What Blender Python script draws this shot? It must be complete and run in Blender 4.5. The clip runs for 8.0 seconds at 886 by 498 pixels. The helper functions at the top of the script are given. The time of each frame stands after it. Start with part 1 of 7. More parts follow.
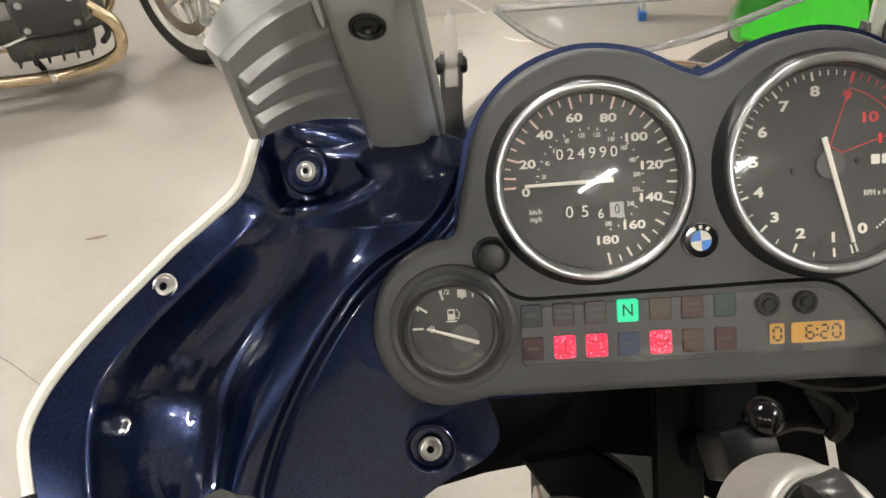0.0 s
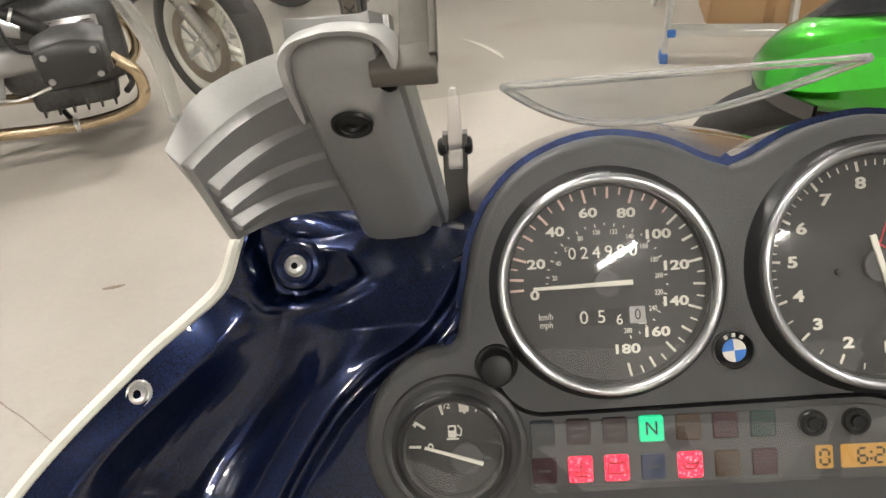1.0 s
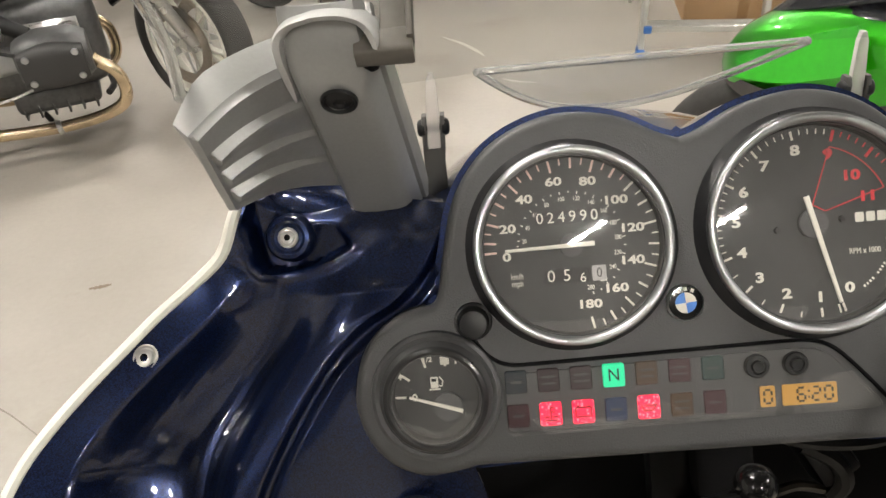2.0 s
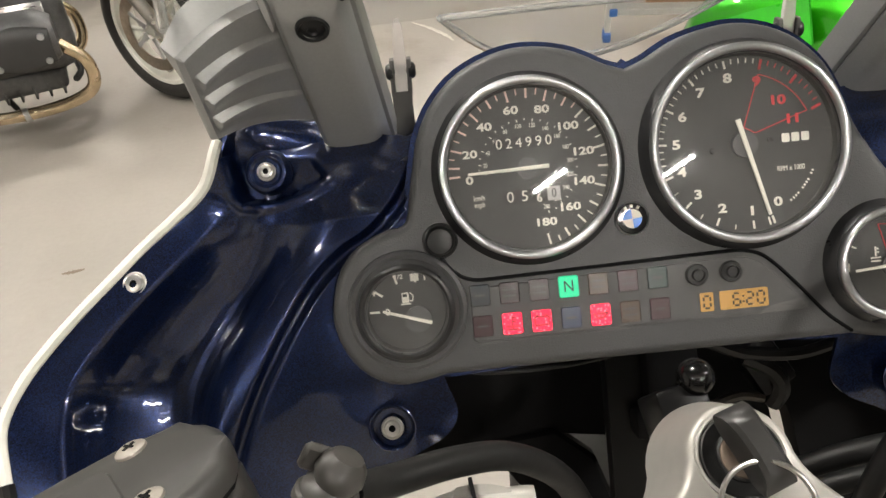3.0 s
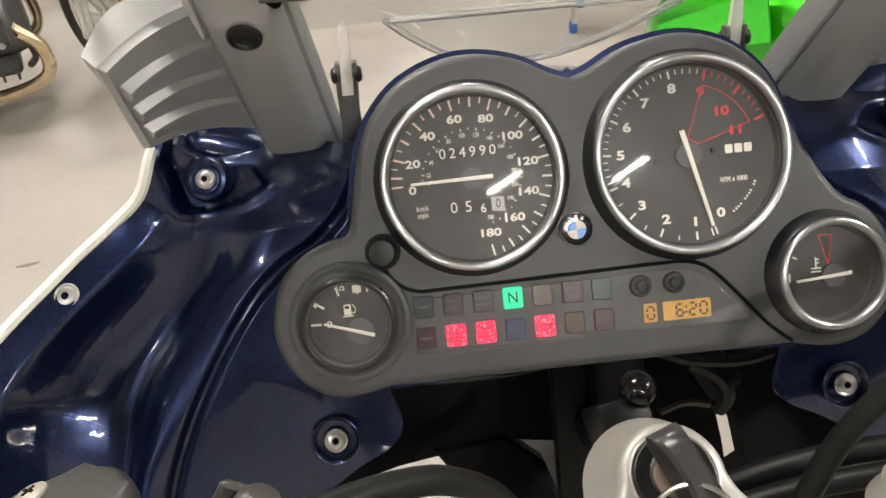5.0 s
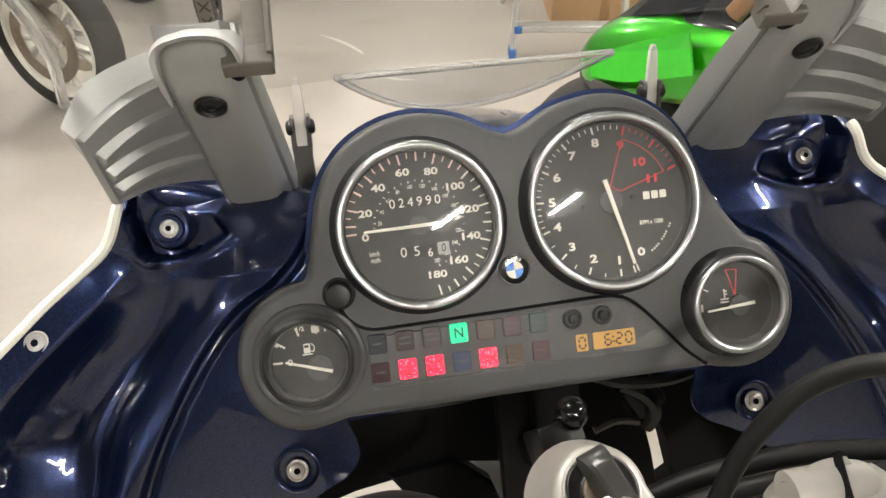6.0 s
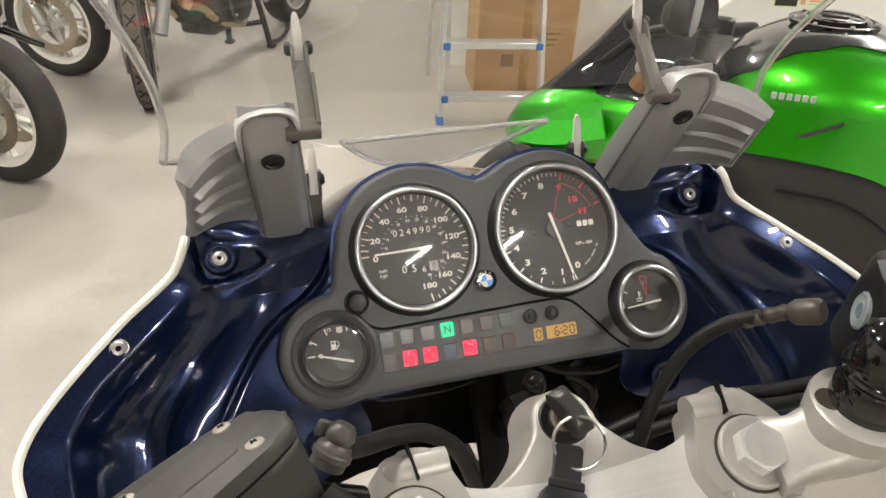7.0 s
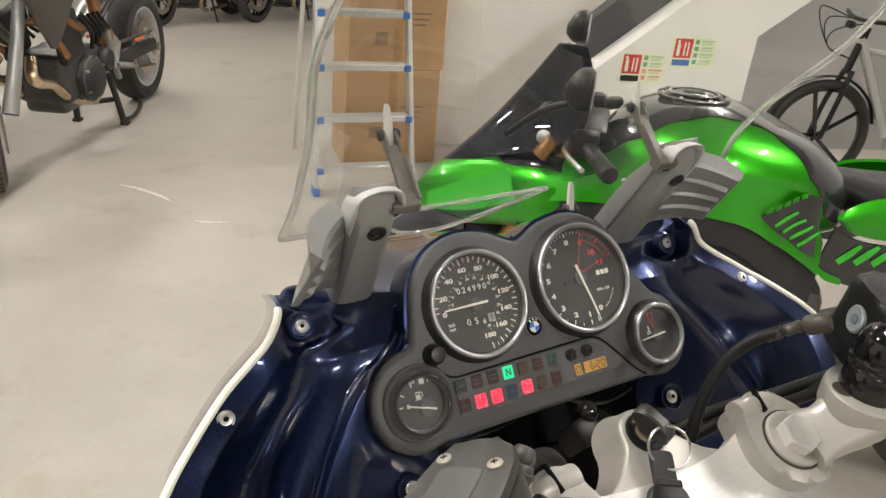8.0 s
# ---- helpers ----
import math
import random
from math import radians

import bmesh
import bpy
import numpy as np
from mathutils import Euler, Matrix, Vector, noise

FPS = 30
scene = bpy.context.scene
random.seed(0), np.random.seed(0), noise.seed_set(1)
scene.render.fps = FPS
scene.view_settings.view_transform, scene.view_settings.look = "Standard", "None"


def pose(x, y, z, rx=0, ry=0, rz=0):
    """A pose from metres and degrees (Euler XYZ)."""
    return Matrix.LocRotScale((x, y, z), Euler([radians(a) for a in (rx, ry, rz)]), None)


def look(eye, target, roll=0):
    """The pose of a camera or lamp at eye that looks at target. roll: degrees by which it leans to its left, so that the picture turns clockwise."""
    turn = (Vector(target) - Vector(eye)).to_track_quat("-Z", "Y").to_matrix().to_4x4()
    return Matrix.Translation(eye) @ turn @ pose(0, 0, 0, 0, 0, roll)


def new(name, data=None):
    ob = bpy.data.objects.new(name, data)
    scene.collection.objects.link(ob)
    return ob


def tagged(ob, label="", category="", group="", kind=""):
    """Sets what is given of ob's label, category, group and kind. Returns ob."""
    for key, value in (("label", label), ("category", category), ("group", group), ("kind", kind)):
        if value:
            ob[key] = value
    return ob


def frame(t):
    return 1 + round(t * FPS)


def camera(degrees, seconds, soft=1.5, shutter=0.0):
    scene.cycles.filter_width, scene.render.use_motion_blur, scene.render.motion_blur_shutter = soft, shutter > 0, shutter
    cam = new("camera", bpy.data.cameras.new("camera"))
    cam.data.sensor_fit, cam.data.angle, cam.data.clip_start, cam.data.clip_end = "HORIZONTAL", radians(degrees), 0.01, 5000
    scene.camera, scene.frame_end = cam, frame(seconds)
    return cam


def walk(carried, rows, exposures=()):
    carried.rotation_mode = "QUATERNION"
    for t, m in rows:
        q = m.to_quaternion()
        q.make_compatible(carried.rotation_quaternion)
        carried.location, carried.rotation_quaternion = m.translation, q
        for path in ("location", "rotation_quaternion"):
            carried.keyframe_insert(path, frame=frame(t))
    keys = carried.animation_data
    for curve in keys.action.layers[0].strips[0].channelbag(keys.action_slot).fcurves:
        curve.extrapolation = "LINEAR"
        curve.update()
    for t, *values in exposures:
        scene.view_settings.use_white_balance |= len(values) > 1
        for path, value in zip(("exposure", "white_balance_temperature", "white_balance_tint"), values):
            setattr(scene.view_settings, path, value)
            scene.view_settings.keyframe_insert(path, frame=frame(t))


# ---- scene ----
cam = camera(64.2, 8.0)
PATH = [
    (0, (-0.138, -0.307, 1.236), (-0.171, 1.243, -0.026), -2.5),
    (0.5, (-0.129, -0.26, 1.234), (-0.204, 1.341, 0.037), -3.4),
    (1, (-0.126, -0.255, 1.239), (-0.22, 1.359, 0.062), -3.9),
    (2.3, (-0.121, -0.309, 1.246), (-0.144, 1.304, 0.065), -3.8),
    (2.5, (-0.12, -0.318, 1.244), (-0.124, 1.293, 0.059), -3.6),
    (3, (-0.121, -0.345, 1.234), (-0.1, 1.253, 0.032), -3.6),
    (3.5, (-0.108, -0.337, 1.229), (-0.062, 1.25, 0.013), -3.2),
    (4, (-0.109, -0.342, 1.238), (-0.047, 1.239, 0.015), -2.7),
    (5.3, (-0.103, -0.331, 1.242), (0.04, 1.237, 0.008), -1.0),
    (5.5, (-0.103, -0.333, 1.253), (0.08, 1.239, 0.029), -0.4),
    (6, (-0.108, -0.355, 1.277), (0.15, 1.228, 0.082), 0.4),
    (6.5, (-0.139, -0.411, 1.303), (0.234, 1.192, 0.166), 1.2),
    (7, (-0.186, -0.487, 1.334), (0.296, 1.152, 0.294), 2.5),
    (7.2, (-0.218, -0.506, 1.345), (0.327, 1.125, 0.323), 3.4),
    (7.5, (-0.249, -0.526, 1.348), (0.386, 1.112, 0.392), 3.8),
    (8, (-0.397, -0.487, 1.356), (0.515, 1.078, 0.508), 5.0),
]
walk(cam, [(t, look(eye, target, roll)) for t, eye, target, roll in PATH],
     exposures=[(0.0, 0.20), (1.2, 0.16), (2.5, 0.16), (3.5, 0.22), (4.2, 0.28), (5.5, 0.38), (6.0, 0.42), (6.5, 0.36), (7.0, 0.22), (7.5, 0.08), (8.0, 0.08)])

# ---- world and light: a closed garage under rows of ceiling tubes ----
world = bpy.data.worlds.new("world")
scene.world = world
world.use_nodes = True
world.node_tree.nodes["Background"].inputs[0].default_value = (0.8, 0.85, 0.9, 1)
world.node_tree.nodes["Background"].inputs[1].default_value = 0.05

CEIL = 3.0
TUBES = [(0.55, -3.1, 50), (-2.4, -2.6, 50), (-0.9, 0.6, 50), (2.4, -0.6, 50), (-3.4, 2.2, 50), (0.2, 3.6, 50), (-2.2, 5.6, 50), (3.4, 5.6, 50), (-0.2, 7.4, 50), (3.9, 2.6, 50)]


# ---- materials ----
def nodes_of(name):
    m = bpy.data.materials.new(name)
    m.use_nodes = True
    t = m.node_tree
    return m, t, t.nodes["Principled BSDF"]


def plain(name, color, rough=0.5, metal=0.0, vary=0.12, grain=60.0, bump=0.0, coat=0.0, spots=0.0, spec=0.5):
    """A surface with two scales of tone variation, rough patches and fine relief."""
    m, t, b = nodes_of(name)
    n, l = t.nodes, t.links
    tc = n.new("ShaderNodeTexCoord")
    big = n.new("ShaderNodeTexNoise"); big.inputs["Scale"].default_value = grain * 0.12; big.inputs["Detail"].default_value = 5
    fine = n.new("ShaderNodeTexNoise"); fine.inputs["Scale"].default_value = grain; fine.inputs["Detail"].default_value = 6
    l.new(tc.outputs["Object"], big.inputs["Vector"]); l.new(tc.outputs["Object"], fine.inputs["Vector"])
    mix = n.new("ShaderNodeMath"); mix.operation = "ADD"
    l.new(big.outputs["Fac"], mix.inputs[0]); l.new(fine.outputs["Fac"], mix.inputs[1])
    ramp = n.new("ShaderNodeMapRange")
    ramp.inputs[1].default_value, ramp.inputs[2].default_value = 0.6, 1.4
    ramp.inputs[3].default_value, ramp.inputs[4].default_value = 1 - vary, 1 + vary
    l.new(mix.outputs[0], ramp.inputs[0])
    mul = n.new("ShaderNodeVectorMath"); mul.operation = "SCALE"; mul.inputs[0].default_value = color[:3]
    l.new(ramp.outputs[0], mul.inputs["Scale"]); l.new(mul.outputs[0], b.inputs["Base Color"])
    rr = n.new("ShaderNodeMapRange")
    rr.inputs[1].default_value, rr.inputs[2].default_value = 0.3, 0.7
    rr.inputs[3].default_value, rr.inputs[4].default_value = max(rough * 0.8, 0.02), min(rough * 1.2 + 0.01, 1)
    l.new(big.outputs["Fac"], rr.inputs[0]); l.new(rr.outputs[0], b.inputs["Roughness"])
    b.inputs["Metallic"].default_value = metal
    b.inputs["Specular IOR Level"].default_value = spec
    b.inputs["Coat Weight"].default_value = coat
    b.inputs["Coat Roughness"].default_value = 0.03
    if bump:
        bp = n.new("ShaderNodeBump"); bp.inputs["Strength"].default_value = bump; bp.inputs["Distance"].default_value = 0.0006
        l.new(fine.outputs["Fac"], bp.inputs["Height"]); l.new(bp.outputs[0], b.inputs["Normal"])
    return m


def glow(name, color, strength, base=None):
    m, t, b = nodes_of(name)
    b.inputs["Base Color"].default_value = (*(base or color), 1)
    b.inputs["Emission Color"].default_value = (*color, 1)
    b.inputs["Emission Strength"].default_value = strength
    b.inputs["Roughness"].default_value = 0.4
    return m


def mottled(name, color, hot, strength):
    """A back-lit lamp tile: brighter grains where the bulb shines through the diffuser."""
    m, t, b = nodes_of(name)
    n, l = t.nodes, t.links
    tc = n.new("ShaderNodeTexCoord")
    v = n.new("ShaderNodeTexVoronoi"); v.inputs["Scale"].default_value = 520
    l.new(tc.outputs["Object"], v.inputs["Vector"])
    r = n.new("ShaderNodeValToRGB")
    r.color_ramp.elements[0].position, r.color_ramp.elements[0].color = 0.10, (*hot, 1)
    r.color_ramp.elements[1].position, r.color_ramp.elements[1].color = 0.42, (*color, 1)
    l.new(v.outputs["Distance"], r.inputs[0]); l.new(r.outputs[0], b.inputs["Emission Color"])
    b.inputs["Base Color"].default_value = (0.35, 0.01, 0.02, 1)
    b.inputs["Emission Strength"].default_value = strength
    return m


def clear(name, tint=(0.96, 0.97, 0.96), rough=0.02, ior=1.45, haze=0.0):
    m, t, b = nodes_of(name)
    b.inputs["Base Color"].default_value = (*tint, 1)
    b.inputs["Roughness"].default_value = rough
    b.inputs["IOR"].default_value = ior
    b.inputs["Transmission Weight"].default_value = 1.0 - haze
    return m


def thin_glass(name, gloss=0.9, tint=(1, 1, 1), least=0.05, dust=0.0, patch=18.0):
    """A flat cover glass: lets the dial through unbent, mirrors by Fresnel and carries a thin uneven film of dust that
    also paints in reflected haze.
    """
    m, t, b = nodes_of(name)
    n, l = t.nodes, t.links
    n.remove(b)
    tr = n.new("ShaderNodeBsdfTransparent"); tr.inputs[0].default_value = (*tint, 1)
    gl = n.new("ShaderNodeBsdfGlossy"); gl.inputs["Roughness"].default_value = 0.03; gl.inputs[0].default_value = (gloss, gloss, gloss, 1)
    lw = n.new("ShaderNodeLayerWeight")
    pw = n.new("ShaderNodeMath"); pw.operation = "POWER"; pw.inputs[1].default_value = 5.0
    fr = n.new("ShaderNodeMath"); fr.operation = "MULTIPLY_ADD"; fr.inputs[1].default_value = 0.93; fr.inputs[2].default_value = least
    l.new(lw.outputs["Facing"], pw.inputs[0]); l.new(pw.outputs[0], fr.inputs[0])
    mx = n.new("ShaderNodeMixShader")
    l.new(fr.outputs[0], mx.inputs[0]); l.new(tr.outputs[0], mx.inputs[1]); l.new(gl.outputs[0], mx.inputs[2])
    last = mx
    if dust:
        tc = n.new("ShaderNodeTexCoord")
        big = n.new("ShaderNodeTexNoise"); big.inputs["Scale"].default_value = patch; big.inputs["Detail"].default_value = 5; big.inputs["Roughness"].default_value = 0.6
        specks = n.new("ShaderNodeTexVoronoi"); specks.inputs["Scale"].default_value = patch * 22
        l.new(tc.outputs["Object"], big.inputs["Vector"]); l.new(tc.outputs["Object"], specks.inputs["Vector"])
        film = n.new("ShaderNodeMapRange"); film.inputs[1].default_value, film.inputs[2].default_value = 0.35, 0.75
        film.inputs[3].default_value, film.inputs[4].default_value = dust * 0.5, dust * 1.8
        l.new(big.outputs["Fac"], film.inputs[0])
        dot = n.new("ShaderNodeMapRange"); dot.inputs[1].default_value, dot.inputs[2].default_value = 0.05, 0.11
        dot.inputs[3].default_value, dot.inputs[4].default_value = dust * 3.0, 0.0
        l.new(specks.outputs["Distance"], dot.inputs[0])
        add = n.new("ShaderNodeMath"); add.operation = "ADD"
        l.new(film.outputs[0], add.inputs[0]); l.new(dot.outputs[0], add.inputs[1])
        df = n.new("ShaderNodeBsdfDiffuse"); df.inputs[0].default_value = (0.75, 0.72, 0.67, 1)
        last = n.new("ShaderNodeMixShader")
        l.new(add.outputs[0], last.inputs[0]); l.new(mx.outputs[0], last.inputs[1]); l.new(df.outputs[0], last.inputs[2])
    l.new(last.outputs[0], n["Material Output"].inputs[0])
    return m


def brushed(name, color, rough=0.35):
    """Linished alloy: fine straight scratches across x with a few stains."""
    m, t, b = nodes_of(name)
    n, l = t.nodes, t.links
    tc = n.new("ShaderNodeTexCoord")
    mp = n.new("ShaderNodeMapping"); mp.inputs["Scale"].default_value = (12, 900, 12)
    l.new(tc.outputs["Object"], mp.inputs["Vector"])
    lines = n.new("ShaderNodeTexNoise"); lines.inputs["Scale"].default_value = 1.0; lines.inputs["Detail"].default_value = 5
    l.new(mp.outputs[0], lines.inputs["Vector"])
    stain = n.new("ShaderNodeTexNoise"); stain.inputs["Scale"].default_value = 28; stain.inputs["Detail"].default_value = 5
    l.new(tc.outputs["Object"], stain.inputs["Vector"])
    mix = n.new("ShaderNodeMath"); mix.operation = "MULTIPLY_ADD"; mix.inputs[1].default_value = 0.6
    l.new(lines.outputs["Fac"], mix.inputs[0]); l.new(stain.outputs["Fac"], mix.inputs[2])
    r = n.new("ShaderNodeMapRange"); r.inputs[1].default_value, r.inputs[2].default_value = 0.5, 1.1
    r.inputs[3].default_value, r.inputs[4].default_value = 0.88, 1.1
    l.new(mix.outputs[0], r.inputs[0])
    sc = n.new("ShaderNodeVectorMath"); sc.operation = "SCALE"; sc.inputs[0].default_value = color
    l.new(r.outputs[0], sc.inputs["Scale"]); l.new(sc.outputs[0], b.inputs["Base Color"])
    b.inputs["Metallic"].default_value = 0.35
    b.inputs["Roughness"].default_value = rough
    bp = n.new("ShaderNodeBump"); bp.inputs["Strength"].default_value = 0.10; bp.inputs["Distance"].default_value = 0.0004
    l.new(lines.outputs["Fac"], bp.inputs["Height"]); l.new(bp.outputs[0], b.inputs["Normal"])
    return m


def flake_paint(name, color, flake, rough=0.3):
    """Metallic lacquer: dark base with fine flakes under a clear coat."""
    m, t, b = nodes_of(name)
    n, l = t.nodes, t.links
    tc = n.new("ShaderNodeTexCoord")
    v = n.new("ShaderNodeTexVoronoi"); v.inputs["Scale"].default_value = 1500
    l.new(tc.outputs["Object"], v.inputs["Vector"])
    no = n.new("ShaderNodeTexNoise"); no.inputs["Scale"].default_value = 9; no.inputs["Detail"].default_value = 4
    l.new(tc.outputs["Object"], no.inputs["Vector"])
    mx = n.new("ShaderNodeMix"); mx.data_type = "RGBA"
    mx.inputs["A"].default_value, mx.inputs["B"].default_value = (*color, 1), (*flake, 1)
    sp = n.new("ShaderNodeSeparateColor"); l.new(v.outputs["Color"], sp.inputs[0])
    mu = n.new("ShaderNodeMath"); mu.operation = "MULTIPLY"
    l.new(sp.outputs[0], mu.inputs[0]); l.new(no.outputs["Fac"], mu.inputs[1])
    l.new(mu.outputs[0], mx.inputs["Factor"]); l.new(mx.outputs["Result"], b.inputs["Base Color"])
    b.inputs["Metallic"].default_value = 0.75
    b.inputs["Roughness"].default_value = rough
    b.inputs["Coat Weight"].default_value = 1.0
    b.inputs["Coat Roughness"].default_value = 0.012
    return m


def concrete(name):
    m, t, b = nodes_of(name)
    n, l = t.nodes, t.links
    tc = n.new("ShaderNodeTexCoord")
    def noise_at(scale, detail=6, rough=0.55):
        q = n.new("ShaderNodeTexNoise"); q.inputs["Scale"].default_value = scale; q.inputs["Detail"].default_value = detail; q.inputs["Roughness"].default_value = rough
        l.new(tc.outputs["Object"], q.inputs["Vector"]); return q
    big, mid, fine, stain = noise_at(0.55), noise_at(3.1), noise_at(55), noise_at(2.3, 7, 0.62)
    r1 = n.new("ShaderNodeValToRGB")
    r1.color_ramp.elements[0].position, r1.color_ramp.elements[0].color = 0.3, (0.318, 0.293, 0.257, 1)
    r1.color_ramp.elements[1].position, r1.color_ramp.elements[1].color = 0.72, (0.430, 0.400, 0.356, 1)
    add = n.new("ShaderNodeMath"); add.operation = "MULTIPLY_ADD"; add.inputs[1].default_value = 0.45
    l.new(mid.outputs["Fac"], add.inputs[0])
    half = n.new("ShaderNodeMath"); half.operation = "MULTIPLY"; half.inputs[1].default_value = 0.55
    l.new(big.outputs["Fac"], half.inputs[0]); l.new(half.outputs[0], add.inputs[2]); l.new(add.outputs[0], r1.inputs[0])
    r2 = n.new("ShaderNodeValToRGB")
    r2.color_ramp.elements[0].position, r2.color_ramp.elements[0].color = 0.56, (1, 1, 1, 1)
    r2.color_ramp.elements[1].position, r2.color_ramp.elements[1].color = 0.74, (0.80, 0.77, 0.72, 1)
    l.new(stain.outputs["Fac"], r2.inputs[0])
    mm = n.new("ShaderNodeMix"); mm.data_type = "RGBA"; mm.blend_type = "MULTIPLY"; mm.inputs["Factor"].default_value = 1
    l.new(r1.outputs[0], mm.inputs["A"]); l.new(r2.outputs[0], mm.inputs["B"])
    r3 = n.new("ShaderNodeMapRange"); r3.inputs[3].default_value, r3.inputs[4].default_value = 0.93, 1.06
    l.new(fine.outputs["Fac"], r3.inputs[0])
    sc = n.new("ShaderNodeVectorMath"); sc.operation = "SCALE"
    l.new(mm.outputs["Result"], sc.inputs[0]); l.new(r3.outputs[0], sc.inputs["Scale"]); l.new(sc.outputs[0], b.inputs["Base Color"])
    rg = n.new("ShaderNodeMapRange"); rg.inputs[3].default_value, rg.inputs[4].default_value = 0.34, 0.6
    l.new(mid.outputs["Fac"], rg.inputs[0]); l.new(rg.outputs[0], b.inputs["Roughness"])
    bp = n.new("ShaderNodeBump"); bp.inputs["Strength"].default_value = 0.12; bp.inputs["Distance"].default_value = 0.004
    l.new(fine.outputs["Fac"], bp.inputs["Height"]); l.new(bp.outputs[0], b.inputs["Normal"])
    return m


NAVY = flake_paint("navy lacquer", (0.0013, 0.0024, 0.0095), (0.014, 0.040, 0.160), 0.30)
GREEN = flake_paint("green lacquer", (0.018, 0.33, 0.002), (0.06, 0.62, 0.006), 0.33)
LIME = plain("green plastic", (0.035, 0.48, 0.02), 0.3, coat=0.6)
PANEL_GREY = plain("textured dash plastic", (0.056, 0.056, 0.057), 0.46, grain=900, bump=0.35, vary=0.1)
BLACK_PLASTIC = plain("black plastic", (0.006, 0.006, 0.006), 0.40, grain=300, bump=0.1, spec=0.35)
GLOSS_BLACK = plain("gloss black", (0.004, 0.004, 0.004), 0.1, coat=0.5)
# near-black puts the shade of sockets, slits and the under-panel space into colour
SHADE_BLACK = plain("black with cavity shade painted in", (0.003, 0.003, 0.0035), 0.8, spec=0.15)
DEEP_BLACK = plain("deep black plastic", (0.0028, 0.0028, 0.003), 0.42, spec=0.25)
RUBBER = plain("black rubber", (0.006, 0.006, 0.006), 0.5, grain=200, bump=0.2, vary=0.25, spec=0.3)
DUSTY_TYRE = plain("dusty tread rubber", (0.115, 0.092, 0.072), 0.85, grain=60, bump=0.3, vary=0.25)
TYRE = plain("tyre rubber", (0.028, 0.026, 0.024), 0.75, grain=80, bump=0.3, vary=0.3)
COLLAR = plain("satin black plastic", (0.016, 0.016, 0.017), 0.32, grain=600, vary=0.1, bump=0.08)
DIAL = plain("dial black", (0.017, 0.0175, 0.0172), 0.5, grain=2500, vary=0.04)
WHITE_MARK = plain("dial white print", (0.72, 0.70, 0.62), 0.6, vary=0.05)
PINK_MARK = plain("dial faded orange print", (0.74, 0.54, 0.47), 0.6, vary=0.08)
RED_MARK = plain("dial red print", (0.62, 0.02, 0.03), 0.5, vary=0.05)
CHROME = plain("satin chrome", (0.46, 0.47, 0.48), 0.32, metal=1.0, vary=0.08)
STEEL = plain("brushed steel", (0.55, 0.54, 0.52), 0.3, metal=1.0, grain=150, vary=0.15)
SILVER = plain("silver painted plastic", (0.30, 0.30, 0.292), 0.40, metal=0.35, grain=500, vary=0.06)
SILVER_LIGHT = plain("light silver paint", (0.50, 0.50, 0.495), 0.4, metal=0.3, grain=500, vary=0.06)
ALLOY = plain("cast aluminium paint", (0.40, 0.385, 0.355), 0.36, metal=0.35, grain=120, vary=0.06, bump=0.06)
BRUSHED = brushed("linished alloy", (0.60, 0.59, 0.57))
NUT_STEEL = plain("zinc plated steel", (0.80, 0.79, 0.77), 0.42, metal=0.75, grain=90, vary=0.10, bump=0.05)
TRIM_WHITE = plain("cream rubber trim", (0.72, 0.71, 0.64), 0.5, vary=0.05)
BRONZE = plain("heat tinted pipe", (0.62, 0.49, 0.33), 0.24, metal=1.0, grain=25, vary=0.3)
DISC_STEEL = plain("worn brake disc", (0.46, 0.40, 0.33), 0.32, metal=1.0, grain=60, vary=0.2)
ENGINE = plain("engine casting", (0.10, 0.10, 0.10), 0.45, metal=0.6, grain=60, vary=0.3)
WALL_WHITE = plain("painted wall", (0.80, 0.785, 0.745), 0.6, grain=6, vary=0.05)
# this grey also stands in for the shade on the wall under the stairs
WALL_GREY = plain("grey for walls and stair shade", (0.40, 0.395, 0.39), 0.6, grain=6, vary=0.06)
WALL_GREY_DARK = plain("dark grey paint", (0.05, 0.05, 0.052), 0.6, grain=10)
# ceiling colour kept dark so that lacquer and glass mirror little of it
CEILING_PAINT = plain("darkened ceiling paint", (0.15, 0.15, 0.145), 0.8, grain=3, vary=0.06)
CARD = plain("cardboard", (0.44, 0.27, 0.13), 0.75, grain=14, vary=0.12)
BLUE_PLASTIC = plain("blue plastic", (0.03, 0.14, 0.45), 0.45)
BLUE_SOLID = plain("blue enamel", (0.02, 0.16, 0.55), 0.3)
LADDER_ALU = plain("ladder aluminium", (0.72, 0.72, 0.70), 0.36, metal=0.8, grain=40, vary=0.12)
WORN = plain("scuffed grey plastic", (0.036, 0.035, 0.033), 0.42, grain=40, vary=0.35, bump=0.1)
BLACK_GREY = plain("faded black plastic", (0.030, 0.029, 0.028), 0.36, grain=70, vary=0.25, bump=0.06)
GRIME = plain("dusty rubber fitting", (0.044, 0.037, 0.029), 0.40, grain=120, vary=0.45, bump=0.2)
DUSTY_GREY = plain("dusty grey plastic", (0.052, 0.049, 0.045), 0.38, grain=150, vary=0.4, bump=0.2)
SIGHT = plain("sight glass", (0.20, 0.225, 0.235), 0.15)
SIGHT_CORE = plain("sight glass core", (0.11, 0.135, 0.155), 0.2)
LEATHER = plain("black leather", (0.006, 0.006, 0.0065), 0.45, grain=350, bump=0.4, spec=0.35)
DARK_GLOSS = plain("dark lacquer", (0.022, 0.023, 0.024), 0.14, coat=0.8)
BLACK_MATT = plain("matt black plastic", (0.022, 0.021, 0.020), 0.55, grain=40, vary=0.15)
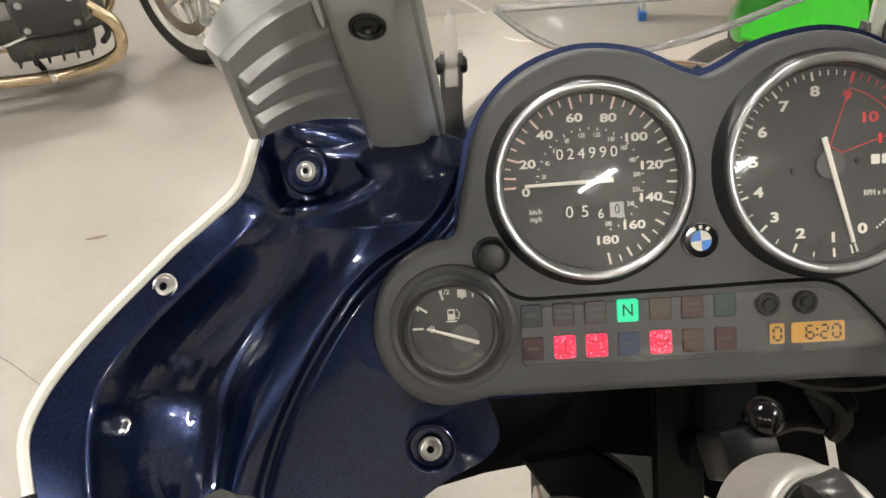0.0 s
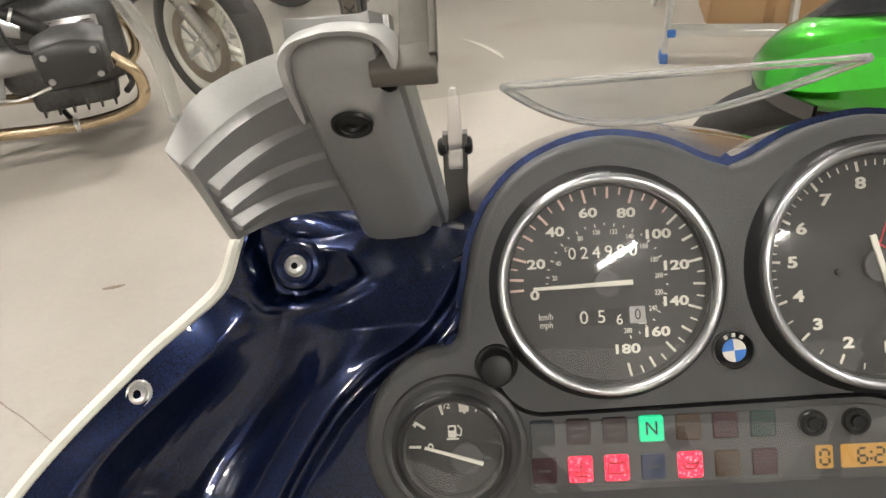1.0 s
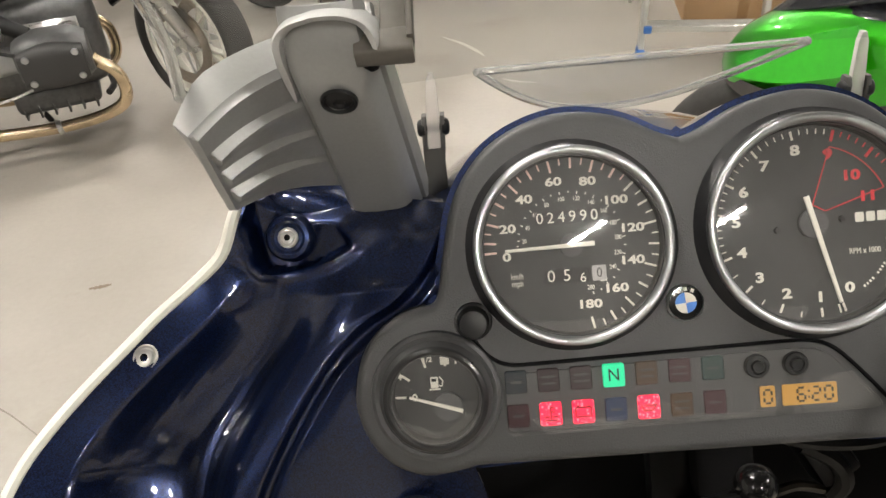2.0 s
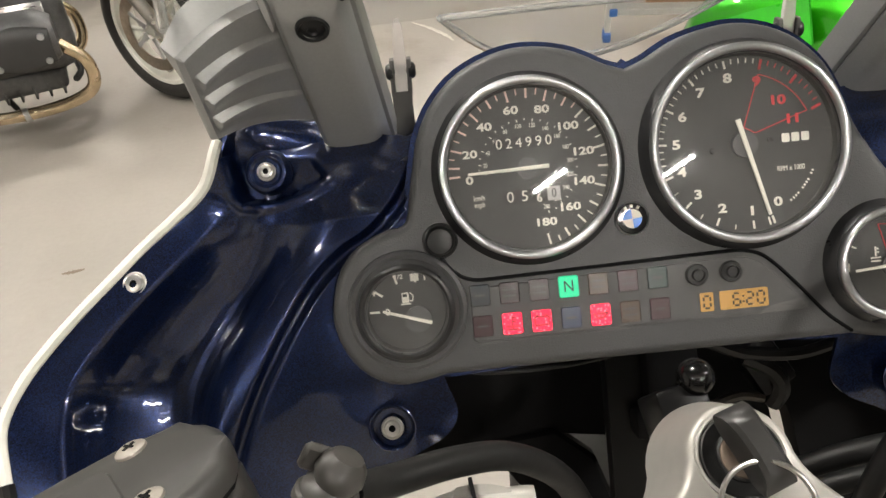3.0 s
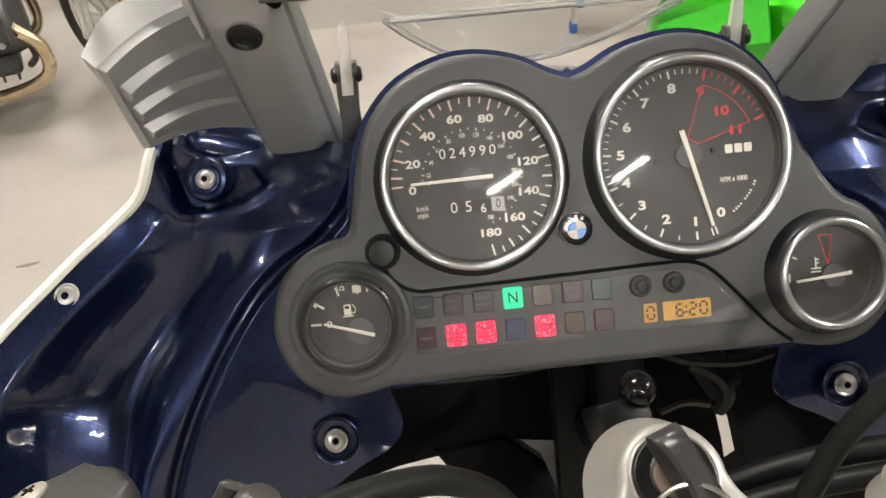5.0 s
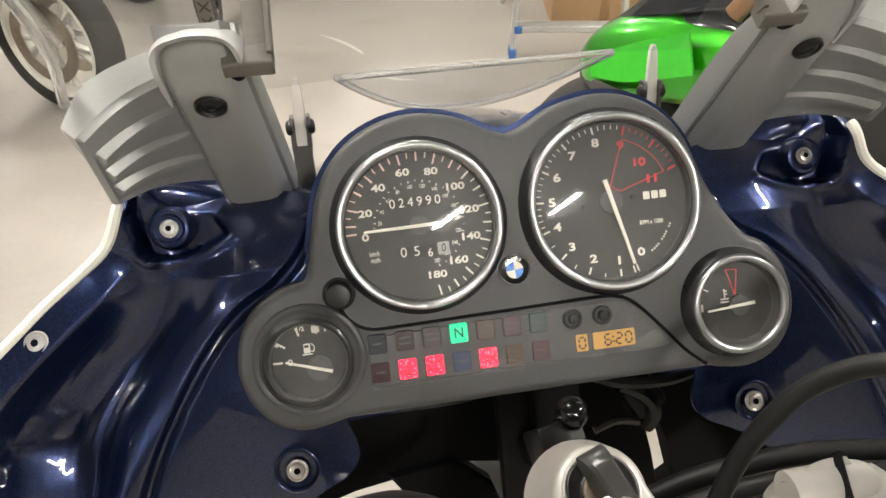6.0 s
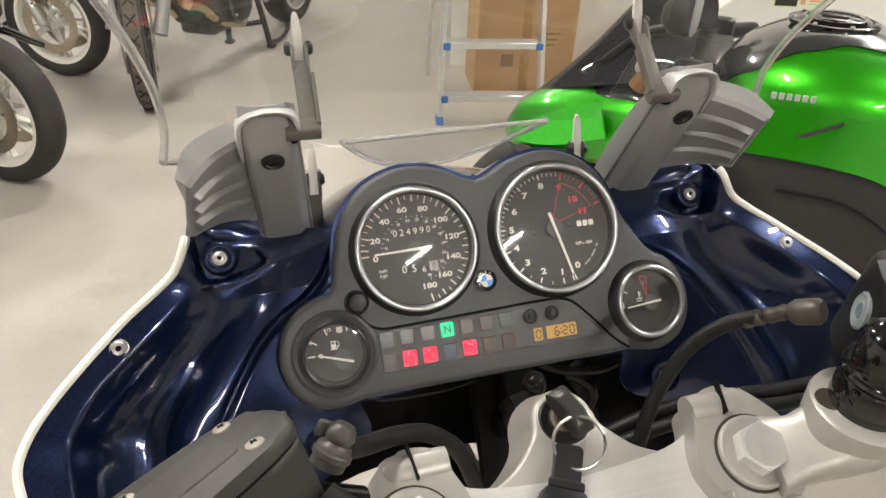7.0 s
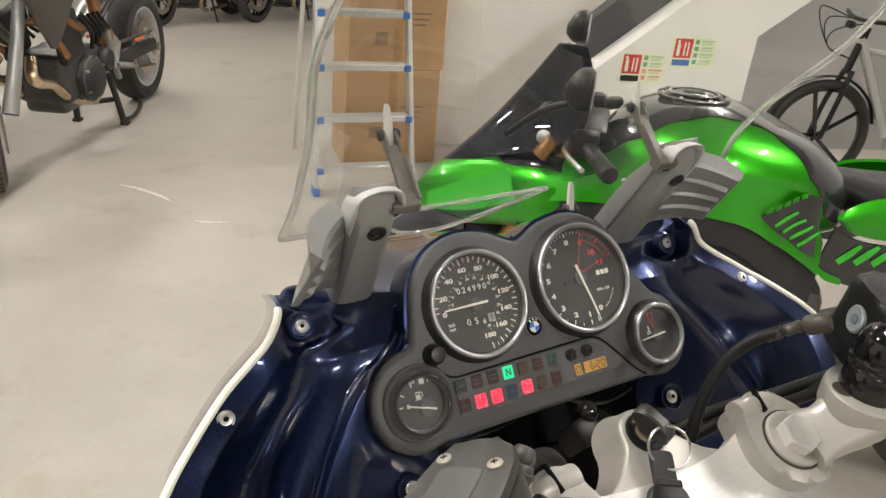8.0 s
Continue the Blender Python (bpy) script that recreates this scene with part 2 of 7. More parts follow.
SHROUD = plain("warm grey plastic", (0.060, 0.052, 0.046), 0.42, grain=40, vary=0.12)
COPPERY = plain("copper gold anodised", (0.42, 0.22, 0.10), 0.35, metal=0.9, vary=0.2)
ORANGE = plain("orange plastic", (0.75, 0.16, 0.02), 0.4)
TAPE = plain("parcel tape", (0.36, 0.21, 0.09), 0.25)
CARD_INK = plain("faded print on card", (0.24, 0.15, 0.08), 0.75)
SIGN_CREAM = plain("photoluminescent board", (0.78, 0.80, 0.56), 0.45, vary=0.04)
SIGN_RED = plain("sign red", (0.62, 0.025, 0.035), 0.4)
SIGN_GREEN = plain("sign green", (0.12, 0.42, 0.20), 0.4)
SIGN_PALE = plain("sign pale green print", (0.45, 0.62, 0.38), 0.45)
SIGN_ORANGE = plain("sign orange print", (0.72, 0.34, 0.20), 0.45)
LOCK_BRASS = plain("worn brown lock metal", (0.20, 0.155, 0.120), 0.42, metal=0.4, grain=200, vary=0.3)
KNOB = plain("polished black knob", (0.004, 0.004, 0.004), 0.14, spec=0.4)
LID_SCREW = plain("dull screw steel", (0.30, 0.275, 0.24), 0.5, metal=0.5, grain=200, vary=0.3)
CRACK = plain("crack dirt", (0.235, 0.212, 0.180), 0.9)
CHALK = plain("scuffed pale concrete", (0.62, 0.59, 0.53), 0.7, grain=30, vary=0.15)
STAIN = plain("brown fleck", (0.20, 0.165, 0.125), 0.8, grain=40, vary=0.3)
CONCRETE = concrete("garage concrete")
# part of the screen's dust value is painted milky haze
SCREEN = thin_glass("clear acrylic screen", 0.9, (0.93, 0.94, 0.93), 0.07, 0.035, 7.0)
TAB = clear("cloudy acrylic tab", (0.92, 0.88, 0.84), 0.25, 1.3, 0.55)
EDGE = clear("polished acrylic edge", (0.90, 0.90, 0.88), 0.08, 1.3, 0.22)
SMOKED = clear("smoked screen", (0.035, 0.036, 0.04), 0.03, 1.4, 0.6)
# dust is raised to stand in for the ceiling's hazy reflection over the dials
COVER = thin_glass("instrument cover glass", 0.95, (1, 1, 1), 0.075, 0.040)
STRIP_COVER = thin_glass("lamp strip cover", 0.95, (1, 1, 1), 0.05, 0.010)
RED_LAMP = mottled("red warning lamp", (1.0, 0.004, 0.045), (1.0, 0.26, 0.32), 1.7)
RED_SYMBOL = glow("dim red symbol", (0.20, 0.0, 0.012), 1.0, (0.05, 0.0, 0.0))
GREEN_LAMP = glow("green neutral lamp", (0.0, 0.85, 0.35), 0.65, (0.0, 0.4, 0.2))
AMBER_LCD = glow("amber display", (0.85, 0.42, 0.08), 0.15, (0.4, 0.22, 0.05))
LCD_INK = plain("display digits", (0.05, 0.035, 0.01), 0.5)
OFF_LAMP = plain("unlit lamp tile", (0.035, 0.022, 0.024), 0.25)
OFF_SLATE = plain("unlit slate lamp tile", (0.016, 0.022, 0.028), 0.25)
OFF_MAROON = plain("unlit maroon lamp tile", (0.036, 0.010, 0.014), 0.25)
OFF_TEAL = plain("unlit teal lamp tile", (0.010, 0.030, 0.028), 0.25)
TILE_PRINT = plain("faint tile print", (0.050, 0.046, 0.046), 0.4)
OFF_BLUE = plain("unlit blue lamp tile", (0.012, 0.025, 0.07), 0.25)
OFF_BROWN = plain("unlit amber lamp tile", (0.055, 0.03, 0.015), 0.25)
TUBE_LIGHT = glow("lamp diffuser", (1.0, 0.945, 0.87), 640.0, (0.9, 0.9, 0.9))


# ---- mesh helpers ----
SPACE = {}


def part(name, bm, material, parent=None, label="", m=None, smooth=True, angle=40):
    """Links a bmesh as one mesh object; m is its pose in the top thing's space."""
    me = bpy.data.meshes.new(name)
    bmesh.ops.recalc_face_normals(bm, faces=bm.faces)
    for f in bm.faces:
        f.smooth = smooth
    if smooth:
        for e in bm.edges:
            if len(e.link_faces) == 2 and e.calc_face_angle(0) > radians(angle):
                e.smooth = False
    bm.to_mesh(me)
    bm.free()
    for mt in (material if isinstance(material, (list, tuple)) else [material]):
        me.materials.append(mt)
    ob = new(name, me)
    m = m if m is not None else Matrix.Identity(4)
    if parent is not None:
        ob.parent = parent
        ob.matrix_basis = SPACE.get(parent.name, Matrix.Identity(4)).inverted() @ m
        SPACE[ob.name] = m
    else:
        ob.matrix_basis = m
    if label:
        tagged(ob, label)
    return ob


def thing(name, label, category, m=None, group="", kind=""):
    ob = new(name)
    ob.empty_display_size = 0.05
    ob.matrix_basis = m if m is not None else Matrix.Identity(4)
    SPACE[ob.name] = Matrix.Identity(4)
    return tagged(ob, label, category, group, kind)


def add_box(bm, cx, cy, cz, sx, sy, sz, bevel=0.0, seg=2, rot=None):
    r = bmesh.ops.create_cube(bm, size=1.0)
    vs = r["verts"]
    bmesh.ops.scale(bm, vec=(sx, sy, sz), verts=vs)
    if bevel:
        es = list({e for v in vs for e in v.link_edges})
        out = bmesh.ops.bevel(bm, geom=es, offset=bevel, segments=seg, affect="EDGES", profile=0.5)
        vs = list({v for f in out["faces"] for v in f.verts} | {v for v in vs if v.is_valid})
    if rot is not None:
        bmesh.ops.transform(bm, matrix=rot, verts=vs)
    bmesh.ops.translate(bm, vec=(cx, cy, cz), verts=vs)
    return vs


def box(cx, cy, cz, sx, sy, sz, bevel=0.0, seg=2, rot=None):
    bm = bmesh.new()
    add_box(bm, cx, cy, cz, sx, sy, sz, bevel, seg, rot)
    return bm


def add_lathe(bm, profile, seg=48, close=False, m=None):
    """Turns (radius, height) pairs about z."""
    rings = []
    for r, z in profile:
        if r < 1e-6:
            v = bm.verts.new((0, 0, z)); rings.append([v])
        else:
            rings.append([bm.verts.new((r * math.cos(2 * math.pi * i / seg), r * math.sin(2 * math.pi * i / seg), z)) for i in range(seg)])
    pairs = list(zip(rings, rings[1:])) + ([(rings[-1], rings[0])] if close else [])
    for a, b in pairs:
        if len(a) == 1 and len(b) == 1:
            continue
        for i in range(seg):
            j = (i + 1) % seg
            if len(a) == 1:
                bm.faces.new((a[0], b[i], b[j]))
            elif len(b) == 1:
                bm.faces.new((a[i], a[j], b[0]))
            else:
                bm.faces.new((a[i], a[j], b[j], b[i]))
    if m is not None:
        bmesh.ops.transform(bm, matrix=m, verts=[v for r in rings for v in r])
    return bm


def lathe(profile, seg=48, close=False, m=None):
    return add_lathe(bmesh.new(), profile, seg, close, m)


def spline(pts, n):
    """Catmull-Rom points through pts, n steps a span."""
    p = [Vector(q) for q in pts]
    p = [2 * p[0] - p[1]] + p + [2 * p[-1] - p[-2]]
    out = []
    for i in range(1, len(p) - 2):
        a, b, c, d = p[i - 1], p[i], p[i + 1], p[i + 2]
        for k in range(n):
            t = k / n
            out.append(0.5 * ((2 * b) + (c - a) * t + (2 * a - 5 * b + 4 * c - d) * t * t + (3 * b - a - 3 * c + d) * t ** 3))
    out.append(p[-2])
    return out


def add_tube(bm, pts, radius, seg=12, steps=6, caps=True, flat=1.0):
    """A round bar along a smooth curve; radius may be a list, one a point."""
    path = spline(pts, steps) if steps > 1 else [Vector(q) for q in pts]
    n = len(path)
    if isinstance(radius, (list, tuple)):
        k = len(radius)
        rad = [radius[min(int(i * (k - 1) / (n - 1)), k - 2)] * (1 - (i * (k - 1) / (n - 1) - min(int(i * (k - 1) / (n - 1)), k - 2))) + radius[min(int(i * (k - 1) / (n - 1)), k - 2) + 1] * (i * (k - 1) / (n - 1) - min(int(i * (k - 1) / (n - 1)), k - 2)) for i in range(n)]
    else:
        rad = [radius] * n
    up = Vector((0, 0, 1))
    rings = []
    tan0 = (path[1] - path[0]).normalized()
    side = tan0.cross(up if abs(tan0.z) < 0.9 else Vector((1, 0, 0))).normalized()
    for i, p in enumerate(path):
        t = (path[min(i + 1, n - 1)] - path[max(i - 1, 0)]).normalized()
        side = (side - t * side.dot(t)).normalized()
        other = t.cross(side)
        rings.append([bm.verts.new(p + rad[i] * (math.cos(a) * side + flat * math.sin(a) * other)) for a in (2 * math.pi * k / seg for k in range(seg))])
    for a, b in zip(rings, rings[1:]):
        for i in range(seg):
            j = (i + 1) % seg
            bm.faces.new((a[i], a[j], b[j], b[i]))
    if caps:
        bm.faces.new(rings[0][::-1]); bm.faces.new(rings[-1])
    return bm


def tube(pts, radius, seg=12, steps=6, caps=True, flat=1.0):
    return add_tube(bmesh.new(), pts, radius, seg, steps, caps, flat)


def add_grid(bm, rows, closed=False):
    """A sheet through rows of points."""
    vs = [[bm.verts.new(p) for p in r] for r in rows]
    for a, b in zip(vs, vs[1:]):
        for i in range(len(a) if closed else len(a) - 1):
            j = (i + 1) % len(a)
            bm.faces.new((a[i], a[j], b[j], b[i]))
    return vs


def loft_rows(rows):
    bm = bmesh.new()
    vs = add_grid(bm, rows, True)
    bm.faces.new(vs[0][::-1]); bm.faces.new(vs[-1])
    return bm


def thicken(bm, d):
    """Gives a sheet a thickness, closing its rim."""
    bmesh.ops.recalc_face_normals(bm, faces=bm.faces)
    bmesh.ops.solidify(bm, geom=list(bm.faces), thickness=d)
    return bm


def add_slab(bm, outline, z0, z1, bevel=0.0, seg=2, m=None):
    """An outline in the xy plane raised from z0 to z1, its upper rim rounded."""
    lo = [bm.verts.new((x, y, z0)) for x, y in outline]
    hi = [bm.verts.new((x, y, z1)) for x, y in outline]
    n = len(outline)
    bm.faces.new(lo[::-1])
    top = bm.faces.new(hi)
    for i in range(n):
        bm.faces.new((lo[i], lo[(i + 1) % n], hi[(i + 1) % n], hi[i]))
    vs = lo + hi
    if bevel:
        out = bmesh.ops.bevel(bm, geom=list(top.edges), offset=bevel, segments=seg, affect="EDGES", profile=0.5)
        vs = list({v for v in vs if v.is_valid} | {v for f in out["faces"] for v in f.verts})
    if m is not None:
        bmesh.ops.transform(bm, matrix=m, verts=vs)
    return vs


def slab(outline, z0, z1, bevel=0.0, seg=2, m=None):
    bm = bmesh.new()
    add_slab(bm, outline, z0, z1, bevel, seg, m)
    return bm


def round_rect(cx, cy, w, h, r, n=5):
    out = []
    for qx, qy, a0 in ((1, 1, 0), (-1, 1, 90), (-1, -1, 180), (1, -1, 270)):
        for k in range(n + 1):
            a = radians(a0 + 90 * k / n)
            out.append((cx + qx * (w / 2 - r) + r * math.cos(a), cy + qy * (h / 2 - r) + r * math.sin(a)))
    return out


def add_text(bm, text, x, y, z, size, turn=0.0, squeeze=1.0, depth=0.0003, bold=0.0, m=None):
    """Lettering as flat raised mesh, centred at x, y."""
    cu = bpy.data.curves.new("lettering", "FONT")
    cu.body, cu.size, cu.align_x, cu.align_y, cu.extrude, cu.offset, cu.resolution_u = text, size, "CENTER", "CENTER", depth, bold, 3
    ob = bpy.data.objects.new("lettering", cu)
    me = bpy.data.meshes.new_from_object(ob)
    me.transform((m or Matrix.Identity(4)) @ pose(x, y, z, 0, 0, turn) @ Matrix.Diagonal((squeeze, 1, 1, 1)))
    bm.from_mesh(me)
    bpy.data.objects.remove(ob)
    bpy.data.curves.remove(cu)
    bpy.data.meshes.remove(me)


def bar_between(bm, p, q, w, z, h=0.0003):
    """A flat printed stroke from p to q in the xy plane."""
    p, q = Vector(p), Vector(q)
    d = (q - p).normalized()
    s = Vector((-d.y, d.x)) * w / 2
    add_slab(bm, [tuple(v) for v in (p - s, q - s, q + s, p + s)], z, z + h)


def mirrored(bm):
    bmesh.ops.scale(bm, vec=(-1, 1, 1), verts=bm.verts)
    bmesh.ops.reverse_faces(bm, faces=bm.faces)
    return bm


# ---- the garage ----
def structure(name, bm, material, label, category):
    ob = part(name, bm, material, smooth=False)
    return tagged(ob, label, category, kind="structure")


X0, X1, Y0, Y1 = -6.5, 5.2, -7.0, 11.5
structure("floor", box((X0 + X1) / 2, (Y0 + Y1) / 2, -0.05, X1 - X0, Y1 - Y0, 0.1), CONCRETE, "worn pale grey concrete garage floor with faint stains", "floor")
# out of view; its dark colour holds down reflections in the gloss parts
structure("ceiling", box((X0 + X1) / 2, (Y0 + Y1) / 2, CEIL + 0.25, X1 - X0, Y1 - Y0, 0.1), CEILING_PAINT, "unseen concrete garage ceiling over the parking bay, darkened to dim reflections", "ceiling")
structure("wall_south", box((X0 + X1) / 2, Y0 - 0.1, 1.6, X1 - X0 + 0.4, 0.2, 3.4), WALL_WHITE, "white painted garage wall", "wall")
structure("wall_north", box((X0 + X1) / 2, Y1 + 0.1, 1.6, X1 - X0 + 0.4, 0.2, 3.4), WALL_WHITE, "white painted garage wall", "wall")
structure("wall_west", box(X0 - 0.1, (Y0 + Y1) / 2, 1.6, 0.2, Y1 - Y0, 3.4), WALL_WHITE, "white painted garage wall", "wall")
structure("wall_east", box(X1 + 0.1, (Y0 + Y1) / 2, 1.6, 0.2, Y1 - Y0, 3.4), WALL_GREY, "grey painted garage wall", "wall")


def floor_mark(name, pts, width, material, label):
    """A thin worn line on the concrete."""
    path = spline([(x, y, 0) for x, y in pts], 5)
    n = len(path)
    bm = bmesh.new()
    rows = []
    for i, p in enumerate(path):
        t = (path[min(i + 1, n - 1)] - path[max(i - 1, 0)]).normalized()
        w = width * (0.25 + 0.75 * math.sin(math.pi * (i + 0.4) / n)) * (1 + 0.3 * math.sin(i * 2.7))
        q = Vector((-t.y, t.x, 0)) * w / 2
        rows.append([p + q + Vector((0, 0, -0.004)), p + q + Vector((0, 0, 0.0012)), p - q + Vector((0, 0, 0.0012)), p - q + Vector((0, 0, -0.004))])
    add_grid(bm, rows, True)
    structure(name, bm, material, label, "floor mark")


floor_mark("floor_crack", [(-1.90, 1.285), (-1.60, 1.09), (-1.283, 0.880), (-1.20, 0.829), (-1.089, 0.753), (-0.90, 0.63)], 0.0032, CRACK, "fine dark crack in the concrete floor")
floor_mark("floor_scratch", [(-0.16, 3.23), (-0.07, 3.13), (0.00, 3.02), (0.035, 2.94)], 0.022, CHALK, "pale scuffed scratch on the concrete floor")
floor_mark("floor_scratch_short", [(0.10, 2.66), (0.16, 2.62), (0.24, 2.60)], 0.014, CHALK, "short pale scuff on the concrete floor")
for x, y, k in ((-1.177, 1.310, 0), (-0.62, 0.55, 1), (-1.02, 0.30, 2)):
    floor_mark("floor_fleck_" + "abc"[k], [(x - 0.03, y - 0.006), (x, y), (x + 0.03, y + 0.010)], 0.014, STAIN, "small brown fleck on the concrete floor")


def ceiling_light(x, y, turn):
    t = thing("ceiling_light", "white ceiling batten light with a glowing diffuser", "ceiling light", pose(x, y, CEIL, 0, 0, turn), group="ceiling batten lights")
    part("housing", box(0, 0, 0.165, 0.68, 0.10, 0.07, 0.01), SILVER_LIGHT, t)
    part("diffuser", box(0, 0, 0.117, 0.62, 0.044, 0.024, 0.008, 3), TUBE_LIGHT, t, "bright white diffuser")
    for s in (-0.322, 0.322):
        part("end_cap", box(s, 0, 0.120, 0.02, 0.084, 0.034, 0.004), SILVER_LIGHT, t)
    return t


for x, y, a in TUBES:
    ceiling_light(x, y, a)

# ---- the blue touring motorcycle whose cockpit the camera circles ----
LEAN = 2.3
DASH_H = 1.0
TILT = 56.0
touring = thing("motorcycle", "navy blue touring motorcycle with clear screen and round analogue gauges", "motorcycle", pose(0, 0, DASH_H, 0, -LEAN, 0) @ pose(0, 0, -DASH_H))
BIKE = pose(0, 0, DASH_H)
DASH = BIKE @ pose(0, 0, 0, TILT)


# dash outline: right half from the top dip down to the bottom middle, then mirrored
half = [(0.0, 0.0785), (0.012, 0.083), (0.028, 0.0915), (0.046, 0.0965), (0.066, 0.0985), (0.086, 0.0945), (0.104, 0.0845), (0.118, 0.069), (0.1265, 0.050), (0.131, 0.036),
        (0.137, 0.0235), (0.148, 0.006), (0.158, -0.006), (0.170, -0.0125), (0.181, -0.026), (0.187, -0.045), (0.187, -0.061), (0.181, -0.078), (0.169, -0.0905), (0.152, -0.0965), (0.136, -0.0955), (0.122, -0.0925), (0.0, -0.0925)]
left_half = [(0.0, 0.0785), (0.012, 0.083), (0.028, 0.0915), (0.046, 0.0965), (0.066, 0.0975), (0.086, 0.0925), (0.104, 0.0825), (0.118, 0.067), (0.1265, 0.050), (0.1305, 0.034), (0.1345, 0.016), (0.137, 0.004), (0.141, -0.001), (0.150, -0.0025), (0.161, -0.0065),
             (0.173, -0.0145), (0.182, -0.027), (0.187, -0.045), (0.187, -0.059), (0.181, -0.076), (0.169, -0.0895), (0.152, -0.0965), (0.136, -0.0955), (0.122, -0.0925)]


def outline_smooth(pts, n=3):
    return [(p.x, p.y) for p in spline([(x, y, 0) for x, y in pts], n)]


right_side = outline_smooth(half[:-1], 3)
left_side = outline_smooth(left_half, 3)
DASH_OUTLINE = right_side + [(0.06, -0.0925), (0.0, -0.0925), (-0.06, -0.0925)] + [(-x, y) for x, y in reversed(left_side[1:])]
DASH_OUTLINE = DASH_OUTLINE[::-1]



def grown(outline, d):
    n = len(outline)
    out = []
    for i in range(n):
        a, b = Vector(outline[i - 1]), Vector(outline[(i + 1) % n])
        t = (b - a).normalized()
        out.append((outline[i][0] - t.y * d, outline[i][1] + t.x * d))
    return out


def rolled_slab(outline, z0, z1, r, n=6):
    """An outline raised from z0 to z1 with a smoothly rolled upper rim."""
    rows = [[(x, y, z0) for x, y in outline], [(x, y, z1 - r) for x, y in outline]]
    for k in range(1, n + 1):
        a = math.pi / 2 * k / n
        rows.append([(x, y, z1 - r + r * math.sin(a)) for x, y in grown(outline, r * (1 - math.cos(a)))])
    bm = bmesh.new()
    vs = add_grid(bm, rows, True)
    bm.faces.new(vs[0][::-1]); bm.faces.new(vs[-1])
    return bm


dash = part("instrument_panel", rolled_slab(DASH_OUTLINE, -0.030, 0.0, 0.0060), PANEL_GREY, touring, "textured dark grey plastic instrument panel", DASH)


# blue nose cowl that frames the panel from behind
part("nose_cowl", slab([q if p[1] > 0.012 else p for p, q in zip(DASH_OUTLINE, grown(DASH_OUTLINE, -0.0034))], -0.05, -0.008, 0.0030, 3), NAVY, touring, "navy lacquered cowl edge behind the panel", DASH)

SPEEDO, TACHO, FUEL, TEMP = (-0.0625, 0.0256), (0.0646, 0.0264), (-0.142, -0.051), (0.143, -0.0507)


def gauge(name, c, r, chrome, label):
    """Collar, bezel, dial face and cover glass of a round gauge."""
    here = DASH @ pose(c[0], c[1], 0)
    g = part(name, lathe([(r + 0.0052, -0.001), (r + 0.0046, 0.0014), (r + 0.0030, 0.0030), (r + 0.0018, 0.0075), (r + 0.0004, 0.0090), (r - 0.0045, 0.0090), (r - 0.0045, 0.0), (r - 0.001, -0.004)], 96), PANEL_GREY if not chrome else COLLAR, touring, label, here)
    if chrome:
        ring_rows = [(r + 0.0006, 0.0070), (r + 0.0008, 0.0100), (r + 0.0003, 0.0118), (r - 0.0007, 0.0128), (r - 0.0019, 0.0130), (r - 0.0031, 0.0124), (r - 0.0040, 0.0110), (r - 0.0042, 0.0085)]
    else:
        ring_rows = [(r + 0.0010, 0.0050), (r + 0.0008, 0.0085), (r - 0.0004, 0.0105), (r - 0.0022, 0.0112), (r - 0.0036, 0.0104), (r - 0.0042, 0.0080)]
    part("bezel", lathe(ring_rows, 128), CHROME if chrome else COLLAR, g, "satin chrome ring" if chrome else "dark moulded ring", here)
    part("dial", lathe([(0, 0.0010), (r - 0.0052, 0.0010), (r - 0.0048, 0.0014), (r - 0.0042, 0.0090)], 96), DIAL, g, "", here)
    glass = part("cover_glass", lathe([(r * k / 30 * 0.93, 0.0108 - (r * k / 30) ** 2 / 1.3) for k in range(31)], 120), COVER, g, "", here)
    glass.visible_shadow = False
    return g, here


def polar(r, a):
    return (r * math.cos(radians(a)), r * math.sin(radians(a)))


Z0 = 0.0012


def tick(bm, a, r0, r1, w):
    bar_between(bm, polar(r0, a), polar(r1, a), w, Z0)


def needle(g, here, a, tip, tail, w, hub, hub_at=(0, 0)):
    bm = bmesh.new()
    d = Vector(polar(1, a)); s = Vector((-d.y, d.x))
    pts = [d * tip + s * w * 0.4, d * tip - s * w * 0.4, -d * tail - s * w * 0.62, -d * tail + s * w * 0.62]
    add_slab(bm, [(p.x + hub_at[0], p.y + hub_at[1]) for p in pts][::-1], 0.0042, 0.0052, 0.0003, 1)
    part("needle", bm, WHITE_MARK, g, "off-white pointer", here)
    part("needle_hub", lathe([(0, 0.0040), (hub, 0.0038), (hub, 0.0012)], 28, m=pose(hub_at[0], hub_at[1], 0)), PANEL_GREY, g, "", here)


# speedometer
speedo, at_speedo = gauge("speedometer", SPEEDO, 0.0522, True, "round speedometer, needle resting at zero")


def mph_angle(v):
    return 181.5 - 0.75 * v if v <= 10 else (174.0 - 1.25 * (v - 10) if v <= 20 else 161.5 - 1.5 * (v - 20))


white, pink, small = bmesh.new(), bmesh.new(), bmesh.new()
for k in range(0, 181, 5):
    if k in (5, 10, 15):
        continue
    big = k % 10 == 0
    tick(pink if k < 100 else white, mph_angle(k), 0.0402 if k % 20 == 0 else (0.0412 if big else 0.0432), 0.0468, 0.0012 if big else 0.0008)
tick(pink, 174.5, 0.0402, 0.0468, 0.0012)
tick(pink, 168.0, 0.0435, 0.0468, 0.0008)
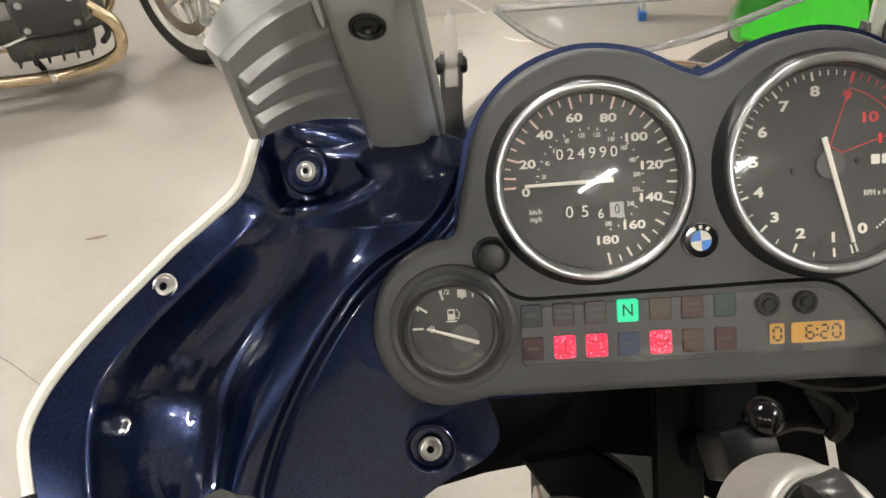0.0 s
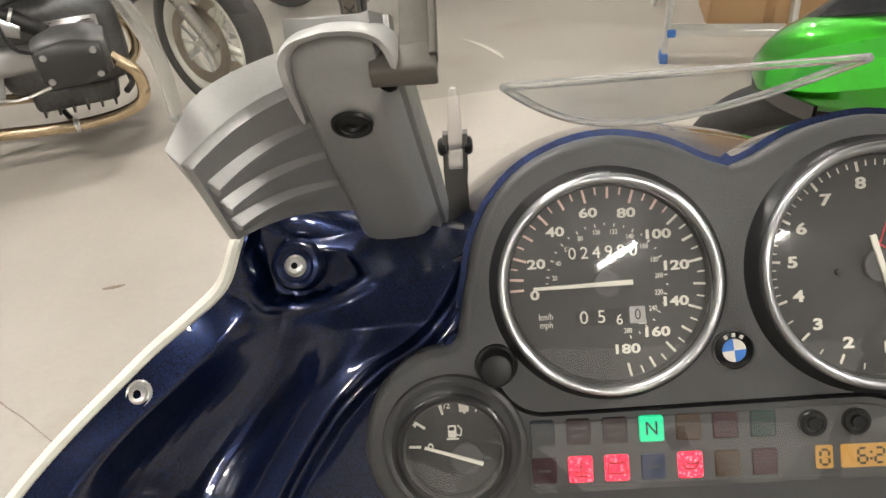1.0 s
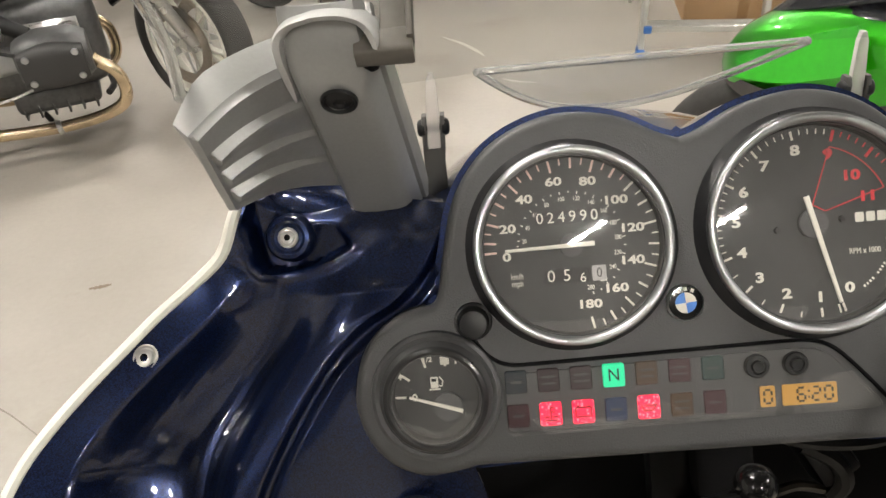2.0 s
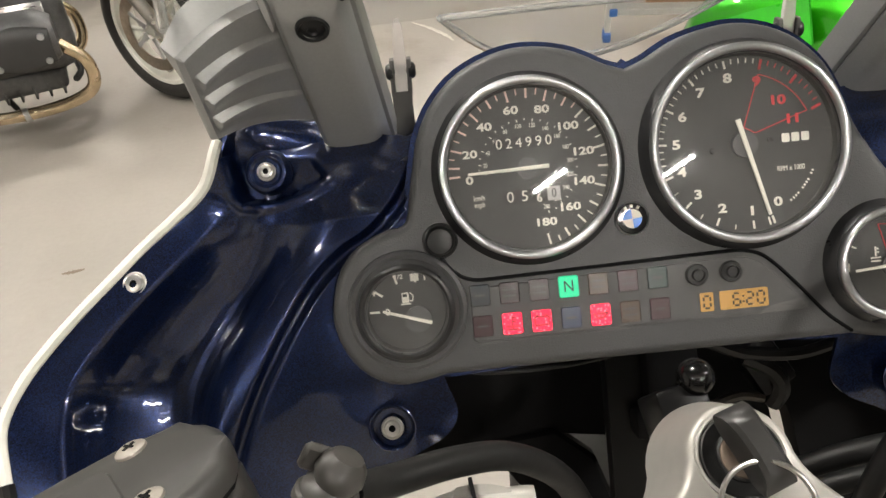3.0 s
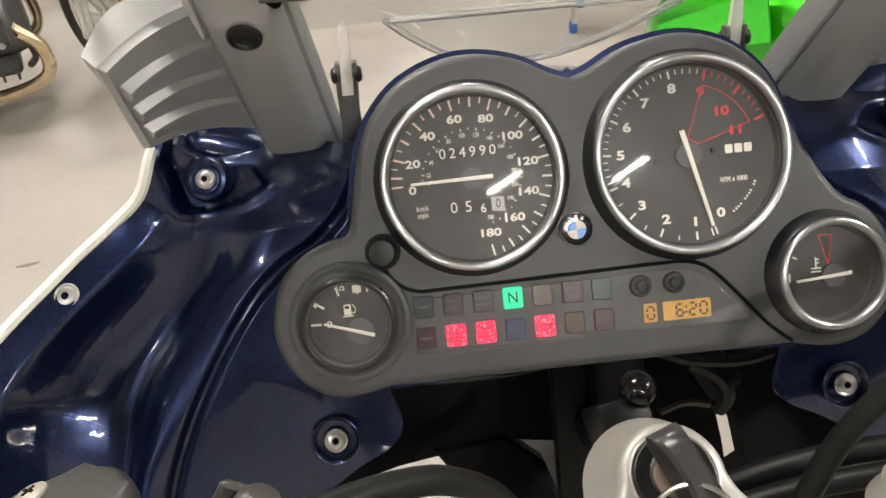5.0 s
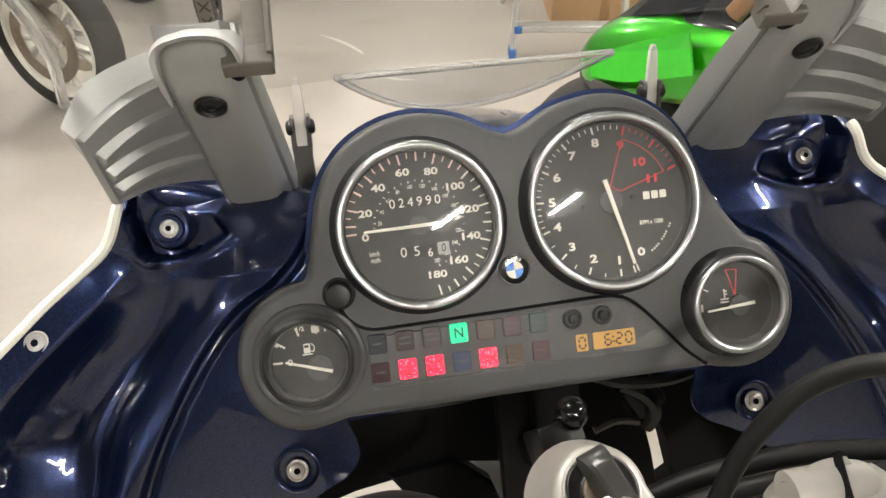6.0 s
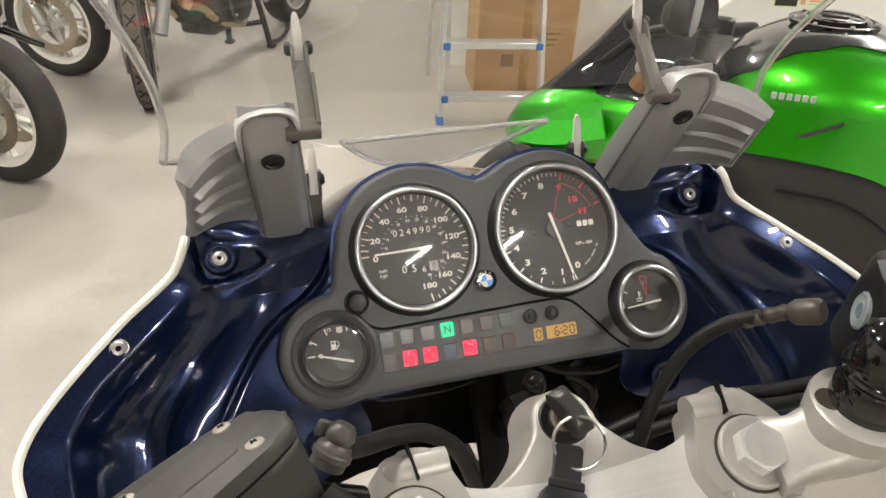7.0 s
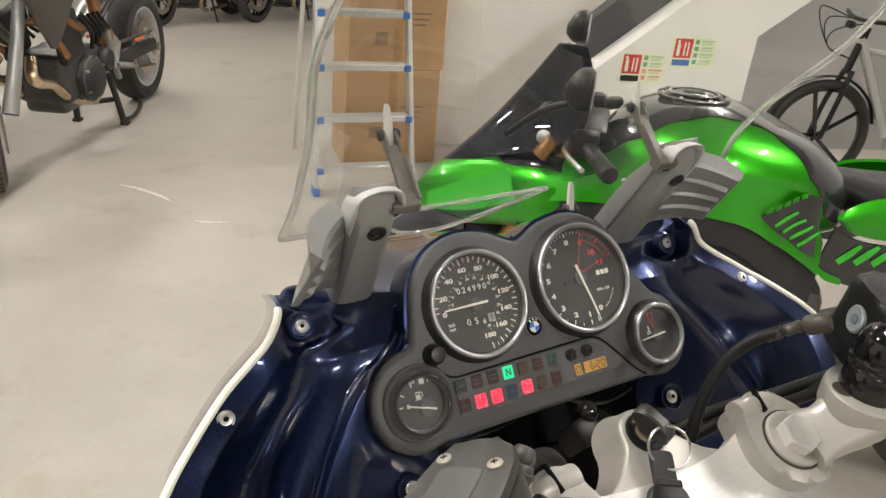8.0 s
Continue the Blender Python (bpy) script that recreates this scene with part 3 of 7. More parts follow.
for k in range(0, 181, 20):
    a = mph_angle(k) + (5 if k == 0 else (1.5 if k == 180 else 0))
    p = polar(0.0352 if k < 100 else 0.0335, a)
    add_text(white, str(k), p[0], p[1], Z0 + 0.0002, 0.0063, 0, 1.42, 0.0002, 0.00020)
for k in range(0, 281, 10):
    a = mph_angle(k * 0.6214)
    if k % 20 == 0:
        p = polar(0.0252, a)
        add_text(small, str(k), p[0], p[1], Z0 + 0.0002, 0.0036, 0, 0.72, 0.0002)
        tick(small, a, 0.0276, 0.0293, 0.0005)
    else:
        tick(small, a, 0.0282, 0.0293, 0.0005)
add_text(small, "km/h", -0.0303, -0.0148, Z0 + 0.0002, 0.0046, 0, 0.75, 0.0002)
add_text(small, "mph", -0.0303, -0.0188, Z0 + 0.0002, 0.0046, 0, 0.8, 0.0002)
part("main_scale", white, WHITE_MARK, speedo, "white numerals and ticks", at_speedo, False)
part("faded_scale", pink, PINK_MARK, speedo, "faded pinkish ticks", at_speedo, False)
part("inner_scale", small, WHITE_MARK, speedo, "fine white inner scale", at_speedo, False)


def counter(name, cx, cy, w, h, digits, pale=0):
    part(name, slab(round_rect(cx, cy, w, h, 0.0006, 2), Z0, Z0 + 0.0004), BLACK_PLASTIC, speedo, "black counter window", at_speedo, False)
    bm = bmesh.new()
    n = len(digits)
    for i, ch in enumerate(digits):
        x = cx - w / 2 + w * (i + 0.5) / n
        if ch == "|":
            add_text(bm, "6", x, cy - h * 0.22, Z0 + 0.0007, h * 0.95, 0, 0.95, 0.0002)
        else:
            add_text(bm, ch, x, cy, Z0 + 0.0007, h * 1.16, 0, 1.0, 0.0002)
    part("counter_digits", bm, WHITE_MARK, speedo, "white counter digits", at_speedo, False)


counter("odometer", -0.0012, 0.0152, 0.035, 0.0072, "024990")
counter("trip_meter", -0.0035, -0.0163, 0.0255, 0.0078, "05|")
part("trip_drum", slab(round_rect(0.0138, -0.0160, 0.0075, 0.0082, 0.0006, 2), Z0, Z0 + 0.0005), SILVER, speedo, "pale tenths drum", at_speedo, False)
bm = bmesh.new()
add_text(bm, "0", 0.0138, -0.0160, Z0 + 0.0008, 0.0075, 0, 0.85, 0.0002)
part("trip_tenths", bm, BLACK_PLASTIC, speedo, "", at_speedo, False)
needle(speedo, at_speedo, 180.7, 0.0357, 0.0120, 0.0020, 0.0063)

# rev counter
tacho, at_tacho = gauge("tachometer", TACHO, 0.0568, True, "round rev counter with red zone, needle at rest")
REV = [-73, -87.4, -113, -137.3, -161, 175, 151, 125.6, 99.6, 74, 48, 22.3]
white, red = bmesh.new(), bmesh.new()
for k, a in enumerate(REV):
    bm = red if k >= 9 else white
    tick(bm, a, 0.0452 if k < 9 else 0.0440, 0.0500, 0.0012 if k < 9 else 0.0015)
    p = polar(0.0395 if k < 9 else (0.037 if k == 9 else 0.0318), a + (0 if k else 9))
    add_text(bm, str(k), p[0], p[1], Z0 + 0.0002, 0.0074, 0, 1.35, 0.0002, 0.00025)
    if k < 11:
        b = REV[k + 1] - (360 if REV[k + 1] > a + 180 else 0)
        for q in range(1, 2 if k < 4 else 5):
            n = 2 if k < 4 else 5
            if k >= 1:
                tick(red if k >= 9 else white, a + (b - a) * q / n, 0.0472, 0.0500, 0.0006)
tick(white, -76, 0.0452, 0.0500, 0.0010)
arc = [polar(0.0412, 74 - i * 51.0 / 16) for i in range(17)]
loop = arc + [(0.0072, 0.0060), (0.0008, 0.0098), arc[0]]
for p, q in zip(loop, loop[1:]):
    bar_between(red, p, q, 0.0005, Z0)
add_text(white, "RPM x 1000", 0.0263, -0.0164, Z0 + 0.0002, 0.0044, 0, 0.75, 0.0002)
for i in range(3):
    add_slab(white, round_rect(0.0245 + i * 0.0057, 0.0014, 0.0045, 0.0052, 0.0008, 2), Z0, Z0 + 0.0003)
for i in range(12):
    a = -26 - i * 2.6
    if i not in (2, 7):
        p, q = polar(0.0425, a), polar(0.0438, a)
        bar_between(white, p, q, 0.0009, Z0)
part("main_scale", white, WHITE_MARK, tacho, "white numerals and ticks", at_tacho, False)
part("red_zone", red, RED_MARK, tacho, "red warning zone, nine to eleven", at_tacho, False)
needle(tacho, at_tacho, -75.5, 0.0438, 0.0150, 0.0024, 0.0075)
for x, y in ((0.0155, 0.0012), (-0.0185, -0.0022)):
    part("dial_pin", lathe([(0, 0.0024), (0.0016, 0.0022), (0.0018, 0.0012)], 12, m=pose(x, y, 0)), BLACK_PLASTIC, tacho, "", at_tacho)

# fuel gauge
fuel, at_fuel = gauge("fuel_gauge", FUEL, 0.0282, False, "small fuel gauge with dark moulded ring")
part("outer_ring", lathe([(0.0362, 0.0), (0.0355, 0.0030), (0.0335, 0.0042), (0.0300, 0.0030), (0.0290, 0.0)], 64), PANEL_GREY, fuel, "", at_fuel)
white = bmesh.new()
for a, r0 in ((178, 0.0165), (145, 0.0170), (106, 0.0170), (70, 0.0175)):
    bar_between(white, polar(r0, a), polar(0.0225, a), 0.0013, Z0)
add_slab(white, round_rect(0.0060, 0.0195, 0.0050, 0.0045, 0.0004, 2), Z0, Z0 + 0.0003)
for text, x, y, s in (("0", -0.0118, 0.0000, 0.0055), ("1", 0.0120, 0.0190, 0.0058), ("1/4", -0.0215, 0.0120, 0.0045), ("1/2", -0.0035, 0.0205, 0.0036)):
    add_text(white, text, x, y, Z0 + 0.0002, s, 0, 1.2, 0.0002, 0.0001)
add_slab(white, round_rect(-0.0005, 0.0078, 0.0042, 0.0062, 0.0005, 2), Z0, Z0 + 0.0003)
bar_between(white, (-0.0035, 0.0040), (0.0026, 0.0040), 0.0008, Z0)
for p, q in (((0.0018, 0.0060), (0.0036, 0.0055)), ((0.0036, 0.0055), (0.0042, 0.0085)), ((0.0042, 0.0085), (0.0024, 0.0108))):
    bar_between(white, p, q, 0.0006, Z0)
part("main_scale", white, WHITE_MARK, fuel, "white marks and pump symbol", at_fuel, False)
bm = bmesh.new()
bar_between(bm, (-0.0032 + 0.0012, 0.0092), (0.0006, 0.0092), 0.0016, Z0 + 0.0004)
part("pump_window", bm, BLACK_PLASTIC, fuel, "", at_fuel, False)
needle(fuel, at_fuel, 162, 0.0215, 0.0085, 0.0017, 0.0078, (0.006, -0.0055))

# temperature gauge
temp, at_temp = gauge("temperature_gauge", TEMP, 0.0325, True, "small temperature gauge with chrome ring, needle low")
white, red = bmesh.new(), bmesh.new()
for p, q in ((polar(0.0200, 152), polar(0.0250, 152)), ((-0.0065, 0.0035), (-0.0065, 0.0095)), ((-0.0095, 0.0028), (-0.0035, 0.0028)), ((-0.0095, 0.0008), (-0.0035, 0.0008)), ((-0.0065, 0.0080), (-0.0045, 0.0080)), ((-0.0065, 0.0060), (-0.0045, 0.0060))):
    bar_between(white, p, q, 0.0009, Z0)
add_slab(white, round_rect(-0.0232, -0.0015, 0.0020, 0.0050, 0.0003, 2), Z0, Z0 + 0.0003)
tri3 = [(-0.0040, 0.0225), (0.0035, 0.0220), (0.0010, 0.0040), (-0.0040, 0.0225)]
for p, q in zip(tri3, tri3[1:]):
    bar_between(red, p, q, 0.0006, Z0)
part("main_scale", white, WHITE_MARK, temp, "white marks", at_temp, False)
part("hot_zone", red, RED_MARK, temp, "thin red wedge", at_temp, False)
needle(temp, at_temp, 184, 0.0235, 0.0100, 0.0018, 0.0070, (0.003, -0.002))

SEGMENTS = {"0": "abcdef", "2": "abged", "6": "afgedc"}


def segment_digit(bm, ch, x, y, w, h, z, t=0.0011):
    """One seven-segment numeral of bars, or a colon."""
    if ch == ":":
        for s in (-0.22, 0.22):
            bar_between(bm, (x - t / 2, y + s * h), (x + t / 2, y + s * h), t, z)
        return
    a, b, g = w / 2, h / 2, t * 0.6
    lines = {"a": ((-a + g, b), (a - g, b)), "b": ((a, b - g), (a, g)), "c": ((a, -g), (a, -b + g)), "d": ((-a + g, -b), (a - g, -b)), "e": ((-a, -g), (-a, -b + g)), "f": ((-a, b - g), (-a, g)), "g": ((-a + g, 0), (a - g, 0))}
    for k in SEGMENTS[ch]:
        (x0, y0), (x1, y1) = lines[k]
        bar_between(bm, (x + x0, y + y0), (x + x1, y + y1), t, z)


# warning lamp strip
strip_outline = [(-0.104, -0.0418), (0.050, -0.0392), (0.062, -0.0400), (0.070, -0.0440), (0.0925, -0.0690), (0.0935, -0.0715), (0.088, -0.0725), (-0.102, -0.0745), (-0.1045, -0.0725)]
strip = part("lamp_strip", slab(strip_outline[::-1], -0.001, 0.0012, 0.0006, 1), PANEL_GREY, touring, "grey warning lamp strip with tiles and amber clock", DASH)
pane = part("strip_cover", slab(grown(strip_outline[::-1], -0.001), 0.0035, 0.0039), STRIP_COVER, strip, "clear cover pane", DASH, False)
pane.visible_shadow = False
LAMPS = {(3, 0): (GREEN_LAMP, "lit green neutral lamp"), (1, 1): (RED_LAMP, "lit red warning lamp"), (2, 1): (RED_LAMP, "lit red warning lamp"), (4, 1): (RED_LAMP, "lit red warning lamp"), (3, 1): (OFF_BLUE, "unlit blue lamp"), (4, 0): (OFF_BROWN, "unlit amber lamp"), (5, 1): (OFF_BROWN, "unlit amber lamp"), (0, 0): (OFF_SLATE, "unlit slate-blue lamp"), (0, 1): (OFF_MAROON, "unlit maroon lamp"), (5, 0): (OFF_MAROON, "unlit maroon lamp"), (6, 1): (OFF_MAROON, "unlit maroon lamp"), (6, 0): (OFF_TEAL, "unlit teal lamp")}
for row in (0, 1):
    for col in range(7):
        x, v = -0.0454 + 0.0176 * (col - 3), -0.0464 - 0.0186 * row
        mt, lb = LAMPS.get((col, row), (OFF_LAMP, "unlit dark lamp"))
        lamp = part("warning_lamp", slab(round_rect(x, v, 0.0118, 0.0128, 0.0012, 2), 0.0008, 0.0022, 0.0004, 1), mt, strip, lb, DASH)
        bm = bmesh.new()
        lit = mt in (RED_LAMP, GREEN_LAMP)
        if (col, row) == (3, 0):
            add_text(bm, "N", x, v, 0.0024, 0.0095, 0, 0.9, 0.0002)
        elif (col, row) == (1, 1):
            for p, q in (((x - 0.0036, v - 0.0035), (x + 0.0036, v - 0.0035)), ((x, v - 0.003), (x, v + 0.0042)), ((x, v + 0.0035), (x + 0.002, v + 0.0035)), ((x, v + 0.0012), (x + 0.002, v + 0.0012)), ((x - 0.0036, v - 0.0015), (x - 0.001, v - 0.0015)), ((x + 0.001, v - 0.0015), (x + 0.0036, v - 0.0015))):
                bar_between(bm, p, q, 0.0009, 0.0022)
        elif (col, row) == (2, 1):
            sq = [(x - 0.0042, v - 0.0025), (x + 0.0042, v - 0.0025), (x + 0.0042, v + 0.0025), (x - 0.0042, v + 0.0025), (x - 0.0042, v - 0.0025)]
            for p, q in zip(sq, sq[1:]):
                bar_between(bm, p, q, 0.0008, 0.0022)
            for s in (-0.0028, 0.0028):
                bar_between(bm, (x + s, v + 0.0026), (x + s, v + 0.0038), 0.0012, 0.0022)
        elif (col, row) == (4, 1):
            can = [(x - 0.0042, v + 0.0012), (x - 0.0025, v - 0.0018), (x + 0.0018, v - 0.0018), (x + 0.0042, v + 0.0015), (x + 0.001, v + 0.0006), (x - 0.0022, v + 0.0012)]
            for p, q in zip(can, can[1:]):
                bar_between(bm, p, q, 0.0009, 0.0022)
        elif col in (1, 2, 4, 5):
            for s in (-0.0018, 0.0018):
                bar_between(bm, (x - 0.0038, v + s), (x + 0.0038, v + s), 0.0009, 0.0022)
        else:
            bar_between(bm, (x - 0.003, v), (x + 0.003, v), 0.0012, 0.0022)
        part("lamp_symbol", bm, (RED_SYMBOL if mt is RED_LAMP else (BLACK_PLASTIC if lit else TILE_PRINT)), lamp, "", DASH, False)
for x in (0.0303, 0.0505):
    b = part("setting_button", lathe([(0.0064, 0.0), (0.0064, 0.0035), (0.0058, 0.0042), (0.0042, 0.0042), (0.0040, 0.0030), (0.0032, 0.0030), (0.0028, 0.0048), (0, 0.0050)], 32, m=pose(x, -0.0471, 0)), BLACK_PLASTIC, strip, "", DASH)
for x, w, txt in ((0.0352, 0.0078, "0"), (0.0572, 0.0285, "6:20")):
    d = part("display", slab(round_rect(x, -0.0640, w, 0.0112, 0.0008, 2), 0.0008, 0.0020), AMBER_LCD, strip, "amber backlit display", DASH, False)
    bm = bmesh.new()
    for ch, dx in (("0", 0.0),) if txt == "0" else (("6", -0.0045), (":", -0.0006), ("2", 0.0033), ("0", 0.0098)):
        segment_digit(bm, ch, x + dx, -0.0640, 0.0040, 0.0072, 0.0021)
    part("display_digits", bm, LCD_INK, d, "dark digits", DASH, False)

# seam around the strip, reset knob and round badge
seam = [(-0.121, -0.018), (-0.113, -0.030), (-0.102, -0.0365), (-0.085, -0.0372), (-0.02, -0.0362), (0.045, -0.0352), (0.062, -0.0362), (0.074, -0.0420), (0.090, -0.0590), (0.106, -0.0780), (0.120, -0.0900)]
part("panel_seam", tube([(x, v, 0.0003) for x, v in seam], 0.0011, 6, 5), SHADE_BLACK, dash, "thin dark groove", DASH)
part("reset_knob", lathe([(0.0105, 0.0), (0.0100, 0.0015), (0.0086, 0.002), (0.0082, 0.0125), (0.0072, 0.0142), (0.0050, 0.0146), (0, 0.0146)], 40, m=pose(-0.1185, -0.0115, 0)), BLACK_PLASTIC, touring, "round black reset knob", DASH)
badge = part("badge", lathe([(0.0093, 0.0), (0.0093, 0.0016), (0.0086, 0.0024), (0.0060, 0.0026), (0, 0.0026)], 40, m=pose(-0.0045, -0.0102, 0)), GLOSS_BLACK, touring, "round enamel badge in black, blue and white", DASH)
for k in range(4):
    sect = [(0, 0)] + [polar(0.0056, 90 * k + 5 + a) for a in range(0, 91, 10)]
    part("badge_field", slab([(x - 0.0045, y - 0.0102) for x, y in sect], 0.0026, 0.0030), BLUE_SOLID if k % 2 else WHITE_MARK, badge, "", DASH, False)
for a in (120, 90, 60):
    p = polar(0.0074, a)
    part("badge_mark", box(0, 0, 0, 0.0017, 0.0020, 0.0005), WHITE_MARK, badge, "", DASH @ pose(p[0] - 0.0045, p[1] - 0.0102, 0.0027, 0, 0, a - 90))
part("badge_ring", lathe([(0.0098, 0.0), (0.0098, 0.0022), (0.0092, 0.0028), (0.0090, 0.0022)], 40, m=pose(-0.0045, -0.0102, 0)), CHROME, badge, "", DASH)

# ---- fairing of the touring motorcycle ----
# cross sections from the cream outer trim inwards to the panel: (x, v, w) in dash space, left side mirrored from |x|
STATIONS = [
    [(0.2475, 0.074, -0.030), (0.240, 0.076, -0.045), (0.229, 0.076, -0.060), (0.222, 0.074, -0.068), (0.205, 0.070, -0.070), (0.185, 0.066, -0.070), (0.165, 0.064, -0.068), (0.145, 0.062, -0.064), (0.11, 0.060, -0.060)],
    # trim edge, crease, trough outer, trough floor, ridge, groove, inner ridge, inner field, inner edge
    [(0.2485, 0.058, -0.01), (0.241, 0.046, -0.018), (0.2299, 0.0399, -0.0176), (0.2236, 0.0484, -0.0413), (0.205, 0.056, -0.04), (0.185, 0.056, -0.038), (0.165, 0.056, -0.036), (0.145, 0.056, -0.032), (0.11, 0.056, -0.028)],
    [(0.2606, 0.0358, -0.0174), (0.2482, 0.0234, -0.0239), (0.2399, 0.0167, -0.0289), (0.2289, 0.0149, -0.0365), (0.2, 0.026, -0.03), (0.18, 0.03, -0.028), (0.16, 0.03, -0.026), (0.14, 0.03, -0.024), (0.11, 0.03, -0.024)],
    [(0.2808, 0.0191, -0.02), (0.2643, 0.0058, -0.0184), (0.2552, -0.0019, -0.0314), (0.2344, -0.0053, -0.0421), (0.19, 0.01, -0.024), (0.172, 0.014, -0.022), (0.155, 0.014, -0.02), (0.14, 0.012, -0.02), (0.11, 0.01, -0.022)],
    [(0.302, 0.0032, -0.0187), (0.2825, -0.01, -0.014), (0.2719, -0.0195, -0.0368), (0.245, -0.026, -0.0489), (0.198, -0.016, -0.026), (0.184, -0.01, -0.03), (0.168, -0.006, -0.016), (0.15, -0.01, -0.018), (0.12, -0.012, -0.024)],
    [(0.3212, -0.0143, -0.0136), (0.3007, -0.0257, -0.0092), (0.2889, -0.0342, -0.0378), (0.2583, -0.0423, -0.0537), (0.215, -0.032, -0.026), (0.203, -0.026, -0.031), (0.19, -0.022, -0.013), (0.17, -0.028, -0.018), (0.13, -0.035, -0.026)],
    [(0.3392, -0.0319, -0.0051), (0.3184, -0.0418, -0.0041), (0.3044, -0.0512, -0.0364), (0.2709, -0.0608, -0.0542), (0.23, -0.05, -0.026), (0.22, -0.046, -0.03), (0.208, -0.043, -0.012), (0.185, -0.055, -0.018), (0.135, -0.065, -0.026)],
    [(0.3566, -0.0504, 0.0026), (0.3344, -0.0595, 0.0012), (0.3193, -0.0696, -0.031), (0.2833, -0.0778, -0.0523), (0.242, -0.067, -0.026), (0.233, -0.066, -0.03), (0.2225, -0.065, -0.012), (0.19, -0.085, -0.018), (0.125, -0.1, -0.026)],
    [(0.3714, -0.0704, 0.0117), (0.3457, -0.0792, 0.0096), (0.3297, -0.09, -0.0219), (0.2923, -0.0977, -0.0476), (0.252, -0.086, -0.025), (0.243, -0.085, -0.029), (0.233, -0.083, -0.012), (0.195, -0.106, -0.018), (0.119, -0.122, -0.026)],
    [(0.3794, -0.0928, 0.022), (0.3459, -0.0999, 0.0224), (0.3298, -0.1111, -0.0077), (0.2955, -0.1179, -0.0405), (0.262, -0.107, -0.024), (0.254, -0.107, -0.028), (0.244, -0.106, -0.012), (0.2, -0.128, -0.018), (0.127, -0.136, -0.024)],
    [(0.375, -0.1173, 0.0309), (0.3418, -0.1217, 0.0323), (0.3278, -0.1346, 0.0034), (0.2991, -0.1426, -0.0317), (0.273, -0.133, -0.024), (0.264, -0.132, -0.028), (0.252, -0.128, -0.012), (0.205, -0.146, -0.018), (0.15, -0.148, -0.024)],
    [(0.3683, -0.1419, 0.0384), (0.3366, -0.1444, 0.0397), (0.3224, -0.1608, 0.0119), (0.3003, -0.1695, -0.023), (0.28, -0.158, -0.022), (0.27, -0.156, -0.026), (0.258, -0.15, -0.012), (0.212, -0.166, -0.018), (0.17, -0.162, -0.024)],
    [(0.3586, -0.1659, 0.0442), (0.3293, -0.1672, 0.0448), (0.3162, -0.1863, 0.0184), (0.2997, -0.2016, -0.0148), (0.284, -0.192, -0.02), (0.274, -0.19, -0.024), (0.262, -0.184, -0.012), (0.222, -0.192, -0.018), (0.185, -0.18, -0.024)],
    [(0.349, -0.19, 0.05), (0.322, -0.19, 0.05), (0.31, -0.212, 0.024), (0.2952, -0.24, -0.0008), (0.282, -0.242, -0.012), (0.272, -0.24, -0.016), (0.262, -0.234, -0.008), (0.23, -0.236, -0.014), (0.2, -0.22, -0.02)],
]


# line of the groove, one point a station
GROOVE = [(0.120, 0.052), (0.128, 0.036), (0.143, 0.012), (0.160, -0.004), (0.180, -0.0155), (0.1985, -0.0315), (0.2125, -0.049), (0.2250, -0.0675), (0.2365, -0.0865), (0.2475, -0.107), (0.2585, -0.132), (0.266, -0.156), (0.271, -0.190), (0.271, -0.240)]


def fairing_grid():
    line = spline([(x, v, 0) for x, v in GROOVE], 5)
    cols = [spline([st[i] for st in STATIONS], 5) for i in range(len(STATIONS[0]))]
    n = len(line)
    rows = []
    for k in range(n):
        c = [col[k] for col in cols]
        t = (line[min(k + 1, n - 1)] - line[max(k - 1, 0)]).normalized()
        side = Vector((-t.y, t.x, 0))
        side = side if side.x > 0 else -side
        f = min(1, k / 12)
        g = line[k]
        outer = Vector((g.x + side.x * 0.0056, g.y + side.y * 0.0056, -0.0185 - 0.014 * (1 - f)))
        floor_ = Vector((g.x, g.y, -0.0250 - 0.012 * (1 - f)))
        inner = Vector((g.x - side.x * 0.0056, g.y - side.y * 0.0056, -0.0160 - 0.014 * (1 - f)))
        # broad crowned panel between the trough and the groove
        crown = c[3].lerp(outer, 0.52)
        crown.z += 0.0105 * f
        field = c[7] if k > 22 else inner.lerp(c[8], 0.5)
        c = [c[0], c[1], c[2], c[3], crown, outer, floor_, inner, field, c[8]]
        d = [c[0]]
        # rounded corners: tight on the crease and the ridges, wide in the hollows
        for i in range(1, len(c) - 1):
            r = {1: 0.12, 5: 0.13, 7: 0.13}.get(i, 0.46)
            if i == 5:
                r0, r1 = 0.05, 0.34
            elif i == 7:
                r0, r1 = 0.34, 0.06
            else:
                r0 = r1 = r
            p, q0, q1 = c[i], c[i] + (c[i - 1] - c[i]) * r0, c[i] + (c[i + 1] - c[i]) * r1
            d += [q0 * (1 - w) ** 2 + p * 2 * w * (1 - w) + q1 * w * w for w in (0, 0.2, 0.4, 0.6, 0.8, 1)]
        d.append(c[-1])
        rows.append(d)
    return rows


GRID = fairing_grid()


# the sunken three-cornered pocket round the upper screw, in dash space
POCKET = [(0.2475, 0.066), (0.2465, 0.044), (0.2440, 0.0270), (0.2405, 0.0225), (0.2280, 0.0210), (0.2140, 0.0228), (0.1990, 0.0272), (0.1845, 0.0335), (0.1880, 0.0400), (0.2030, 0.0600), (0.2260, 0.0740)]


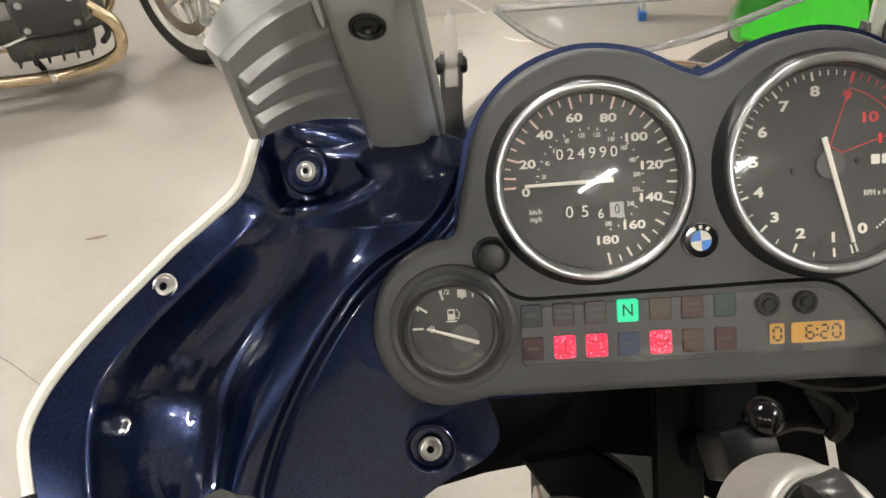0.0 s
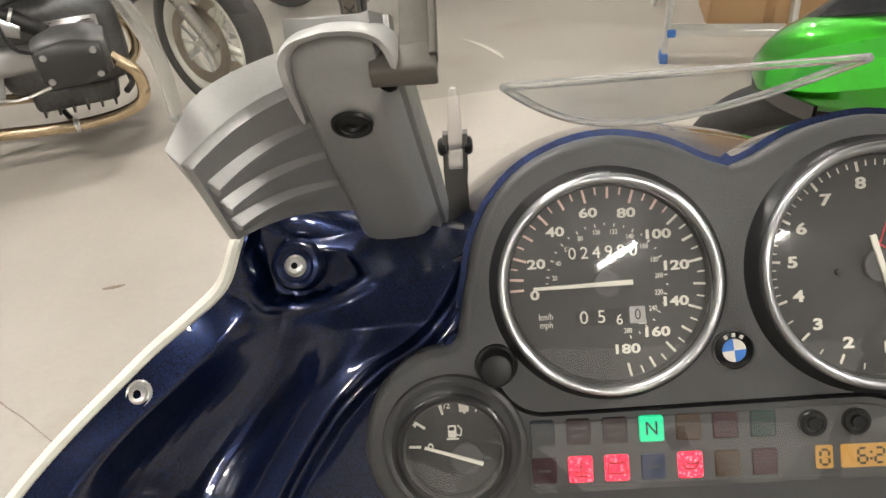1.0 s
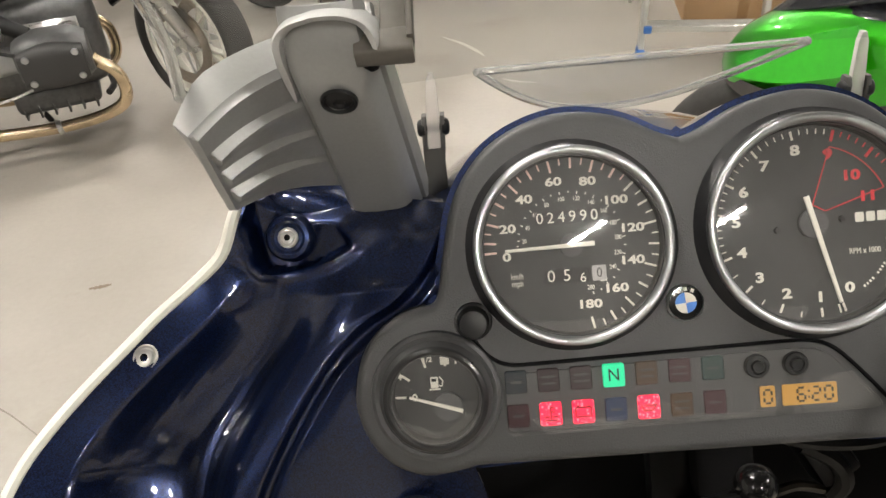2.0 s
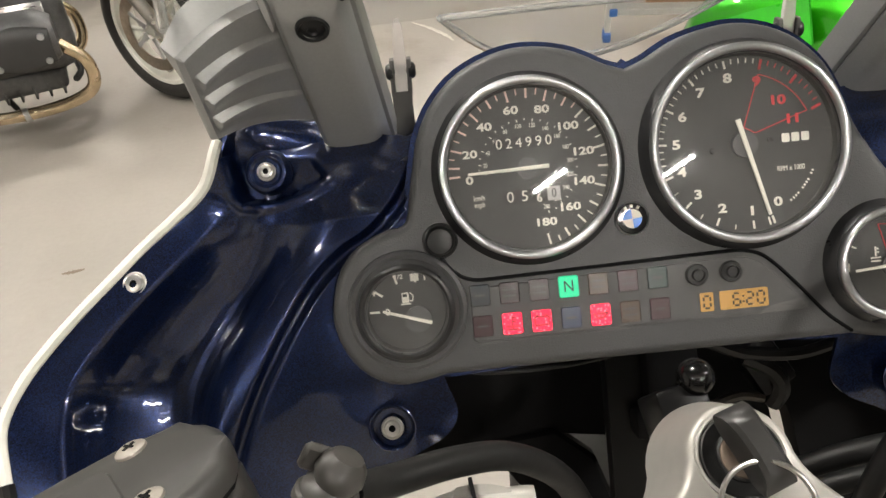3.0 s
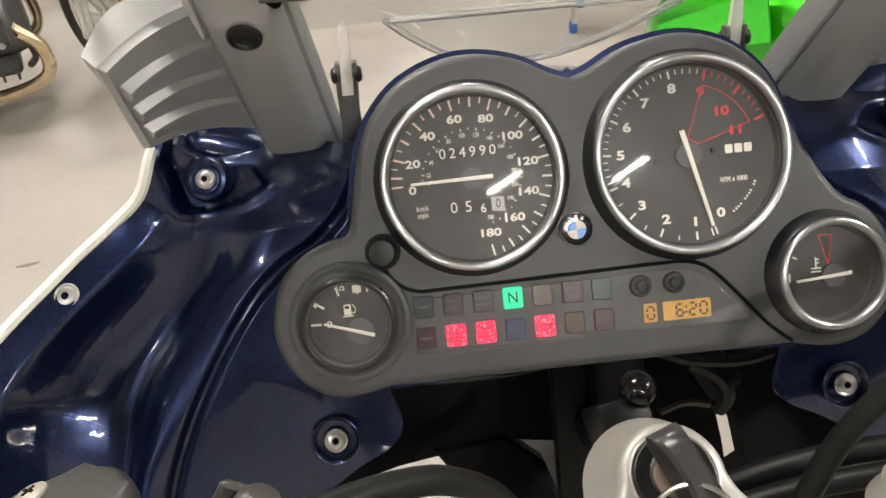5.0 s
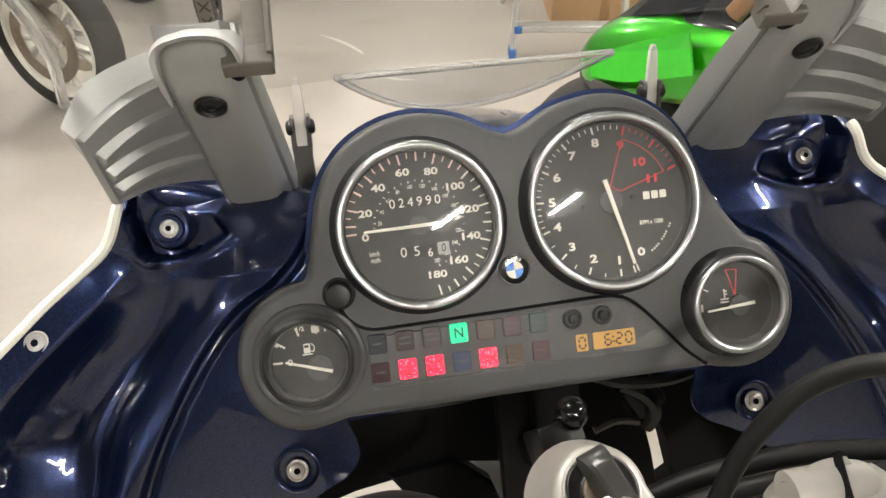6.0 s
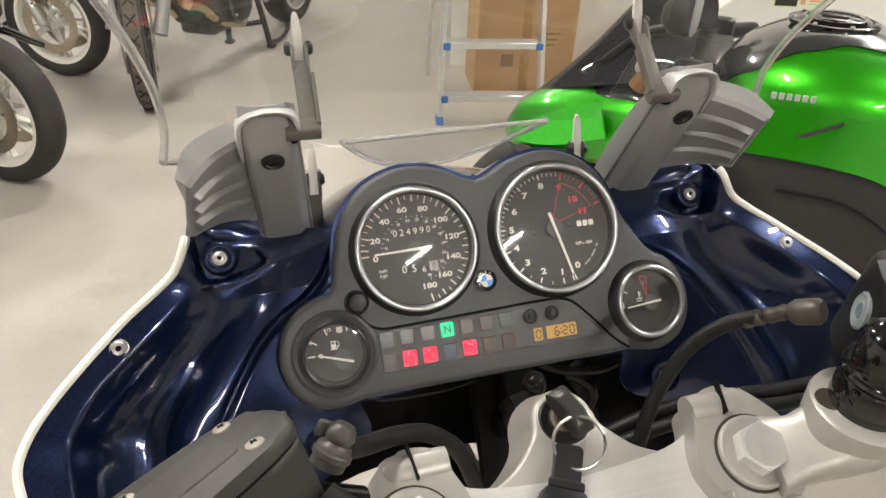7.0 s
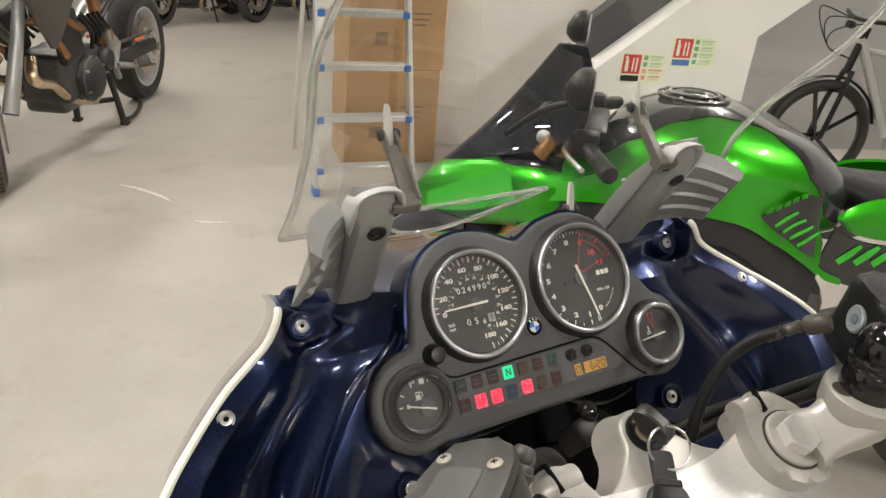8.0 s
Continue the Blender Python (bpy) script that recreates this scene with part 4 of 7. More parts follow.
def pocket_depth(x, v):
    """Signed distance to the pocket's edge, positive inside."""
    best, inside = 9.0, False
    for (ax, av), (bx, bv) in zip(POCKET, POCKET[1:] + POCKET[:1]):
        dx, dv = bx - ax, bv - av
        k = min(1, max(0, ((x - ax) * dx + (v - av) * dv) / (dx * dx + dv * dv)))
        best = min(best, math.hypot(x - ax - k * dx, v - av - k * dv))
        if (av > v) != (bv > v) and x < ax + (v - av) / dv * dx:
            inside = not inside
    return best if inside else -best


def fairing_inner():
    bm = bmesh.new()
    back = Vector((0, 0, -0.0025))
    fine = []
    for r in GRID:
        row = []
        for i, p in enumerate(r[:-1]):
            n = 4 if i < 30 else 1
            row += [p.lerp(r[i + 1], j / n) for j in range(n)]
        fine.append(row + [r[-1]])
    cols = [spline([tuple(r[i]) for r in fine], 3) for i in range(len(fine[0]))]
    for col in cols:
        for p in col:
            if p.x < 0.17 or p.y < 0.0 or p.y > 0.085:
                continue
            d = pocket_depth(p.x, p.y)
            k = min(1, max(0, (d + 0.0004) / 0.0044))
            k = k * k * (3 - 2 * k)
            floor_w = -0.0435 + 0.28 * (p.y - 0.042) + 7.0 * (p.x - 0.222) ** 2 + 5.0 * (p.y - 0.042) ** 2
            p.z += (min(p.z, floor_w) - p.z) * k
            if p.y < 0.034:
                p.z += 0.0022 * math.exp(-((d + 0.0022) / 0.0022) ** 2)
    add_grid(bm, [[c[k] for c in cols] + [c[k] + back for c in reversed(cols)] for k in range(len(cols[0]))], True)
    return bm


def trim_strip(rows, last):
    edge = [r[0] for r in rows][4:last]
    return tube([tuple(p) for p in edge], 0.0036, 8, 1)


def outer_shell():
    """The outside of the fairing, falling away from the trim edge."""
    bm = bmesh.new()
    rows = []
    for r in GRID[:: 3]:
        p = r[0]
        rows.append([p + Vector((-0.001, 0.0, -0.003)), p + Vector((-0.004, 0.004, -0.03)), p + Vector((-0.012, 0.01, -0.10)), p + Vector((-0.04, 0.01, -0.2)), p + Vector((-0.10, 0.0, -0.3))])
    add_grid(bm, rows)
    return thicken(bm, 0.003)


def allen_screw(name, p, parent, m, ring=0.0095, normal=None, label="steel hex socket screw"):
    """A dished screw head with a hexagon socket, lying on a surface."""
    q = Matrix.Translation(p)
    if normal is not None:
        q = q @ Vector((0, 0, 1)).rotation_difference(Vector(normal)).to_matrix().to_4x4()
    bm = lathe([(ring, 0.0), (ring, 0.0008), (ring * 0.90, 0.0014), (ring * 0.78, 0.0010), (ring * 0.70, 0.0012), (ring * 0.64, 0.0022), (ring * 0.46, 0.0026), (ring * 0.30, 0.0026)], 32, m=m @ q)
    s = part(name, bm, STEEL, parent, label)
    part("socket", lathe([(ring * 0.31, 0.0027), (ring * 0.29, 0.0008), (0, 0.0008)], 6, m=m @ q), SHADE_BLACK, s, "dark hexagon socket")
    return s


for side in (1, -1):
    flip = Matrix.Diagonal((side, 1, 1, 1))
    bm = fairing_inner()
    if side < 0:
        mirrored(bm)
    part("fairing_inner", bm, NAVY, touring, "navy metallic inner fairing with moulded ridges", DASH, angle=60)
    bm = trim_strip(GRID, 52)
    if side < 0:
        mirrored(bm)
    part("edge_trim", bm, TRIM_WHITE, touring, "cream rubber edge trim", DASH)
    bm = tube([tuple(r[0]) for r in GRID[51:]], 0.0045, 8, 1)
    if side < 0:
        mirrored(bm)
    part("edge_trim", bm, BLACK_PLASTIC, touring, "black lower edge trim", DASH)
    bm = outer_shell()
    if side < 0:
        mirrored(bm)
    part("fairing_outer", bm, NAVY, touring, "navy outer fairing shell", DASH)
    # screws
    allen_screw("fairing_screw", (side * 0.3085, -0.0195, -0.0125), touring, DASH, 0.0078, (side * 0.05, 0.25, 1))
    allen_screw("fairing_screw", (side * 0.2250, 0.0424, -0.0335), touring, DASH, 0.0062, (0, 0.1, 1))
    allen_screw("fairing_screw", (side * 0.1605, -0.1260, -0.0165), touring, DASH, 0.0072, (0, 0.1, 1))
    part("screw_well", lathe([(0.0150, 0.0030), (0.0142, 0.0036), (0.0128, 0.0024), (0.0120, -0.0005), (0.0085, -0.0008)], 32, m=pose(side * 0.1605, -0.1260, -0.0185)), NAVY, touring, "", DASH)
    part("screw_well", lathe([(0.0150, -0.009), (0.0138, -0.0010), (0.0125, 0.0010), (0.0104, 0.0016), (0.0085, -0.0004), (0.0060, -0.0006)], 36, m=pose(side * 0.2250, 0.0424, -0.0335)), NAVY, touring, "", DASH)

# ---- mirror arms with ribbed cowls, brackets and clear screen (bike space, right side; mirrored for the left) ----


def both(name, build, material, label="", m=BIKE, parent=None, **k):
    out = []
    for side in (1, -1):
        bm = build()
        if side < 0:
            mirrored(bm)
        out.append(part(name, bm, material, parent[0 if side > 0 else 1] if parent else touring, label, m, **k))
    return out


def section(c, u, v, w, h, r, n=4):
    c, u, v = Vector(c), Vector(u), Vector(v)
    return [c + u * a + v * b for a, b in round_rect(0, 0, w, h, r, n)]


# the arm rises from the fairing towards the rider; S runs along it, B points from its face to its back
ARM_FOOT = Vector((0, 0.0690, 0.0110))
ARM_UP = Vector((0, -0.500, 0.866))
ARM_BACK = Vector((0, 0.866, 0.500))
ARM_LENGTH = 0.172


def arm_point(x, s, b):
    return ARM_FOOT + ARM_UP * s + ARM_BACK * b + Vector((x, 0, 0))


def arm_span(s):
    """Inner and outer x of the arm at the height s."""
    t = s / ARM_LENGTH
    return 0.1440 + 0.0080 * t, 0.1890 + 0.0015 * t


def mirror_arm():
    """A tapered post: a gently rounded face, a bevelled inner cheek with a fine ledge, and a rolled top."""
    bm = bmesh.new()
    rows = []
    for s, roll, depth in ((-0.012, 0.0, 0.034), (0.0, 0.0, 0.036), (0.02, 0.0, 0.037), (0.06, -0.0005, 0.037), (0.10, -0.001, 0.035), (0.122, -0.0005, 0.030), (0.133, 0.0012, 0.028), (0.142, 0.0042, 0.0265), (0.150, 0.0082, 0.026), (0.157, 0.0126, 0.026), (0.162, 0.0170, 0.0255), (0.165, 0.0205, 0.025)):
        xi, xo = arm_span(s)
        c, w = (xi + xo) / 2, (xo - xi) / 2
        d = depth
        prof = [(w, d), (w, 0.0130), (w - 0.0012, 0.0070), (w - 0.0048, 0.0026), (w - 0.0100, 0.0006), (0.004, -0.0006), (-w * 0.40, 0.0002), (-w * 0.60, 0.0014), (-w * 0.76, 0.0045), (-w * 0.97, 0.0150), (-w + 0.0016, 0.0165), (-w - 0.0014, 0.0172), (-w - 0.0020, 0.0185), (-w - 0.0024, d)]
        fall = 0.70 * min(1, max(0, (s - 0.125) / 0.04))
        rows.append([arm_point(c + u, s - fall * max(0, b - 0.005), max(b, roll + b * 0.4)) for u, b in prof])
    vs = add_grid(bm, rows, True)
    bm.faces.new(vs[-1]); bm.faces.new(vs[0][::-1])
    return bm


arms = both("mirror_arm", mirror_arm, SILVER, "silver grey mirror arm, rounded post", angle=28)


def arm_head():
    """The pale hood: a thick strap over the head of the arm, long on the outer side and short on the inner."""
    xi, xo = arm_span(0.16)
    line = [(xo + 0.0012, 0.122), (xo + 0.0016, 0.130), (xo + 0.0016, 0.150), (xo + 0.0002, 0.1625), (xo - 0.0055, 0.1700), (xo - 0.014, 0.1728), ((xi + xo) / 2, 0.1738), (xi + 0.009, 0.1730), (xi + 0.0015, 0.1690), (xi - 0.0022, 0.1610), (xi - 0.0030, 0.1530)]
    path = spline([(x, s, 0) for x, s in line], 4)
    n = len(path)
    rows = []
    for i, p in enumerate(path):
        t = (path[min(i + 1, n - 1)] - path[max(i - 1, 0)]).normalized()
        out = Vector((-t.y, t.x, 0))
        out = out if out.dot(p - Vector(((xi + xo) / 2, 0.14, 0))) > 0 else -out
        f = i / (n - 1)
        front = 0.0058 + 0.0052 * math.sin(math.pi * min(1, max(0, (f - 0.2) / 0.75)))
        grow = min(1, 0.35 + f * 5) if f < 0.5 else min(1, 0.6 + (1 - f) * 5)
        fall = 0.70 * min(1, max(0, (p.y - 0.125) / 0.04))
        rows.append([arm_point(p.x + out.x * h * grow, p.y + out.y * h * grow - 0.0020 - fall * max(0, b - 0.005), b) for h, b in ((-0.0020, front), (0.0006, front - 0.0004), (0.0014, front + 0.0012), (0.0018, front + 0.0040), (0.0020, 0.021), (0.0014, 0.0270), (-0.0010, 0.0280), (-0.0030, 0.0270), (-0.0034, front + 0.006))])
    bm = bmesh.new()
    vs = add_grid(bm, rows, True)
    bm.faces.new(vs[-1]); bm.faces.new(vs[0][::-1])
    return bm


both("arm_head", arm_head, SILVER_LIGHT, "light silver hood strap", parent=arms, angle=50)


def arm_hole():
    c = arm_point(0.1700, 0.1255, -0.0006)
    m = Matrix.Translation(c) @ Vector((0, 0, 1)).rotation_difference(-ARM_BACK).to_matrix().to_4x4()
    return lathe([(0.0088, -0.0008), (0.0084, 0.0008), (0.0074, 0.0010), (0.0069, 0.0002), (0.0062, -0.0004), (0.0046, 0.0008), (0.0030, 0.0010), (0.0022, -0.0002), (0, -0.0004)], 28, m=m)


both("arm_bolt", arm_hole, BLACK_PLASTIC, "sunk black bolt", parent=arms)


def mirror_base():
    """The moulded shoulder that carries the arm."""
    rows = []
    for x, y, z, ry, rz in ((0.128, 0.084, -0.006, 0.016, 0.014), (0.145, 0.082, -0.002, 0.024, 0.018), (0.170, 0.082, 0.000, 0.025, 0.018), (0.195, 0.088, 0.008, 0.022, 0.022), (0.215, 0.087, 0.016, 0.018, 0.022), (0.230, 0.081, 0.021, 0.013, 0.020), (0.238, 0.076, 0.023, 0.006, 0.012)):
        rows.append([Vector((x, y + ry * math.cos(a), z + rz * math.sin(a))) for a in (2 * math.pi * k / 24 for k in range(24))])
    cols = [spline([r[k] for r in rows], 4) for k in range(24)]
    return loft_rows([[c[i] for c in cols] for i in range(len(cols[0]))])


both("mirror_base", mirror_base, NAVY, "navy moulded shoulder under the mirror arm", angle=60)


def stem_pocket():
    """A near-black block for the shaded opening where the bracket leaves the head."""
    return box(0.1530, 0.0085, 0.1370, 0.0075, 0.012, 0.010, 0.003, 2, pose(0, 0, 0, -30))


both("stem_pocket", stem_pocket, SHADE_BLACK, "near-black block for the shaded opening under the bracket", parent=arms)
both("foot_gasket", lambda: box(0.1660, 0.0790, 0.0020, 0.040, 0.030, 0.0035, 0.001, 1, pose(0, 0, 0, 26)), TRIM_WHITE, "thin pale gasket under the arm", parent=arms)


def ribbed_cowl():
    """The ribbed wind deflector beside the arm: one moulded body whose face steps out in three ledges."""
    tl, tr, bl, br = Vector((0.2275, -0.0280, 0.1225)), Vector((0.184, 0.0240, 0.1320)), Vector((0.2385, 0.0175, 0.0570)), Vector((0.182, 0.0660, 0.0370))
    n = (tr - tl).cross(bl - tl).normalized()
    if n.y > 0:
        n = -n
    down = (bl - tl).normalized()

    def ease(a, b, x):
        q = min(1, max(0, (x - a) / (b - a)))
        return q * q * (3 - 2 * q)

    def ledge(v):
        """Steps out quickly at each ledge and sinks back slowly below it."""
        k = (v - 0.205) / 0.235
        if k < 0 or k >= 3.2:
            return 0.0
        f = k - int(k) if k < 3 else k - 2
        return ease(0.0, 0.13, f) * (1 - ease(0.17, 1.0, f)) if k < 3 else 0.0

    def at(u, v, lift):
        hollow = -0.0055 * math.sin(math.pi * min(1, u * 0.95))
        rise = -0.0045 * math.sin(math.pi * min(1, u)) * v ** 2
        return tl.lerp(bl, v).lerp(tr.lerp(br, v), u) + n * (lift + hollow) + down * rise

    us = [0.0, 0.012, 0.03, 0.055, 0.065, 0.075, 0.085, 0.12, 0.2, 0.3, 0.42, 0.54, 0.66, 0.78, 0.9, 1.0]
    vs = [0.0, 0.012, 0.03, 0.06, 0.12, 0.19] + [0.205 + 0.235 * k + 0.235 * f for k in range(3) for f in (0.0, 0.06, 0.12, 0.17, 0.23, 0.45, 0.7, 0.9)] + [0.92, 0.96, 0.985, 1.0]

    def front(u, v):
        rim = -0.0036 * max(1 - ease(0, 0.03, u), 1 - ease(0, 0.035, v), 0.8 * (1 - ease(0, 0.03, 1 - v)))
        return at(u, v, rim + 0.0054 * ledge(v) * ease(0.055, 0.085, u) * (1 - 0.75 * u))

    bm = bmesh.new()
    rows = [[front(u, v) for u in us] + [at(u, v, -0.0050 - 0.0085 * min(1, u / 0.35) - 0.0075 * (1 - ease(0, 0.35, v))) for u in reversed(us)] for v in vs]
    g = add_grid(bm, rows, True)
    k = len(us)
    for r in (g[0], g[-1]):
        for i in range(k - 1):
            bm.faces.new((r[i], r[i + 1], r[2 * k - 2 - i], r[2 * k - 1 - i]))
    return bm


both("ribbed_cowl", ribbed_cowl, SILVER, "silver grey ribbed plastic deflector", angle=32)

BRACKET_GREY = plain("grey bracket", (0.115, 0.105, 0.090), 0.48, grain=300, vary=0.12, bump=0.1)
KNEE, PIVOT = Vector((0.1410, 0.0050, 0.1440)), Vector((0.1400, 0.0480, 0.1860))


def bracket():
    """A flat cranked arm: a short stub out of the head and an upright web with a stiffening rib."""
    bm = bmesh.new()
    d = (PIVOT - KNEE).normalized()
    u = Vector((1, 0, 0))
    v = d.cross(u).normalized()
    rows = [section(Vector((x, 0.0055, 0.1430)), (0, 0.88, 0.47), (0, -0.47, 0.88), 0.013, h, 0.002, 3) for x, h in ((0.1585, 0.0105), (0.150, 0.0110), (0.1345, 0.0120), (0.1330, 0.0105))]
    a = add_grid(bm, rows, True)
    bm.faces.new(a[0][::-1]); bm.faces.new(a[-1])
    rows = [section(KNEE + d * s + u * o, u, v, w, 0.0055, 0.0012, 2) for s, w, o in ((-0.004, 0.0140, -0.001), (0.004, 0.0145, -0.001), (0.020, 0.0130, -0.0006), (0.034, 0.0122, 0.0), (0.046, 0.0122, 0.0), (0.053, 0.0122, 0.0))]
    a = add_grid(bm, rows, True)
    bm.faces.new(a[0][::-1]); bm.faces.new(a[-1])
    rows = [section(KNEE + d * s + u * -0.0072 - v * 0.0030, u, v, 0.0028, 0.010, 0.0008, 2) for s in (0.0, 0.012, 0.030, 0.040)]
    a = add_grid(bm, rows, True)
    bm.faces.new(a[0][::-1]); bm.faces.new(a[-1])
    for k in (-1, 1):
        rows = [section(KNEE + d * s + u * 0.0052 * k, u, v, 0.0026, h, 0.0008, 2) for s, h in ((0.046, 0.006), (0.052, 0.0105), (0.060, 0.0115), (0.066, 0.0090))]
        a = add_grid(bm, rows, True)
        bm.faces.new(a[0][::-1]); bm.faces.new(a[-1])
    return bm


brackets = both("screen_bracket", bracket, BRACKET_GREY, "cranked grey screen bracket", angle=35)


def bolt_pair(c, r=0.0052):
    def build():
        bm = bmesh.new()
        for s in (-1, 1):
            add_lathe(bm, [(0, 0.0034), (r * 0.55, 0.0034), (r * 0.85, 0.0026), (r, 0.0010), (r, -0.0015), (0, -0.0015)], 18, m=Matrix.Translation((c[0] + s * 0.0072, c[1], c[2])) @ pose(0, 0, 0, 0, 90 * s, 0))
        add_lathe(bm, [(0, -0.0072), (0.0022, -0.0072), (0.0022, 0.0072), (0, 0.0072)], 10, m=Matrix.Translation(c) @ pose(0, 0, 0, 0, 90, 0))
        return bm
    return build


both("bracket_bolt", bolt_pair((0.1400, 0.0510, 0.1890)), BLACK_PLASTIC, "black bolt heads through the bracket", parent=brackets)


def clip():
    """A flat grey clip: a narrow plate that forks round the tab."""
    bm = bmesh.new()
    d = Vector((-0.05, 0.13, 0.98)).normalized()
    u = Vector((1, 0, 0))
    v = d.cross(u).normalized()
    c = Vector((0.1350, 0.1270, 0.0430))
    rows = [section(c + d * s, u, v, w, h, 0.0012, 2) for s, w, h in ((-0.062, 0.020, 0.012), (-0.044, 0.0165, 0.009), (-0.024, 0.0140, 0.007), (-0.014, 0.0150, 0.007))]
    a = add_grid(bm, rows, True)
    bm.faces.new(a[0][::-1]); bm.faces.new(a[-1])
    for k in (-1, 1):
        rows = [section(c + d * s + u * 0.0060 * k, u, v, 0.0030, h, 0.0008, 2) for s, h in ((-0.016, 0.007), (-0.004, 0.0105), (0.004, 0.0110), (0.0085, 0.0080))]
        a = add_grid(bm, rows, True)
        bm.faces.new(a[0][::-1]); bm.faces.new(a[-1])
    return bm


clips = both("screen_clip", clip, plain("grey clip", (0.075, 0.072, 0.066), 0.5), "dark grey forked screen clip", angle=35)
both("clip_bolt", bolt_pair((0.1350, 0.1265, 0.0430), 0.0058), BLACK_PLASTIC, "black bolt heads through the clip", parent=clips)


def tab(c, d, w=0.010, l=0.028):
    def build():
        bm = bmesh.new()
        c0, d0 = Vector(c), Vector(d).normalized()
        u = Vector((1, 0, 0))
        rows = [section(c0 + d0 * a, u, d0.cross(u).normalized(), ww, 0.005, 0.001, 2) for a, ww in ((-0.014, w), (0.0, w), (0.012, w), (l * 0.85, w * 0.75), (l, w * 0.35))]
        vs = add_grid(bm, rows, True)
        bm.faces.new(vs[-1]); bm.faces.new(vs[0][::-1])
        return bm
    return build


both("clear_tab", tab((0.1400, 0.0510, 0.1890), (0.0, 0.2, 0.95), 0.0074, 0.026), TAB, "cloudy clear acrylic mounting tab", parent=brackets)
both("clear_tab", tab((0.1350, 0.1265, 0.0430), (-0.04, 0.12, 0.95), 0.0084, 0.036), TAB, "cloudy clear acrylic mounting tab", parent=clips)


SCREEN_EDGE = [(0.2474, 0.0200, 0.1227), (0.2400, 0.0066, 0.1530), (0.2385, -0.0126, 0.1844), (0.2405, -0.0370, 0.2149), (0.2445, -0.0590, 0.2405), (0.2495, -0.0780, 0.2626), (0.2515, -0.0920, 0.2825), (0.2500, -0.1047, 0.3014), (0.2420, -0.128, 0.335), (0.2200, -0.150, 0.368)]
EDGE_LINE = spline(SCREEN_EDGE, 3)


def screen_row(t):
    """One level of the screen, from the left edge to the right."""
    k = t * (len(EDGE_LINE) - 1)
    e = EDGE_LINE[int(k)].lerp(EDGE_LINE[min(int(k) + 1, len(EDGE_LINE) - 1)], k % 1)
    zc = 0.076 + 0.325 * t
    yc = 0.142 - 0.70 * (zc - 0.075)
    row = []
    for i in range(33):
        s = -1 + 2 * i / 32
        f = abs(s) ** 2.1
        row.append(Vector((e.x * s, yc + (e.y - yc) * f, zc + (e.z - zc) * abs(s) ** 3)))
    return row


def screen_sheet():
    """Main clear screen: a bowed sheet from the lower edge to the rounded top."""
    bm = bmesh.new()
    add_grid(bm, [screen_row(j / 20) for j in range(21)])
    return bm


screen = part("windscreen", screen_sheet(), SCREEN, touring, "clear acrylic windscreen with polished edge", BIKE)
for side in (1, -1):
    part("screen_edge", tube([(side * p.x, p.y, p.z) for p in EDGE_LINE], 0.0030, 8, 1), EDGE, screen, "polished clear edge", BIKE)
for side in (1, -1):
    part("screen_edge", tube([p for p in screen_row(0.0) if p.x * side > 0.17], 0.0026, 8, 1), EDGE, screen, "polished clear edge", BIKE)
part("screen_edge", tube(screen_row(1.0), 0.0024, 8, 1), EDGE, screen, "polished clear edge", BIKE)


def lower_lip():
    """Clear lower sheet that runs forward from the screen's foot to the nose."""
    bm = bmesh.new()
    rows = []
    for j in range(7):
        t = j / 6
        row = []
        for i in range(25):
            s = -1 + 2 * i / 24
            k = 1 - abs(s) ** 2.2
            row.append((0.104 * s, 0.137 + 0.105 * t * k, 0.0735 - 0.083 * t * k))
        rows.append(row)
    add_grid(bm, rows)
    return bm


foot = part("screen_foot", lower_lip(), SCREEN, touring, "clear crescent-shaped lower screen", BIKE)
part("foot_edge", tube([(0.104 * s, 0.137 + 0.105 * (1 - abs(s) ** 2.2), 0.0735 - 0.083 * (1 - abs(s) ** 2.2)) for s in (q / 12 for q in range(-12, 13))], 0.0028, 8, 1), EDGE, foot, "polished clear edge", BIKE)
part("foot_edge", tube([(0.104, 0.137, 0.0735), (-0.104, 0.137, 0.0735)], 0.0026, 8, 1), EDGE, foot, "polished clear edge", BIKE)


def nose():
    bm = bmesh.new()
    rows = []
    for j in range(9):
        t = j / 8
        row = []
        for i in range(21):
            s = -1 + 2 * i / 20
            x = (0.145 + 0.03 * t) * s
            row.append((x, 0.045 + 0.30 * t - 0.12 * t * abs(s) ** 2, 0.045 - 0.055 * t - 0.05 * t * t - 0.03 * abs(s) ** 3 - 0.012 * (1 - abs(s)) * (1 - t)))
        rows.append(row)
    add_grid(bm, rows)
    return thicken(bm, 0.003)


part("nose_fairing", nose(), NAVY, touring, "navy lacquered nose fairing behind the gauges", BIKE)

# ---- forks, top yoke, handlebars, wiring ----
YOKE = BIKE @ pose(-0.003, -0.19, 0.003, 25, 0, 0)


def yoke_plate():
    right = [(0.0, -0.0290), (0.035, -0.0265), (0.066, -0.0225), (0.085, -0.0160), (0.104, -0.010), (0.140, -0.014), (0.156, -0.045), (0.146, -0.078), (0.10, -0.098), (0.05, -0.104), (0.0, -0.104)]
    s = outline_smooth(right, 3)
    return slab((s + [(-x, y) for x, y in reversed(s[1:-1])])[::-1], -0.050, -0.0285, 0.0022, 3)


